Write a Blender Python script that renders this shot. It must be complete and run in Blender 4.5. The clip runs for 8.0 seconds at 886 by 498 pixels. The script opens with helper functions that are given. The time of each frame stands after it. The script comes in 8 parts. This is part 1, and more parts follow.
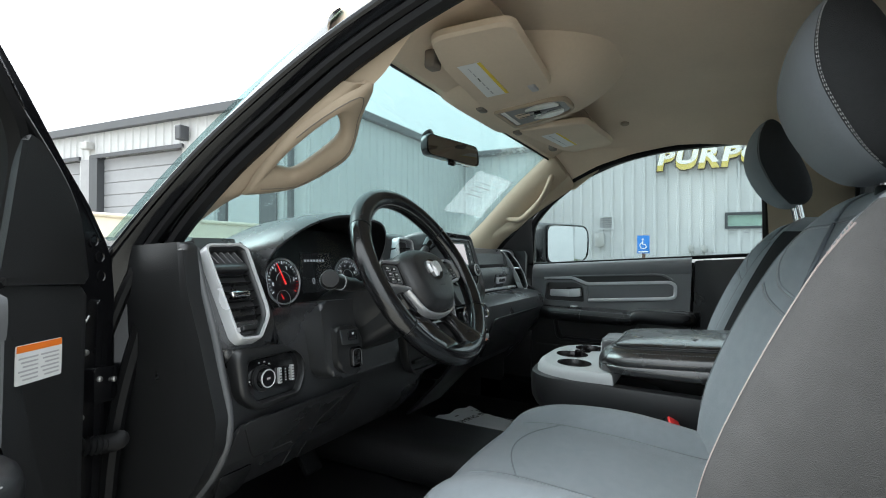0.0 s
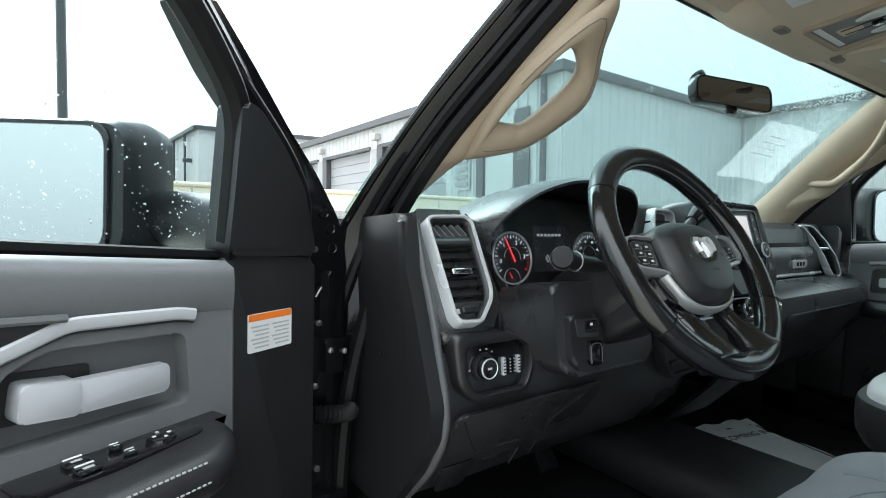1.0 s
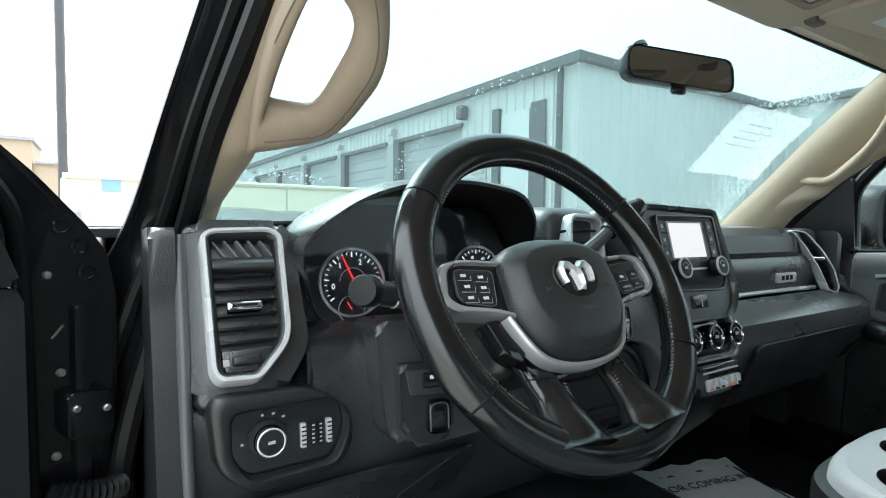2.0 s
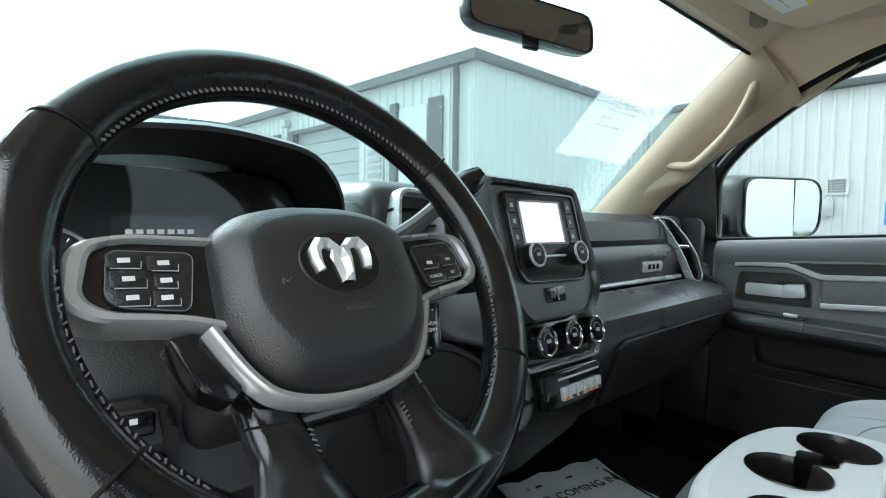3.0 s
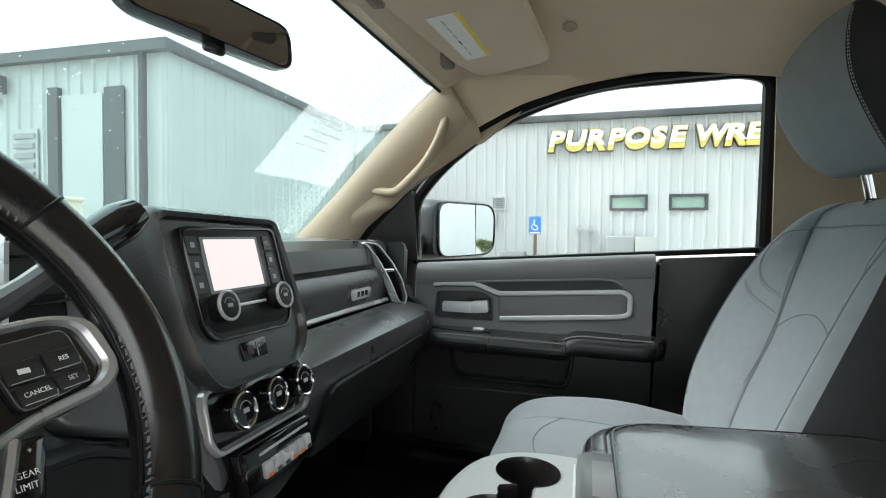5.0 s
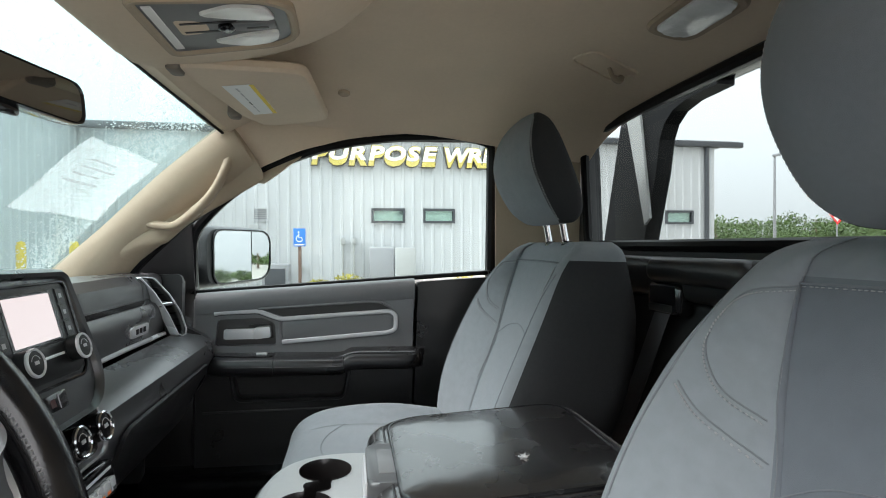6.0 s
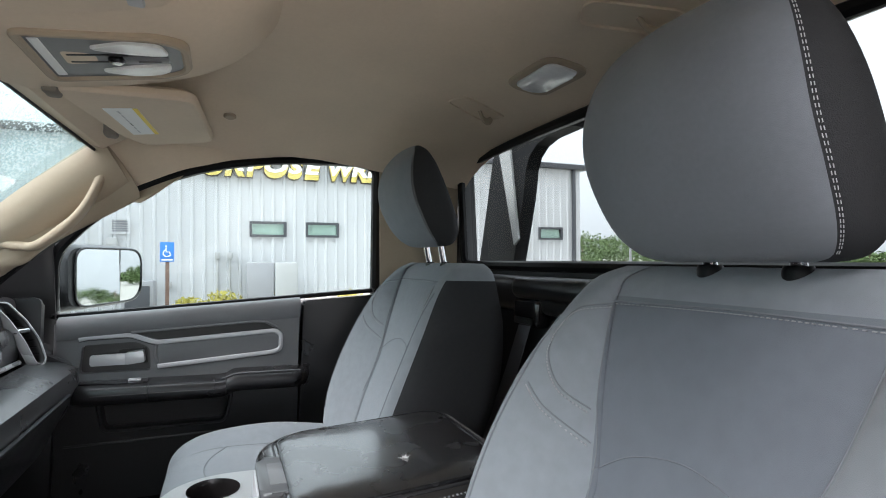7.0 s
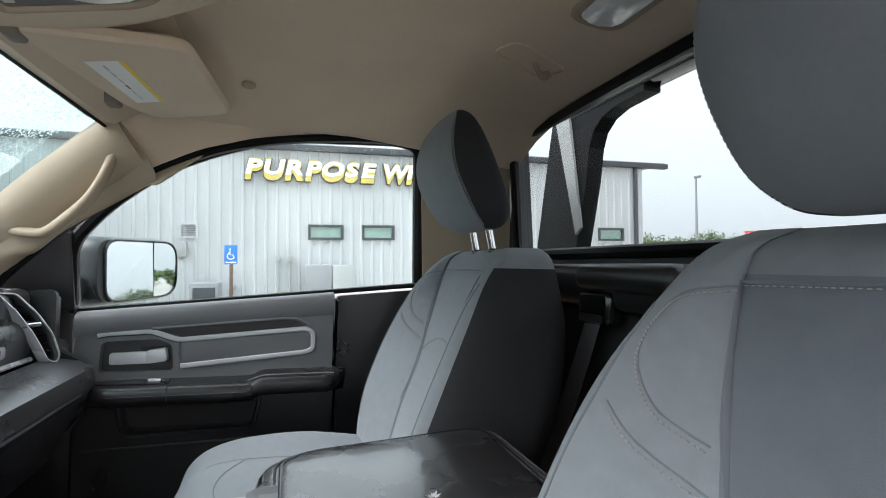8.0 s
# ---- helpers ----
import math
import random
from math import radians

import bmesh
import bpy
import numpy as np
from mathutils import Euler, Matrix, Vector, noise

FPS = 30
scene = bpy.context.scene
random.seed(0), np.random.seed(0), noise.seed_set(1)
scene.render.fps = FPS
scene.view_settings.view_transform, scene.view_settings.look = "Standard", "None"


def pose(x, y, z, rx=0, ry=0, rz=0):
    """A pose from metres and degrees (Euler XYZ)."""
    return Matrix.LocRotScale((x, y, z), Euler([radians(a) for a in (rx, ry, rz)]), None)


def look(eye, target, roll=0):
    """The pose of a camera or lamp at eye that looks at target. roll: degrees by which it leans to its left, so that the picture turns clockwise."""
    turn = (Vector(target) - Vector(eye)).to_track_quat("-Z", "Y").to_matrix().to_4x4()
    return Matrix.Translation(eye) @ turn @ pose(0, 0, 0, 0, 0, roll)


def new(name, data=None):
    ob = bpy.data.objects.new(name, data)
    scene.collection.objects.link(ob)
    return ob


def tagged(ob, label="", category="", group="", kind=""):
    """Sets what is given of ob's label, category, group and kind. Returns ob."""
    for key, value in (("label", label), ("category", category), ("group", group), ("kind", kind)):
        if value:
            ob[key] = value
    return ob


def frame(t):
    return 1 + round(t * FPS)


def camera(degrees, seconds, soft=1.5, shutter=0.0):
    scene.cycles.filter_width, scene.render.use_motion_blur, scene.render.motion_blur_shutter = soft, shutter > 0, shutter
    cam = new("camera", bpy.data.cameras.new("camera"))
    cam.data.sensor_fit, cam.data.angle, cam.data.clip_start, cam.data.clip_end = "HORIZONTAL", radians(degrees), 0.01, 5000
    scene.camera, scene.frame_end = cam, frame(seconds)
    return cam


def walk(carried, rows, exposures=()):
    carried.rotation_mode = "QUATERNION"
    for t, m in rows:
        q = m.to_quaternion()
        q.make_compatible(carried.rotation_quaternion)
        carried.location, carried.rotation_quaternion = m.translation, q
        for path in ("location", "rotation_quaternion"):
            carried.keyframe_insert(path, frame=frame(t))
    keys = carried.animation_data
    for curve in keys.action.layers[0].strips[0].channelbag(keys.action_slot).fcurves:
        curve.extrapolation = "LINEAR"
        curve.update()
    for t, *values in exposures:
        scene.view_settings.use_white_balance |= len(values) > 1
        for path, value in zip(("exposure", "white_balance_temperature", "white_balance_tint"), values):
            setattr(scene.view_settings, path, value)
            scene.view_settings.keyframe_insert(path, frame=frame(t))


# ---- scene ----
cam = camera(80.9, 8.0, soft=1.0)
PATH = [
    (0, (-1.272, -0.4661, 1.3864), (0.509, 0.4436, 1.41), 0.2),
    (0.5, (-1.28, -0.3925, 1.3697), (0.2211, 0.9285, 1.3301), 0.55),
    (1, (-1.133, -0.3859, 1.3829), (0.0323, 1.2377, 1.3068), 0.55),
    (1.5, (-0.938, -0.4086, 1.4052), (0.1109, 1.2919, 1.3146), 0.55),
    (2, (-0.8, -0.3668, 1.4105), (0.286, 1.31, 1.3161), 0.62),
    (3.5, (-0.517, -0.2895, 1.3719), (0.9762, 1.0374, 1.2735), 0.65),
    (4, (-0.474, -0.2884, 1.3679), (1.0952, 0.9482, 1.2767), 0.58),
    (5.5, (-0.571, -0.2402, 1.4575), (1.4281, -0.1911, 1.424), 0.0),
    (6, (-0.68, -0.2318, 1.4768), (1.2886, -0.5844, 1.4607), -0.27),
    (6.5, (-0.763, -0.2224, 1.4951), (1.1282, -0.8729, 1.5007), -0.4),
    (7, (-0.762, -0.2093, 1.4925), (1.0812, -0.9848, 1.5282), -0.36),
    (7.5, (-0.721, -0.2279, 1.4809), (1.1208, -1.0058, 1.5315), -0.36),
    (8, (-0.594, -0.2962, 1.4577), (1.3216, -0.8689, 1.5078), -0.53),
]
walk(cam, [(t, look(eye, target, roll)) for t, eye, target, roll in PATH], exposures=[(0.0, 1.41, 6150, 5), (0.5, 1.56, 6150, 5), (1.0, 1.61, 6050, 3), (1.5, 1.86, 6050, 3), (2.0, 1.92, 6050, 3), (3.5, 2.10, 6150, 5), (4.0, 2.06, 6250, 6), (5.5, 1.92, 6650, 10), (6.0, 1.88, 6550, 12), (7.0, 1.95, 6400, 16), (8.0, 1.88, 6400, 15)])


# ---- small builders ----
def part(name, bm, material, parent=None, label="", smooth=True, auto=35):
    """One mesh object from a bmesh modelled in world places, hung under a thing or a part."""
    bmesh.ops.recalc_face_normals(bm, faces=bm.faces)
    me = bpy.data.meshes.new(name)
    bm.to_mesh(me)
    bm.free()
    for m in material if isinstance(material, (list, tuple)) else [material]:
        me.materials.append(m)
    if smooth:
        me.shade_smooth()
        me.set_sharp_from_angle(angle=radians(auto))
    ob = new(name, me)
    if parent is not None:
        hang(ob, parent)
    if label:
        tagged(ob, label)
    return ob


PLACES = {}


def place_of(ob):
    return PLACES.get(ob.name, Matrix())


def hang(ob, parent):
    ob.parent = parent
    ob.matrix_parent_inverse = place_of(parent).inverted()


def thing(name, at, label, category, group="", kind=""):
    """An Empty at the base of a thing; its parts are modelled in world places."""
    ob = new(name)
    ob.empty_display_size = 0.05
    ob.location = at
    PLACES[ob.name] = Matrix.Translation(at)
    return tagged(ob, label, category, group, kind)


def V(*p):
    return Vector(p)


def face_grid(bm, rows, closed=False, cap=False, mat=None):
    """Quads between rows of points; closed joins each row's end to its start."""
    made = [[bm.verts.new(p) for p in row] for row in rows]
    n = len(rows[0])
    for a, b in zip(made, made[1:]):
        for i in range(n if closed else n - 1):
            j = (i + 1) % n
            f = bm.faces.new((a[i], a[j], b[j], b[i]))
            if mat:
                f.material_index = mat(i)
    if cap:
        for row in (made[0], made[-1]):
            bm.faces.new(row)
    return made


def sheet(rows, thick, direction=None):
    """A curved sheet with thickness: rows of points, shifted by thick along a direction or the normals."""
    bm = bmesh.new()
    face_grid(bm, rows)
    bm.normal_update()
    made = bmesh.ops.solidify(bm, geom=bm.faces[:], thickness=thick)
    return bm


def box_bm(lo, hi, r=0.0, seg=2, m=None):
    bm = bmesh.new()
    bmesh.ops.create_cube(bm, size=1.0)
    lo, hi = Vector(lo), Vector(hi)
    for v in bm.verts:
        v.co = Vector([lo[i] + (v.co[i] + 0.5) * (hi[i] - lo[i]) for i in range(3)])
    if r > 0:
        bmesh.ops.bevel(bm, geom=bm.edges[:], offset=r, segments=seg, affect="EDGES", profile=0.5)
    if m is not None:
        bm.transform(m)
    return bm


def add(bm, other):
    """Joins another bmesh into bm."""
    me = bpy.data.meshes.new("joined")
    other.to_mesh(me)
    other.free()
    bm.from_mesh(me)
    bpy.data.meshes.remove(me)
    return bm


def rounded(points, r, seg=5):
    """The outline with its corners rounded; r is one radius or one a corner."""
    pts = [Vector(p) for p in points]
    out = []
    n = len(pts)
    for i, p in enumerate(pts):
        ri = r[i] if isinstance(r, (list, tuple)) else r
        a, b = pts[i - 1] - p, pts[(i + 1) % n] - p
        k = min(ri, a.length * 0.49, b.length * 0.49)
        s, e = p + a.normalized() * k, p + b.normalized() * k
        for j in range(seg + 1):
            t = j / seg
            out.append(s * (1 - t) ** 2 + p * 2 * t * (1 - t) + e * t * t)
    return out


def prism(outline, put, d0, d1, bevel=0.0, seg=2):
    """A plate with a 2D outline; put(a, b, d) gives the place, d runs from d0 (back) to d1 (front face)."""
    bm = bmesh.new()
    lo = [bm.verts.new(put(p[0], p[1], d0)) for p in outline]
    hi = [bm.verts.new(put(p[0], p[1], d1)) for p in outline]
    n = len(outline)
    bm.faces.new(lo)
    top = bm.faces.new(hi)
    for i in range(n):
        bm.faces.new((lo[i], lo[(i + 1) % n], hi[(i + 1) % n], hi[i]))
    if bevel:
        bmesh.ops.bevel(bm, geom=top.edges[:], offset=bevel, segments=seg, affect="EDGES", profile=0.5)
    return bm


def plate(outline, holes, put, d0, d1, floor=None):
    """A plate with openings right through it: front face, outer walls and the walls of its holes."""
    bm = bmesh.new()
    edges = []
    for loop in [outline] + list(holes):
        top = [bm.verts.new(put(p[0], p[1], d1)) for p in loop]
        low = [bm.verts.new(put(p[0], p[1], d0)) for p in loop]
        n = len(loop)
        for i in range(n):
            j = (i + 1) % n
            bm.faces.new((low[i], low[j], top[j], top[i]))
            edges.append(bm.edges.get((top[i], top[j])))
    bmesh.ops.triangle_fill(bm, use_beauty=True, edges=edges)
    return bm


def bent(points, r=0.012, seg=4):
    """An open line with its corners rounded."""
    pts = [Vector(p) for p in points]
    out = [pts[0]]
    for i in range(1, len(pts) - 1):
        p = pts[i]
        a, b = pts[i - 1] - p, pts[i + 1] - p
        k = min(r, a.length * 0.45, b.length * 0.45)
        s, e = p + a.normalized() * k, p + b.normalized() * k
        for j in range(seg + 1):
            t = j / seg
            out.append(s * (1 - t) ** 2 + p * 2 * t * (1 - t) + e * t * t)
    return out + [pts[-1]]


def inset(outline, k):
    """The outline drawn in by k, corner by corner."""
    n, out = len(outline), []
    area = sum(outline[i][0] * outline[(i + 1) % n][1] - outline[(i + 1) % n][0] * outline[i][1] for i in range(n))
    s = 1 if area > 0 else -1
    for i in range(n):
        p = Vector(outline[i][:2])
        a = (p - Vector(outline[i - 1][:2]))
        b = (Vector(outline[(i + 1) % n][:2]) - p)
        a = a.normalized() if a.length > 1e-9 else b.normalized()
        b = b.normalized() if b.length > 1e-9 else a
        na, nb = Vector((-a.y, a.x)) * s, Vector((-b.y, b.x)) * s
        m = (na + nb)
        m = m / max(m.length_squared / 2, 0.5)
        out.append(p + m * k)
    return out


def ring(outer, inner, put, d0, d1, round_over=0.0):
    """A frame between two outlines of as many points, with a rounded front."""
    bm = bmesh.new()
    k = round_over
    mid = [[o[0] * 0.75 + i[0] * 0.25, o[1] * 0.75 + i[1] * 0.25] for o, i in zip(outer, inner)]
    mid2 = [[o[0] * 0.25 + i[0] * 0.75, o[1] * 0.25 + i[1] * 0.75] for o, i in zip(outer, inner)]
    rows = [[put(p[0], p[1], d) for p in loop] for loop, d in ((outer, d0), (outer, d1 - k), (mid, d1), (mid2, d1), (inner, d1 - k), (inner, d0), (outer, d0))]
    face_grid(bm, rows[:-1], closed=True)
    vs = bm.verts[:]
    bm.verts.ensure_lookup_table()
    n = len(outer)
    for i in range(n):
        j = (i + 1) % n
        bm.faces.new((bm.verts[5 * n + i], bm.verts[5 * n + j], bm.verts[j], bm.verts[i]))
    return bm


def tube(path, r, sides=8, closed=False, flat=1.0, up=None, caps=True):
    """A round rod along a path; r one radius or one a point; flat squeezes it along the up way."""
    pts = [Vector(p) for p in path]
    n = len(pts)
    bm = bmesh.new()
    rows = []
    ref = Vector(up) if up else None
    for i, p in enumerate(pts):
        a = pts[(i - 1) % n] if closed or i else p
        b = pts[(i + 1) % n] if closed or i < n - 1 else p
        t = (b - a).normalized()
        if ref is None:
            ref = t.orthogonal()
        side = t.cross(ref)
        if side.length < 1e-6:
            side = t.orthogonal()
        side.normalize()
        nrm = side.cross(t).normalized()
        if up is None:
            ref = nrm
        ri = r[i] if isinstance(r, (list, tuple)) else r
        rows.append([p + (side * math.cos(2 * math.pi * j / sides) + nrm * flat * math.sin(2 * math.pi * j / sides)) * ri for j in range(sides)])
    if closed:
        rows.append(rows[0])
        made = face_grid(bm, rows[:-1], closed=True)
        a, b = made[-1], made[0]
        for i in range(sides):
            j = (i + 1) % sides
            bm.faces.new((a[i], a[j], b[j], b[i]))
    else:
        face_grid(bm, rows, closed=True, cap=caps)
    return bm


def lathe(profile, m, n=24, cap=True):
    """Turns (radius, height) pairs round the z axis of the pose m."""
    bm = bmesh.new()
    rows = [[m @ Vector((max(r, 1e-5) * math.cos(2 * math.pi * j / n), max(r, 1e-5) * math.sin(2 * math.pi * j / n), h)) for j in range(n)] for r, h in profile]
    face_grid(bm, rows, closed=True, cap=cap)
    return bm


def curve_points(points, n):
    """A smooth line through the points (Catmull-Rom), n steps a stretch."""
    pts = [Vector(p) for p in points]
    out = []
    for i in range(len(pts) - 1):
        p0, p1, p2, p3 = pts[max(i - 1, 0)], pts[i], pts[i + 1], pts[min(i + 2, len(pts) - 1)]
        for k in range(n):
            t = k / n
            out.append(0.5 * ((2 * p1) + (p2 - p0) * t + (2 * p0 - 5 * p1 + 4 * p2 - p3) * t * t + (3 * p1 - p0 - 3 * p2 + p3) * t ** 3))
    out.append(pts[-1])
    return out


def aim(at, normal, up=(0, 0, 1)):
    """A pose at a place whose z axis is the normal and whose y axis is nearest to up."""
    z = Vector(normal).normalized()
    x = Vector(up).cross(z).normalized()
    y = z.cross(x)
    m = Matrix((x, y, z)).transposed().to_4x4()
    return Matrix.Translation(at) @ m


def words(name, text, size, m, material, parent=None, depth=0.0006, label="", shear=0.0, bold=0.0):
    """Lettering as a mesh, centred on the pose m."""
    cu = bpy.data.curves.new(name, "FONT")
    cu.body, cu.size, cu.extrude, cu.align_x, cu.align_y = text, size, depth, "CENTER", "CENTER"
    cu.shear, cu.offset, cu.resolution_u = shear, bold, 3
    tmp = bpy.data.objects.new("lettering", cu)
    me = bpy.data.meshes.new_from_object(tmp)
    bpy.data.objects.remove(tmp)
    me.transform(m)
    me.materials.clear()
    me.materials.append(material)
    ob = new(name, me)
    if parent is not None:
        hang(ob, parent)
    if label:
        tagged(ob, label)
    return ob


def local(m):
    """put(a, b, d) for plates on the pose m: a, b in its plane, d along its normal."""
    return lambda a, b, d: m @ Vector((a, b, d))


# ---- light: a bright overcast sky ----
world = bpy.data.worlds.new("overcast_sky")
scene.world = world
world.use_nodes = True
wn, wl = world.node_tree.nodes, world.node_tree.links
wn.clear()
sky = wn.new("ShaderNodeTexSky")
sky.sky_type, sky.sun_disc = "NISHITA", False
sky.sun_elevation, sky.sun_rotation = radians(41), radians(-14)
sky.air_density, sky.dust_density = 1.0, 4.0
grey = wn.new("ShaderNodeHueSaturation")
grey.inputs["Saturation"].default_value = 0.12
cloud = wn.new("ShaderNodeMixRGB")
cloud.inputs[0].default_value = 0.75
cloud.inputs[2].default_value = (9.0, 9.15, 9.3, 1)
back = wn.new("ShaderNodeBackground")
back.inputs["Strength"].default_value = 0.11
wo = wn.new("ShaderNodeOutputWorld")
wl.new(sky.outputs[0], grey.inputs["Color"])
wl.new(grey.outputs[0], cloud.inputs[1])
# an overcast sky is brightest overhead
sky_at, sky_up, rise, lift = wn.new("ShaderNodeTexCoord"), wn.new("ShaderNodeSeparateXYZ"), wn.new("ShaderNodeMapRange"), wn.new("ShaderNodeVectorMath")
rise.inputs["To Min"].default_value, rise.inputs["To Max"].default_value = 0.64, 1.60
lift.operation = "SCALE"
wl.new(sky_at.outputs["Generated"], sky_up.inputs[0])
wl.new(sky_up.outputs["Z"], rise.inputs["Value"])
wl.new(cloud.outputs[0], lift.inputs[0])
wl.new(rise.outputs["Result"], lift.inputs["Scale"])
wl.new(lift.outputs[0], back.inputs["Color"])
wl.new(back.outputs[0], wo.inputs["Surface"])

sun = bpy.data.lights.new("sun", "SUN")
sun.energy, sun.angle, sun.color = 1.4, radians(36), (1.0, 0.985, 0.965)
sun_ob = new("sun", sun)
sun_ob.matrix_world = look((-2.3, 9, 8.0), (0, 0, 0))


# ---- materials ----
def mat(name, colour, rough=0.5, metal=0.0, vary=0.12, vary_scale=6.0, grain=0.0, grain_scale=900.0, grain_kind="noise", wear=0.0, coat=0.0, spec=0.5, sheen=0.0, per_piece=0.0):
    """A surface with colour variation at two scales, fine relief and uneven gloss."""
    m = bpy.data.materials.new(name)
    m.use_nodes = True
    n, l = m.node_tree.nodes, m.node_tree.links
    b = n["Principled BSDF"]
    co = n.new("ShaderNodeTexCoord")
    big, small = n.new("ShaderNodeTexNoise"), n.new("ShaderNodeTexNoise")
    big.inputs["Scale"].default_value, big.inputs["Detail"].default_value = vary_scale, 5
    small.inputs["Scale"].default_value, small.inputs["Detail"].default_value = vary_scale * 22, 3
    for t in (big, small):
        l.new(co.outputs["Object"], t.inputs["Vector"])
    mix = n.new("ShaderNodeMath")
    mix.operation = "MULTIPLY_ADD"
    l.new(small.outputs["Fac"], mix.inputs[0])
    mix.inputs[1].default_value = 0.4
    l.new(big.outputs["Fac"], mix.inputs[2])
    rmp = n.new("ShaderNodeMapRange")
    rmp.inputs["From Min"].default_value, rmp.inputs["From Max"].default_value = 0.35, 1.05
    rmp.inputs["To Min"].default_value, rmp.inputs["To Max"].default_value = 1 - vary, 1 + vary
    l.new(mix.outputs[0], rmp.inputs["Value"])
    val = n.new("ShaderNodeHueSaturation")
    val.inputs["Color"].default_value = (*colour, 1)
    last = rmp.outputs["Result"]
    if per_piece:
        info = n.new("ShaderNodeObjectInfo")
        pr = n.new("ShaderNodeMapRange")
        pr.inputs["To Min"].default_value, pr.inputs["To Max"].default_value = 1 - per_piece, 1 + per_piece
        l.new(info.outputs["Random"], pr.inputs["Value"])
        mul = n.new("ShaderNodeMath")
        mul.operation = "MULTIPLY"
        l.new(last, mul.inputs[0])
        l.new(pr.outputs["Result"], mul.inputs[1])
        last = mul.outputs[0]
    l.new(last, val.inputs["Value"])
    l.new(val.outputs["Color"], b.inputs["Base Color"])
    rr = n.new("ShaderNodeMapRange")
    rr.inputs["From Min"].default_value, rr.inputs["From Max"].default_value = 0.3, 0.75
    rr.inputs["To Min"].default_value, rr.inputs["To Max"].default_value = max(rough - 0.07 - wear, 0.02), min(rough + 0.07, 1)
    l.new(big.outputs["Fac"], rr.inputs["Value"])
    l.new(rr.outputs["Result"], b.inputs["Roughness"])
    b.inputs["Metallic"].default_value = metal
    b.inputs["Specular IOR Level"].default_value = spec
    b.inputs["Coat Weight"].default_value = coat
    b.inputs["Coat Roughness"].default_value = 0.08
    b.inputs["Sheen Weight"].default_value = sheen
    if grain:
        if grain_kind == "leather":
            g = n.new("ShaderNodeTexVoronoi")
            g.inputs["Scale"].default_value = grain_scale
            out = g.outputs["Distance"]
        elif grain_kind == "weave":
            g = n.new("ShaderNodeTexVoronoi")
            g.inputs["Scale"].default_value = grain_scale * 2.2
            out = g.outputs["Distance"]
        else:
            g = n.new("ShaderNodeTexNoise")
            g.inputs["Scale"].default_value, g.inputs["Detail"].default_value = grain_scale, 3
            out = g.outputs["Fac"]
        l.new(co.outputs["Object"], g.inputs["Vector"])
        bump = n.new("ShaderNodeBump")
        bump.inputs["Strength"].default_value, bump.inputs["Distance"].default_value = grain, 0.0015
        l.new(out, bump.inputs["Height"])
        l.new(bump.outputs["Normal"], b.inputs["Normal"])
    return m


def glass(name, tint, gloss=1.0, haze=0.0):
    """A thin pane: clear with a tint, mirror-like at grazing angles, with a pale veil for dirt and reflected haze."""
    m = bpy.data.materials.new(name)
    m.use_nodes = True
    n, l = m.node_tree.nodes, m.node_tree.links
    n.clear()
    out, mixs = n.new("ShaderNodeOutputMaterial"), n.new("ShaderNodeMixShader")
    tr, gl, lw = n.new("ShaderNodeBsdfTransparent"), n.new("ShaderNodeBsdfGlossy"), n.new("ShaderNodeLayerWeight")
    tr.inputs["Color"].default_value = (*tint, 1)
    gl.inputs["Roughness"].default_value = 0.02
    pw, sc = n.new("ShaderNodeMath"), n.new("ShaderNodeMath")
    pw.operation, sc.operation = "POWER", "MULTIPLY_ADD"
    lw.inputs["Blend"].default_value = 0.5
    pw.inputs[1].default_value = 4.0
    sc.inputs[1].default_value, sc.inputs[2].default_value = 0.55 * gloss, 0.025 * gloss
    l.new(lw.outputs["Facing"], pw.inputs[0])
    l.new(pw.outputs[0], sc.inputs[0])
    l.new(sc.outputs[0], mixs.inputs[0])
    l.new(tr.outputs[0], mixs.inputs[1])
    l.new(gl.outputs[0], mixs.inputs[2])
    if haze:
        # pale translucent layer paints in the haze of dirt and dash reflections
        haze_veil, veil = n.new("ShaderNodeBsdfTranslucent"), n.new("ShaderNodeMixShader")
        haze_veil.inputs["Color"].default_value = (0.80, 0.86, 0.86, 1)
        veil.inputs[0].default_value = haze
        l.new(mixs.outputs[0], veil.inputs[1])
        l.new(haze_veil.outputs[0], veil.inputs[2])
        l.new(veil.outputs[0], out.inputs["Surface"])
    else:
        l.new(mixs.outputs[0], out.inputs["Surface"])
    return m


def glow(name, colour, strength):
    m = bpy.data.materials.new(name)
    m.use_nodes = True
    b = m.node_tree.nodes["Principled BSDF"]
    b.inputs["Base Color"].default_value = (0.02, 0.02, 0.02, 1)
    b.inputs["Roughness"].default_value = 0.15
    b.inputs["Emission Color"].default_value = (*colour, 1)
    b.inputs["Emission Strength"].default_value = strength
    return m


PLASTIC = mat("black_grained_plastic", (0.0165, 0.0168, 0.0177), 0.34, vary=0.18, spec=0.55, grain=0.14, grain_scale=700, grain_kind="leather")
DASH = mat("dark_grey_dash_skin", (0.027, 0.0277, 0.0296), 0.31, vary=0.15, spec=1.0, grain=0.16, grain_scale=600, grain_kind="leather")
# paler copy of DASH; windshield light on these parts is put into the colour
DASH_BRIGHT = mat("brightened_dash_skin", (0.040, 0.041, 0.0435), 0.31, vary=0.12, spec=1.0, grain=0.14, grain_scale=600, grain_kind="leather")
PANEL = mat("charcoal_door_plastic", (0.145, 0.148, 0.154), 0.40, vary=0.1, grain=0.09, grain_scale=900, grain_kind="leather")
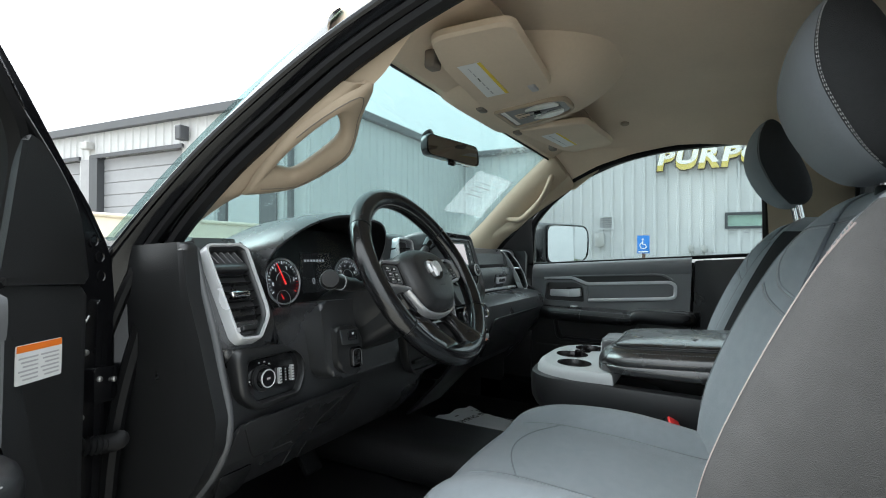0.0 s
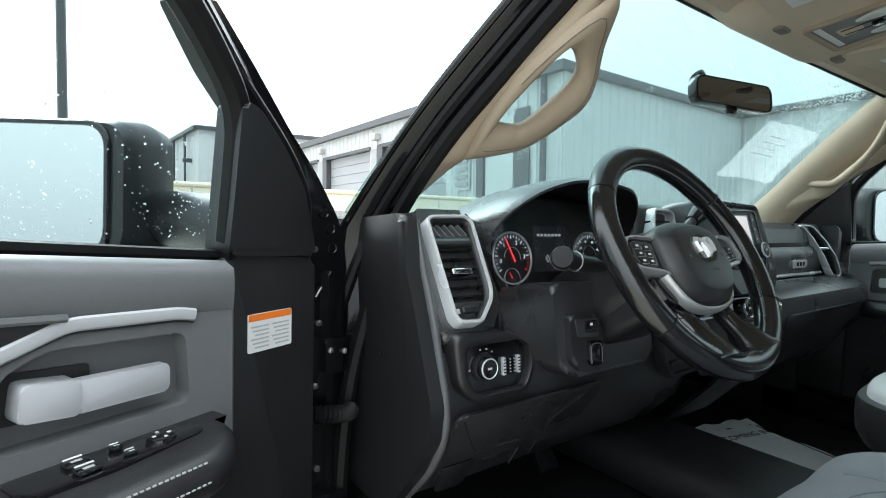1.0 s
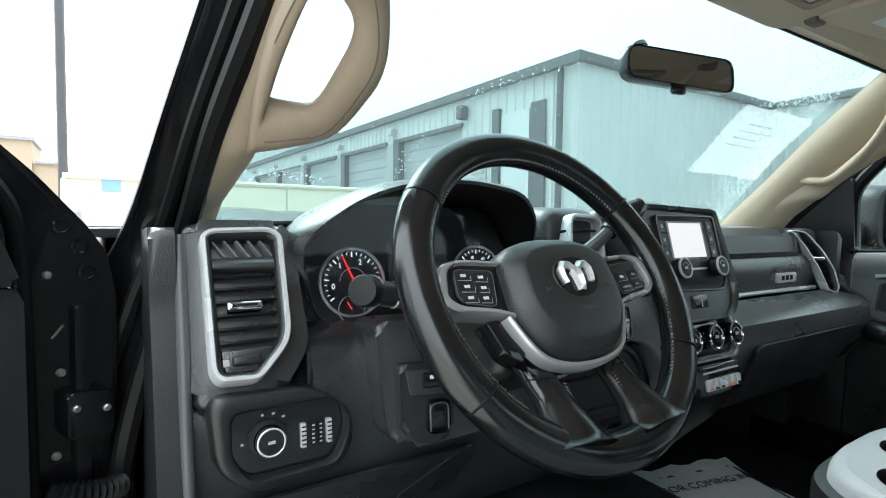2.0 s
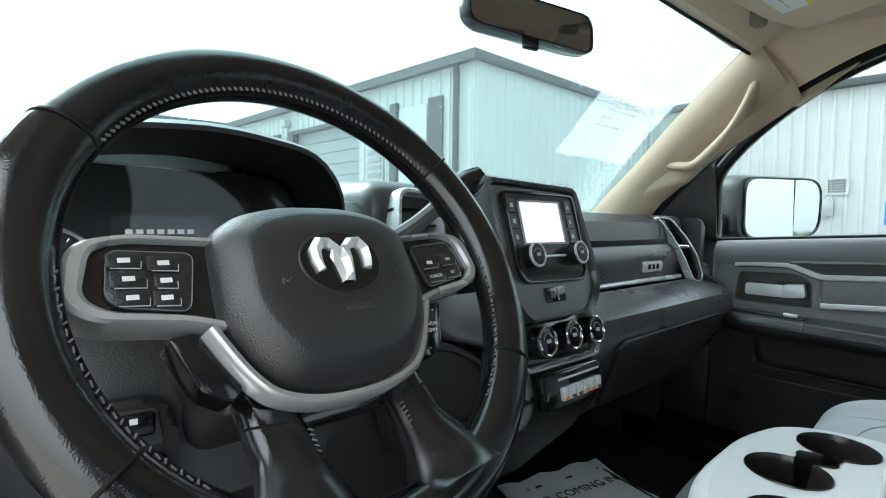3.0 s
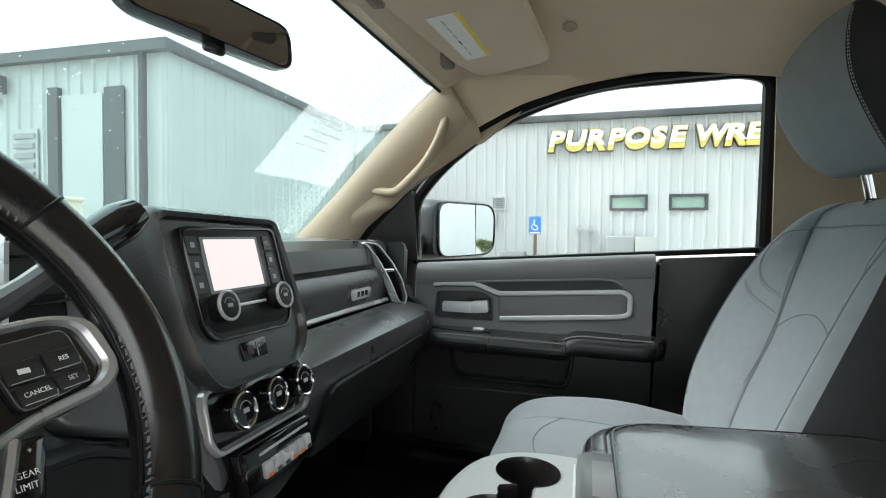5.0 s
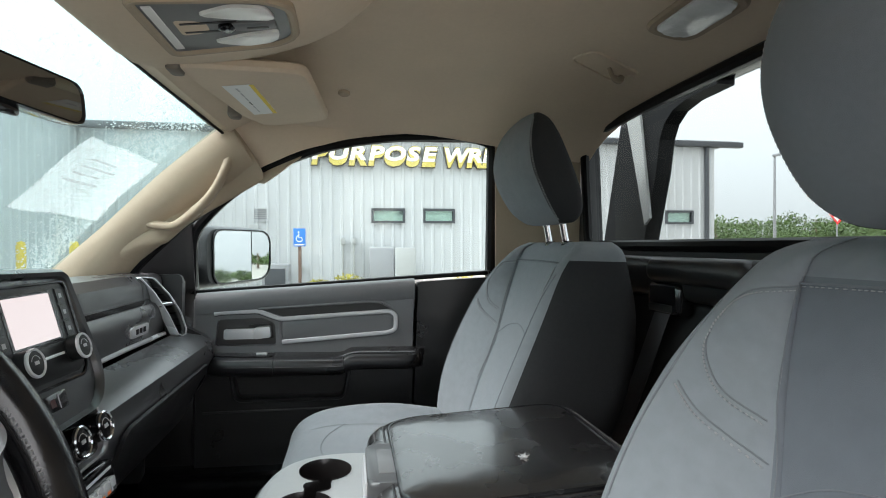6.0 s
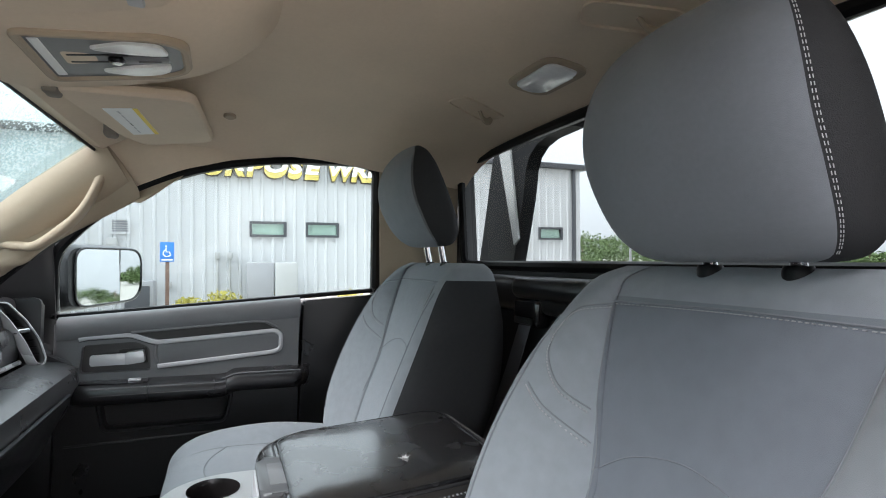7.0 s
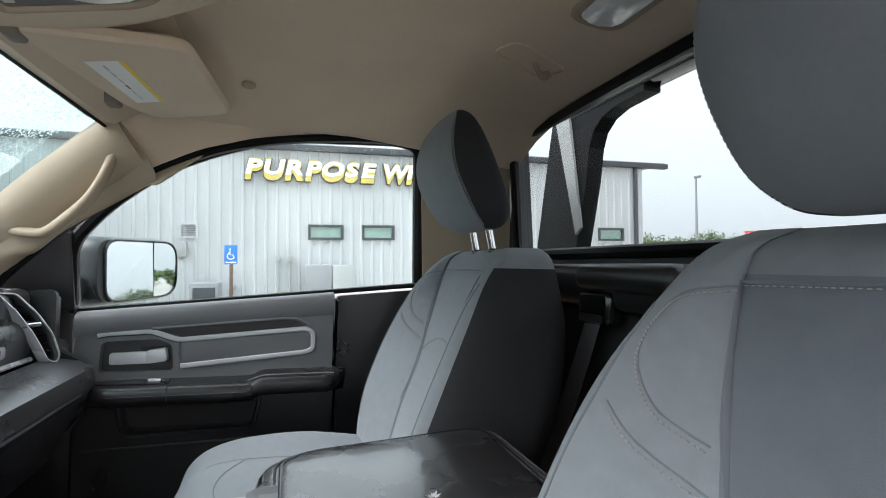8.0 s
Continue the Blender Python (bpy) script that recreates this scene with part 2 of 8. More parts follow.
SOFT = mat("black_leatherette", (0.018, 0.018, 0.0195), 0.40, vary=0.2, grain=0.14, grain_scale=700, grain_kind="leather", wear=0.08)
LEATHER = mat("worn_black_leather", (0.0095, 0.0097, 0.0105), 0.26, spec=0.36, vary=0.35, vary_scale=14, grain=0.06, grain_scale=1100, grain_kind="leather", wear=0.1)
PAINT = mat("black_car_paint", (0.005, 0.005, 0.006), 0.12, vary=0.1, spec=0.45)
RUBBER = mat("black_rubber_seal", (0.007, 0.007, 0.0075), 0.42, vary=0.2, spec=0.16)
GLOSS = mat("gloss_black_plastic", (0.008, 0.008, 0.009), 0.12, vary=0.1, coat=0.4)
SILVER = mat("satin_silver_paint", (0.66, 0.67, 0.685), 0.27, metal=0.35, vary=0.06)
CHROME = mat("polished_chrome", (0.8, 0.8, 0.81), 0.07, metal=1.0, vary=0.04)
STEEL = mat("dull_steel", (0.35, 0.35, 0.35), 0.4, metal=0.9, vary=0.2)
TAN = mat("tan_woven_headliner", (0.64, 0.525, 0.405), 0.9, vary=0.07, grain=0.3, grain_scale=1200, spec=0.15)
TAN_TRIM = mat("tan_pillar_plastic", (0.375, 0.300, 0.220), 0.6, vary=0.06, grain=0.2, grain_scale=700, grain_kind="leather", spec=0.3)
TAN_DARK = mat("taupe_plastic", (0.17, 0.145, 0.12), 0.55, vary=0.08, grain=0.15)
CLOTH = mat("grey_seat_cloth", (0.205, 0.224, 0.243), 0.92, vary=0.10, vary_scale=55, grain=0.28, grain_scale=800, grain_kind="weave", spec=0.2, sheen=0.15)
CLOTH_PANEL = mat("blue_grey_panel_cloth", (0.142, 0.158, 0.178), 0.92, vary=0.10, vary_scale=40, grain=0.28, grain_scale=800, grain_kind="weave", spec=0.2, sheen=0.15)
CLOTH_MID = mat("seam_and_shaded_headrest_cloth", (0.165, 0.178, 0.197), 0.92, vary=0.13, vary_scale=9, grain=0.28, grain_scale=800, grain_kind="weave", spec=0.2, sheen=0.15)
CLOTH_TAUPE_SHADE = mat("taupe_side_and_shade_cloth", (0.088, 0.086, 0.086), 0.92, vary=0.14, vary_scale=30, grain=0.4, grain_scale=420, grain_kind="weave", spec=0.2)
CLOTH_DARK = mat("charcoal_seat_cloth", (0.031, 0.0318, 0.034), 0.9, vary=0.16, grain=0.4, grain_scale=420, grain_kind="weave", spec=0.2)
THREAD = mat("pale_stitching", (0.40, 0.395, 0.39), 0.8)
SOFT_THREAD = mat("soft_grey_stitching", (0.31, 0.315, 0.32), 0.85)
DARK_THREAD = mat("grey_stitching", (0.16, 0.16, 0.165), 0.8)
RED_THREAD = mat("worn_pink_stitching", (0.36, 0.295, 0.28), 0.8)
SEAM = mat("dark_seat_seam", (0.150, 0.164, 0.178), 0.85)
SPOKE_SATIN = mat("satin_graphite_trim", (0.56, 0.565, 0.575), 0.27, metal=0.6, vary=0.06)
EMBLEM = mat("satin_emblem_metal", (0.72, 0.72, 0.73), 0.28, metal=0.55)
LABEL_WHITE = mat("white_label_paper", (0.75, 0.75, 0.74), 0.45, vary=0.05)
LABEL_GREY = mat("grey_print", (0.45, 0.45, 0.46), 0.6)
LABEL_YELLOW = mat("yellow_print", (0.75, 0.55, 0.04), 0.5)
ORANGE = mat("orange_print", (0.85, 0.2, 0.02), 0.5, vary=0.05)
INK = mat("black_ink", (0.02, 0.02, 0.02), 0.5)
RED = mat("red_plastic", (0.6, 0.03, 0.03), 0.35)
WHITE = mat("white_print", (0.8, 0.8, 0.8), 0.5, vary=0.04)
GREY_PLASTIC = mat("light_grey_plastic", (0.37, 0.382, 0.39), 0.5, vary=0.08, grain=0.2, grain_scale=700, grain_kind="leather")
CARPET = mat("black_floor_vinyl", (0.016, 0.016, 0.017), 0.5, vary=0.35, vary_scale=5, grain=0.5, grain_scale=300)
PAPER = mat("creased_white_paper", (0.72, 0.74, 0.76), 0.7, vary=0.07, grain=0.3, grain_scale=60)
KNOB = mat("black_knob_rubber", (0.010, 0.010, 0.0105), 0.42, spec=0.3)
COVER = mat("black_airbag_skin", (0.020, 0.020, 0.021), 0.36, vary=0.12, grain=0.2, grain_scale=800, grain_kind="leather", spec=0.65)
WEBBING = mat("grey_belt_webbing", (0.115, 0.115, 0.127), 0.75, vary=0.1, grain=0.5, grain_scale=500, grain_kind="weave")
TEAL_GLASS = glass("tinted_windshield_glass", (0.60, 0.715, 0.715), haze=0.014)
SIDE_GLASS = glass("side_window_glass", (0.72, 0.78, 0.785))
REAR_GLASS = glass("rear_window_glass", (0.61, 0.648, 0.653), 0.4)
MIRROR = mat("mirror_glass", (0.72, 0.73, 0.73), 0.02, metal=1.0, vary=0.0)
SCREEN = glow("lit_display", (0.85, 0.76, 0.76), 0.27)


# ---- outside: yard, metal buildings, signs, trees ----
GRAVEL = mat("pale_wet_concrete_yard", (0.40, 0.38, 0.335), 0.85, vary=0.22, vary_scale=0.35, grain=0.5, grain_scale=40)
SIDING = mat("white_ribbed_steel", (0.52, 0.525, 0.53), 0.5, vary=0.09, vary_scale=0.6, spec=0.3)
EAVE = mat("charcoal_steel_trim", (0.055, 0.058, 0.065), 0.5, vary=0.12)
SHUTTER = mat("grey_roller_door", (0.30, 0.305, 0.32), 0.5, vary=0.08)
ROOFING = mat("grey_steel_roof", (0.3, 0.3, 0.31), 0.5)
TAN_SHED = mat("tan_shed_cladding", (0.42, 0.33, 0.24), 0.7)
PALE_PANE = glass("pale_window_glass", (0.86, 0.93, 0.90), 3.0)
ROOM_DARK = mat("pale_room_wall", (0.75, 0.8, 0.77), 0.8)
GOLD = mat("gold_sign_face", (0.62, 0.5, 0.13), 0.4, vary=0.1)
SIGN_WHITE = mat("white_sign_face", (0.8, 0.79, 0.74), 0.4, vary=0.04)
SIGN_DARK = mat("bronze_sign_return", (0.06, 0.045, 0.03), 0.4)
BLUE = mat("blue_sign_face", (0.03, 0.2, 0.62), 0.4, vary=0.05)
BARK = mat("weathered_wood_post", (0.16, 0.1, 0.075), 0.8, vary=0.25)
LEAF = mat("green_foliage", (0.075, 0.12, 0.035), 0.7, vary=0.4, vary_scale=0.8)
LEAF_GOLD = mat("yellow_green_shrub", (0.33, 0.29, 0.05), 0.7, vary=0.3, vary_scale=3)
GRASS = mat("dry_verge_grass", (0.19, 0.19, 0.08), 0.9, vary=0.3, vary_scale=0.3)
YELLOW_PAINT = mat("yellow_bollard_paint", (0.75, 0.5, 0.02), 0.4)
GREEN_BIN = mat("green_bin_paint", (0.02, 0.16, 0.06), 0.5)
POLE_STEEL = mat("galvanised_pole", (0.3, 0.3, 0.31), 0.5, metal=0.6)
EQUIP = mat("beige_equipment_paint", (0.4, 0.4, 0.39), 0.5)

bm = bmesh.new()
rows = [[(x, y, 0.0) for x in (-600, -200, -60, -20, 0, 20, 60, 200, 600)] for y in (-600, -200, -60, -20, 0, 20, 60, 200, 600)]
face_grid(bm, rows)
tagged(part("ground", bm, GRAVEL), "pale wet concrete and gravel yard", "ground", kind="structure")


def ribbed(p0, p1, z0, z1, out, pitch=0.305, rib=0.032, gaps=()):
    """Ribbed steel sheeting on the line p0 to p1; gaps are (start, end, low, high) openings left out of it."""
    bm = bmesh.new()
    a, b = Vector((*p0, 0)), Vector((*p1, 0))
    length = (b - a).length
    d, o = (b - a).normalized(), Vector((*out, 0))
    cuts = {0.0, length}
    k = 0
    while k * pitch < length:
        s = k * pitch
        for q in (s + 0.05, s + 0.08, s + 0.13, s + 0.16):
            cuts.add(min(q, length))
        k += 1
    for g in gaps:
        cuts |= {g[0], g[1]}
    levels = sorted({z0, z1} | {g[2] for g in gaps} | {g[3] for g in gaps})
    cuts = sorted(cuts)

    def depth(s):
        f = s % pitch
        return rib if 0.079 < f < 0.131 else 0.0
    cols = [[bm.verts.new(a + d * s + o * depth(s) + Vector((0, 0, z))) for z in levels] for s in cuts]
    for i in range(len(cuts) - 1):
        for j in range(len(levels) - 1):
            ms, mz = (cuts[i] + cuts[i + 1]) / 2, (levels[j] + levels[j + 1]) / 2
            if any(g[0] < ms < g[1] and g[2] < mz < g[3] for g in gaps):
                continue
            bm.faces.new((cols[i][j], cols[i + 1][j], cols[i + 1][j + 1], cols[i][j + 1]))
    bm.normal_update()
    return bm


EAVE_Z = 4.8
FX, FY, GX = 15.1, 7.12, 7.3       # sign wall, end wall of the garage wing, garage wall

shop = thing("metal_shop_building", (FX, -2, 0), "white ribbed steel shop building with charcoal eaves and gold letters", "building")
W_TOP, W_LOW = 2.59, 2.14
wins = [(-0.87, -1.89), (-2.44, -3.43), (-10.6, -11.62)]
gaps = [(FY - a, FY - b, W_LOW, W_TOP) for a, b in wins]
part("wall", ribbed((FX, FY), (FX, -12.35), 0, EAVE_Z, (-1, 0), gaps=gaps), SIDING, shop, smooth=False)
part("wall", ribbed((GX, FY), (FX, FY), 0, EAVE_Z, (0, -1)), SIDING, shop, smooth=False)
part("wall", ribbed((FX, -12.35), (FX + 14, -12.35), 0, EAVE_Z, (0, -1)), SIDING, shop, smooth=False)
part("eave_trim", box_bm((FX - 0.20, -13.4, EAVE_Z - 0.07), (FX + 0.02, FY - 0.17, EAVE_Z + 0.10), 0.01), EAVE, shop)
part("eave_trim", box_bm((GX - 0.15, FY - 0.16, EAVE_Z - 0.07), (FX - 0.01, FY + 0.02, EAVE_Z + 0.10), 0.01), EAVE, shop)
part("roof", box_bm((FX - 0.1, -13.35, EAVE_Z + 0.105), (FX + 14, FY - 0.2, EAVE_Z + 0.14)), ROOFING, shop, smooth=False)
part("roof", box_bm((GX - 0.1, FY - 0.1, EAVE_Z + 0.105), (FX + 14, 33, EAVE_Z + 0.14)), ROOFING, shop, smooth=False)
part("downspout", tube([(FX - 0.08, -12.1, 4.75), (FX - 0.08, -12.1, 0.1)], 0.075, 8), EAVE, shop)
part("corner_trim", box_bm((FX - 0.05, -12.40, 0), (FX + 0.10, -12.2, 4.72)), SIDING, shop, smooth=False)
part("downspout", tube([(GX - 0.08, FY + 0.45, 4.75), (GX - 0.08, FY + 0.45, 0.1)], 0.075, 8), EAVE, shop)
for a, b in wins:
    w = part("window", ring([(a, W_LOW), (b, W_LOW), (b, W_TOP), (a, W_TOP)], [(a - 0.07, W_LOW + 0.07), (b + 0.07, W_LOW + 0.07), (b + 0.07, W_TOP - 0.07), (a - 0.07, W_TOP - 0.07)], lambda p, q, d: V(FX - d, p, q), -0.06, 0.06), EAVE, shop, smooth=False)
    part("pane", box_bm((FX + 0.02, b + 0.07, W_LOW + 0.07), (FX + 0.03, a - 0.07, W_TOP - 0.07)), PALE_PANE, w, smooth=False)
    part("backing", box_bm((FX + 0.07, b, W_LOW - 0.05), (FX + 0.1, a, W_TOP + 0.05)), ROOM_DARK, w, smooth=False)
    for k in range(3):
        part("drip_mark", box_bm((FX - 0.037, b + 0.1 + k * 0.35, W_LOW - 0.13), (FX - 0.034, b + 0.2 + k * 0.35, W_LOW - 0.10)), ROOFING, w, smooth=False)
# sign letters: dark returns, gold faces, a paler panel on each
for txt, yl, wid in (("PURPOSE", 0.93, 3.76), ("WRE", -3.06, 1.62)):
    for nm, dd, of, lift, mt, dx, dz in (("letter_return", 0.05, 0.022, 0.0, SIGN_DARK, 0.0, -0.01), ("letter_face", 0.010, 0.006, 0.055, GOLD, 0.0, 0.0), ("letter_panel", 0.004, -0.004, 0.072, SIGN_WHITE, 0.006, 0.075)):
        x = 0.0
        for ch in txt:
            wch = wid / {"PURPOSE": 6.79, "WRE": 3.3}[txt] * {"W": 1.42, "O": 1.1, "U": 1.03, "S": 0.9, "E": 0.84, "P": 0.94, "R": 1.0}[ch]
            m = aim((FX - 0.10 - lift, yl - x - wch / 2, 4.12), (-1, 0, 0))
            hgt = 1.0 if nm != "letter_panel" else 0.72
            words(nm, ch, 0.80, m @ Matrix.Translation((dx, dz, 0)) @ Matrix.Diagonal((1.0 if ch != "W" else 0.9, hgt, 1, 1)), mt, shop, depth=dd, shear=0.18, bold=0.035 + of)
            x += wch
# wall louvre, meter boxes and pipes
lv = part("louvre", ring([(2.54, 2.18), (2.08, 2.18), (2.08, 2.6), (2.54, 2.6)], [(2.49, 2.23), (2.13, 2.23), (2.13, 2.55), (2.49, 2.55)], lambda p, q, d: V(FX - d, p, q), 0.0, 0.06), SIDING, shop, smooth=False)
for k in range(5):
    part("slat", box_bm((FX - 0.05, 2.13, 2.245 + k * 0.062), (FX - 0.01, 2.49, 2.28 + k * 0.062)), ROOFING, lv, smooth=False)
part("meter_box", box_bm((FX - 0.16, 2.35, 1.66), (FX - 0.035, 2.6, 2.08), 0.01), EQUIP, shop)
for y in (-0.03, -0.35):
    part("conduit", tube([(FX - 0.08, y, 0.2), (FX - 0.08, y, 1.55)], 0.03, 6), EQUIP, shop)
    part("conduit_cap", box_bm((FX - 0.15, y - 0.07, 1.5), (FX - 0.035, y + 0.07, 1.70), 0.02), EQUIP, shop)
part("wall_gauge", box_bm((FX - 0.12, 1.1, 0.75), (FX - 0.035, 1.25, 0.9), 0.02), EQUIP, shop)

# garage wing on the yard side, with roller doors between dark posts; it runs a little askew
A0, A1 = Vector((GX, FY, 0)), Vector((6.6, 33.5, 0))
GD = (A1 - A0).normalized()
GN = Vector((-GD.y, GD.x, 0))


def on_wing(s0, s1, z0, z1, d0, d1, r=0.0):
    """A box along the wing: s is the y of its wall, d stands off it."""
    m = Matrix((GD, GN, Vector((0, 0, 1)))).transposed().to_4x4()
    m.translation = A0
    return box_bm((s0 - FY, d0, z0), (s1 - FY, d1, z1), r, 1, m)


doors_y = [(11.1 + k * 4.2, 14.38 + k * 4.2) for k in range(5)]
gaps = [(a - FY, b - FY, -0.01, 4.0) for a, b in doors_y]
wing = thing("garage_wing", (7, 20, 0), "long white ribbed steel garage wing with grey roller doors", "building")
part("wall", ribbed(A0[:2], A1[:2], 0, EAVE_Z, GN[:2], gaps=gaps), SIDING, wing, smooth=False)
part("eave_trim", on_wing(FY - 0.17, 33.8, EAVE_Z - 0.10, EAVE_Z + 0.10, 0.036, 0.2), EAVE, wing)
for k, (a, b) in enumerate(doors_y):
    d = part("roller_door", on_wing(a, b, 0, 4.0, -0.16, -0.15), SHUTTER, wing, smooth=False)
    for j in range(12):
        part("door_slat", on_wing(a, b, j * 0.333 + 0.004, j * 0.333 + 0.328, -0.149, -0.11, 0.012), SHUTTER, d, smooth=False)
    part("door_post", on_wing(b, b + 0.36, 0, 4.08, -0.15, 0.08), EAVE, wing)
    part("door_jamb", on_wing(b + 0.361, b + 0.80, 0, 4.0, 0.034, 0.05), ROOFING, wing)
    part("door_head", on_wing(a - 0.1, b + 0.3, 4.0, 4.1, 0.034, 0.09), EAVE, wing)
    part("wall_lamp", on_wing(b + 0.2, b + 0.5, 4.25, 4.45, 0.034, 0.25, 0.02), EQUIP, wing)
part("wall_lamp", on_wing(10.8, 11.0, 4.15, 4.5, 0.034, 0.3, 0.02), EAVE, wing)
lw_ = part("louvre", on_wing(10.05, 10.65, 2.4, 3.45, 0.034, 0.06), SIDING, wing)
for j in range(5):
    part("slat", on_wing(10.1, 10.6, 2.5 + j * 0.19, 2.6 + j * 0.19, 0.061, 0.10), ROOFING, lw_, smooth=False)
part("door_post", on_wing(9.5, 9.75, 0, 4.2, 0.0, 0.10), EAVE, wing)
part("door_recess", on_wing(8.0, 8.45, 0, 4.15, 0.03, 0.06), EAVE, wing)
part("side_door", on_wing(8.5, 9.45, 0, 4.05, 0.034, 0.055), SIDING, wing)
part("wall", box_bm((6.6, 33.5, 0), (FX, 33.65, EAVE_Z)), SIDING, wing, smooth=False)

# tall white building behind the wing
far = thing("far_warehouse", (10, 52, 0), "tall white steel warehouse with dark eaves", "building")
part("wall", ribbed((7.1, 44.2), (26, 42.2), 0, 9.2, (0, -1), pitch=0.6), SIDING, far, smooth=False)
part("wall", ribbed((5.3, 74), (7.1, 44.2), 0, 9.2, (-1, 0), pitch=0.6), SIDING, far, smooth=False)
part("eave_trim", tube([(6.9, 44.0, 9.15), (26, 42.0, 9.15)], 0.2, 4), EAVE, far, smooth=False)
fa, fb = V(5.1, 74, 9.15), V(6.9, 44.0, 9.15)
part("eave_trim", tube([fa, fb], 0.2, 4), EAVE, far, smooth=False)
for k in range(7):
    q = fb.lerp(fa, k * 0.13 + 0.10)
    part("downspout", tube([(q.x - 0.1, q.y, 9.0), (q.x - 0.1, q.y, 0.2)], 0.10, 5), EAVE, far)
part("roof", sheet([[V(6.9, 44, 9.3), V(26, 42, 9.3)], [V(5.1, 74, 9.3), V(26, 74, 9.3)]], 0.1), ROOFING, far, smooth=False)
part("wall_lamp", box_bm((6.3, 45.8, 6.6), (7.0, 46.2, 6.9), 0.05), EAVE, far)
part("bay_door", box_bm((6.5, 46, 0), (6.9, 49, 3.6)), EAVE, far, smooth=False)
barn = thing("tan_outbuilding", (-8, 60, 0), "tan two-step outbuilding far across the yard", "building")
part("wall", box_bm((-16, 60, 0), (-6.4, 68, 8.6)), TAN_SHED, barn, smooth=False)
part("wall", box_bm((-6.39, 60.5, 0), (-4.2, 68, 6.6)), TAN_SHED, barn, smooth=False)
part("roof", box_bm((-16.3, 59.7, 8.601), (-6.2, 68.3, 8.9)), ROOFING, barn, smooth=False)
part("roof", box_bm((-6.19, 60.2, 6.601), (-4.0, 68.3, 6.8)), ROOFING, barn, smooth=False)

# pale trailer parked across the nose of the pickup
CREAM = mat("cream_trailer_paint", (0.74, 0.66, 0.52), 0.4, vary=0.06, vary_scale=0.8)
FADED = mat("faded_grey_print", (0.52, 0.50, 0.47), 0.6)
FADED_BLUE = mat("faded_blue_mark", (0.22, 0.36, 0.66), 0.5)
tl = thing("parked_trailer", (1.2, 6.0, 0), "long low cream trailer with a blue mark and faded print", "trailer")
part("body", box_bm((-1.12, 5.0, 0.55), (3.9, 7.0, 1.79), 0.05, 3), CREAM, tl)
part("roof_rail", tube([(-1.10, 4.995, 1.785), (3.88, 4.995, 1.785)], 0.022, 8), CREAM, tl)
part("lower_rail", box_bm((-1.10, 4.985, 0.56), (3.88, 4.998, 0.66), 0.004), EQUIP, tl)
for k in range(5):
    part("panel_joint", box_bm((-0.2 + k * 0.95, 4.994, 0.68), (-0.185 + k * 0.95, 4.999, 1.75)), EQUIP, tl, smooth=False)
part("blue_mark", box_bm((-0.83, 4.990, 1.665), (-0.69, 4.999, 1.785)), FADED_BLUE, tl, smooth=False)
for k in range(7):
    part("print_bar", box_bm((-0.94 + 0.03 * (k % 2), 4.992, 1.60 - k * 0.065), (-0.60 - 0.04 * (k % 3), 4.999, 1.625 - k * 0.065)), FADED, tl, smooth=False)
part("marker_lamp", box_bm((-0.12, 4.975, 1.445), (-0.06, 4.999, 1.485), 0.008), RED, tl)
for wx in (0.9, 1.75):
    wmt = aim((wx, 5.13, 0.36), (0, -1, 0))
    tw_ = part("wheel", lathe([(0.2, -0.1), (0.34, -0.1), (0.36, -0.06), (0.36, 0.06), (0.34, 0.1), (0.2, 0.1)], wmt, 28), RUBBER, tl)
    part("rim", lathe([(0.2, -0.08), (0.2, 0.08), (0.1, 0.05), (0.0, 0.05)], wmt, 20), STEEL, tw_)
for wx in (-0.9, 3.6):
    part("stand", box_bm((wx - 0.05, 5.9, 0.0), (wx + 0.05, 6.1, 0.56)), STEEL, tl, smooth=False)

# accessible parking sign
sg = thing("parking_sign", (13.6, 1.08, 0), "blue accessible parking sign on a weathered wood post", "sign")
part("post", box_bm((13.56, 1.04, 0), (13.64, 1.12, 1.5), 0.008), BARK, sg)
face = part("sign_panel", box_bm((13.52, 0.925, 1.45), (13.535, 1.235, 1.93), 0.004), BLUE, sg)
gm = aim((13.517, 1.08, 1.69), (-1, 0, 0))
gb = tube([gm @ V(0.085 * math.cos(a), -0.03 + 0.085 * math.sin(a), 0) for a in [math.radians(100 + 26 * k) for k in range(10)]], 0.014, 6)
add(gb, tube([gm @ V(-0.02, 0.10, 0), gm @ V(-0.02, 0.0, 0), gm @ V(0.05, -0.005, 0), gm @ V(0.085, -0.09, 0)], 0.014, 6))
add(gb, lathe([(0.0, -0.004), (0.024, -0.004), (0.024, 0.004), (0.0, 0.004)], gm @ Matrix.Translation((-0.02, 0.135, 0)), 12))
part("wheelchair_symbol", gb, WHITE, face)
part("print_line", box_bm((13.513, 0.955, 1.48), (13.5195, 1.205, 1.515)), WHITE, face, smooth=False)

# equipment, shrubs and bollards along the wall
cab = thing("utility_cabinet", (14.4, -1.4, 0), "open-fronted grey utility cabinet by the wall", "cabinet")
part("body", box_bm((14.3, -1.45, 0), (14.9, -0.79, 1.42), 0.02), EQUIP, cab)
part("door", box_bm((14.26, -1.47, 0.05), (14.295, -0.77, 1.40), 0.01), ROOFING, cab)
part("side_panel", box_bm((14.2, -2.1, 0.0), (14.5, -1.5, 1.4), 0.03), EQUIP, cab)
ac = thing("cooling_unit", (14.3, 1.8, 0), "grey outdoor cooling unit standing by the wall", "cooling unit")
part("casing", box_bm((14.0, 1.42, 0.0), (14.7, 2.12, 0.97), 0.03), ROOFING, ac)
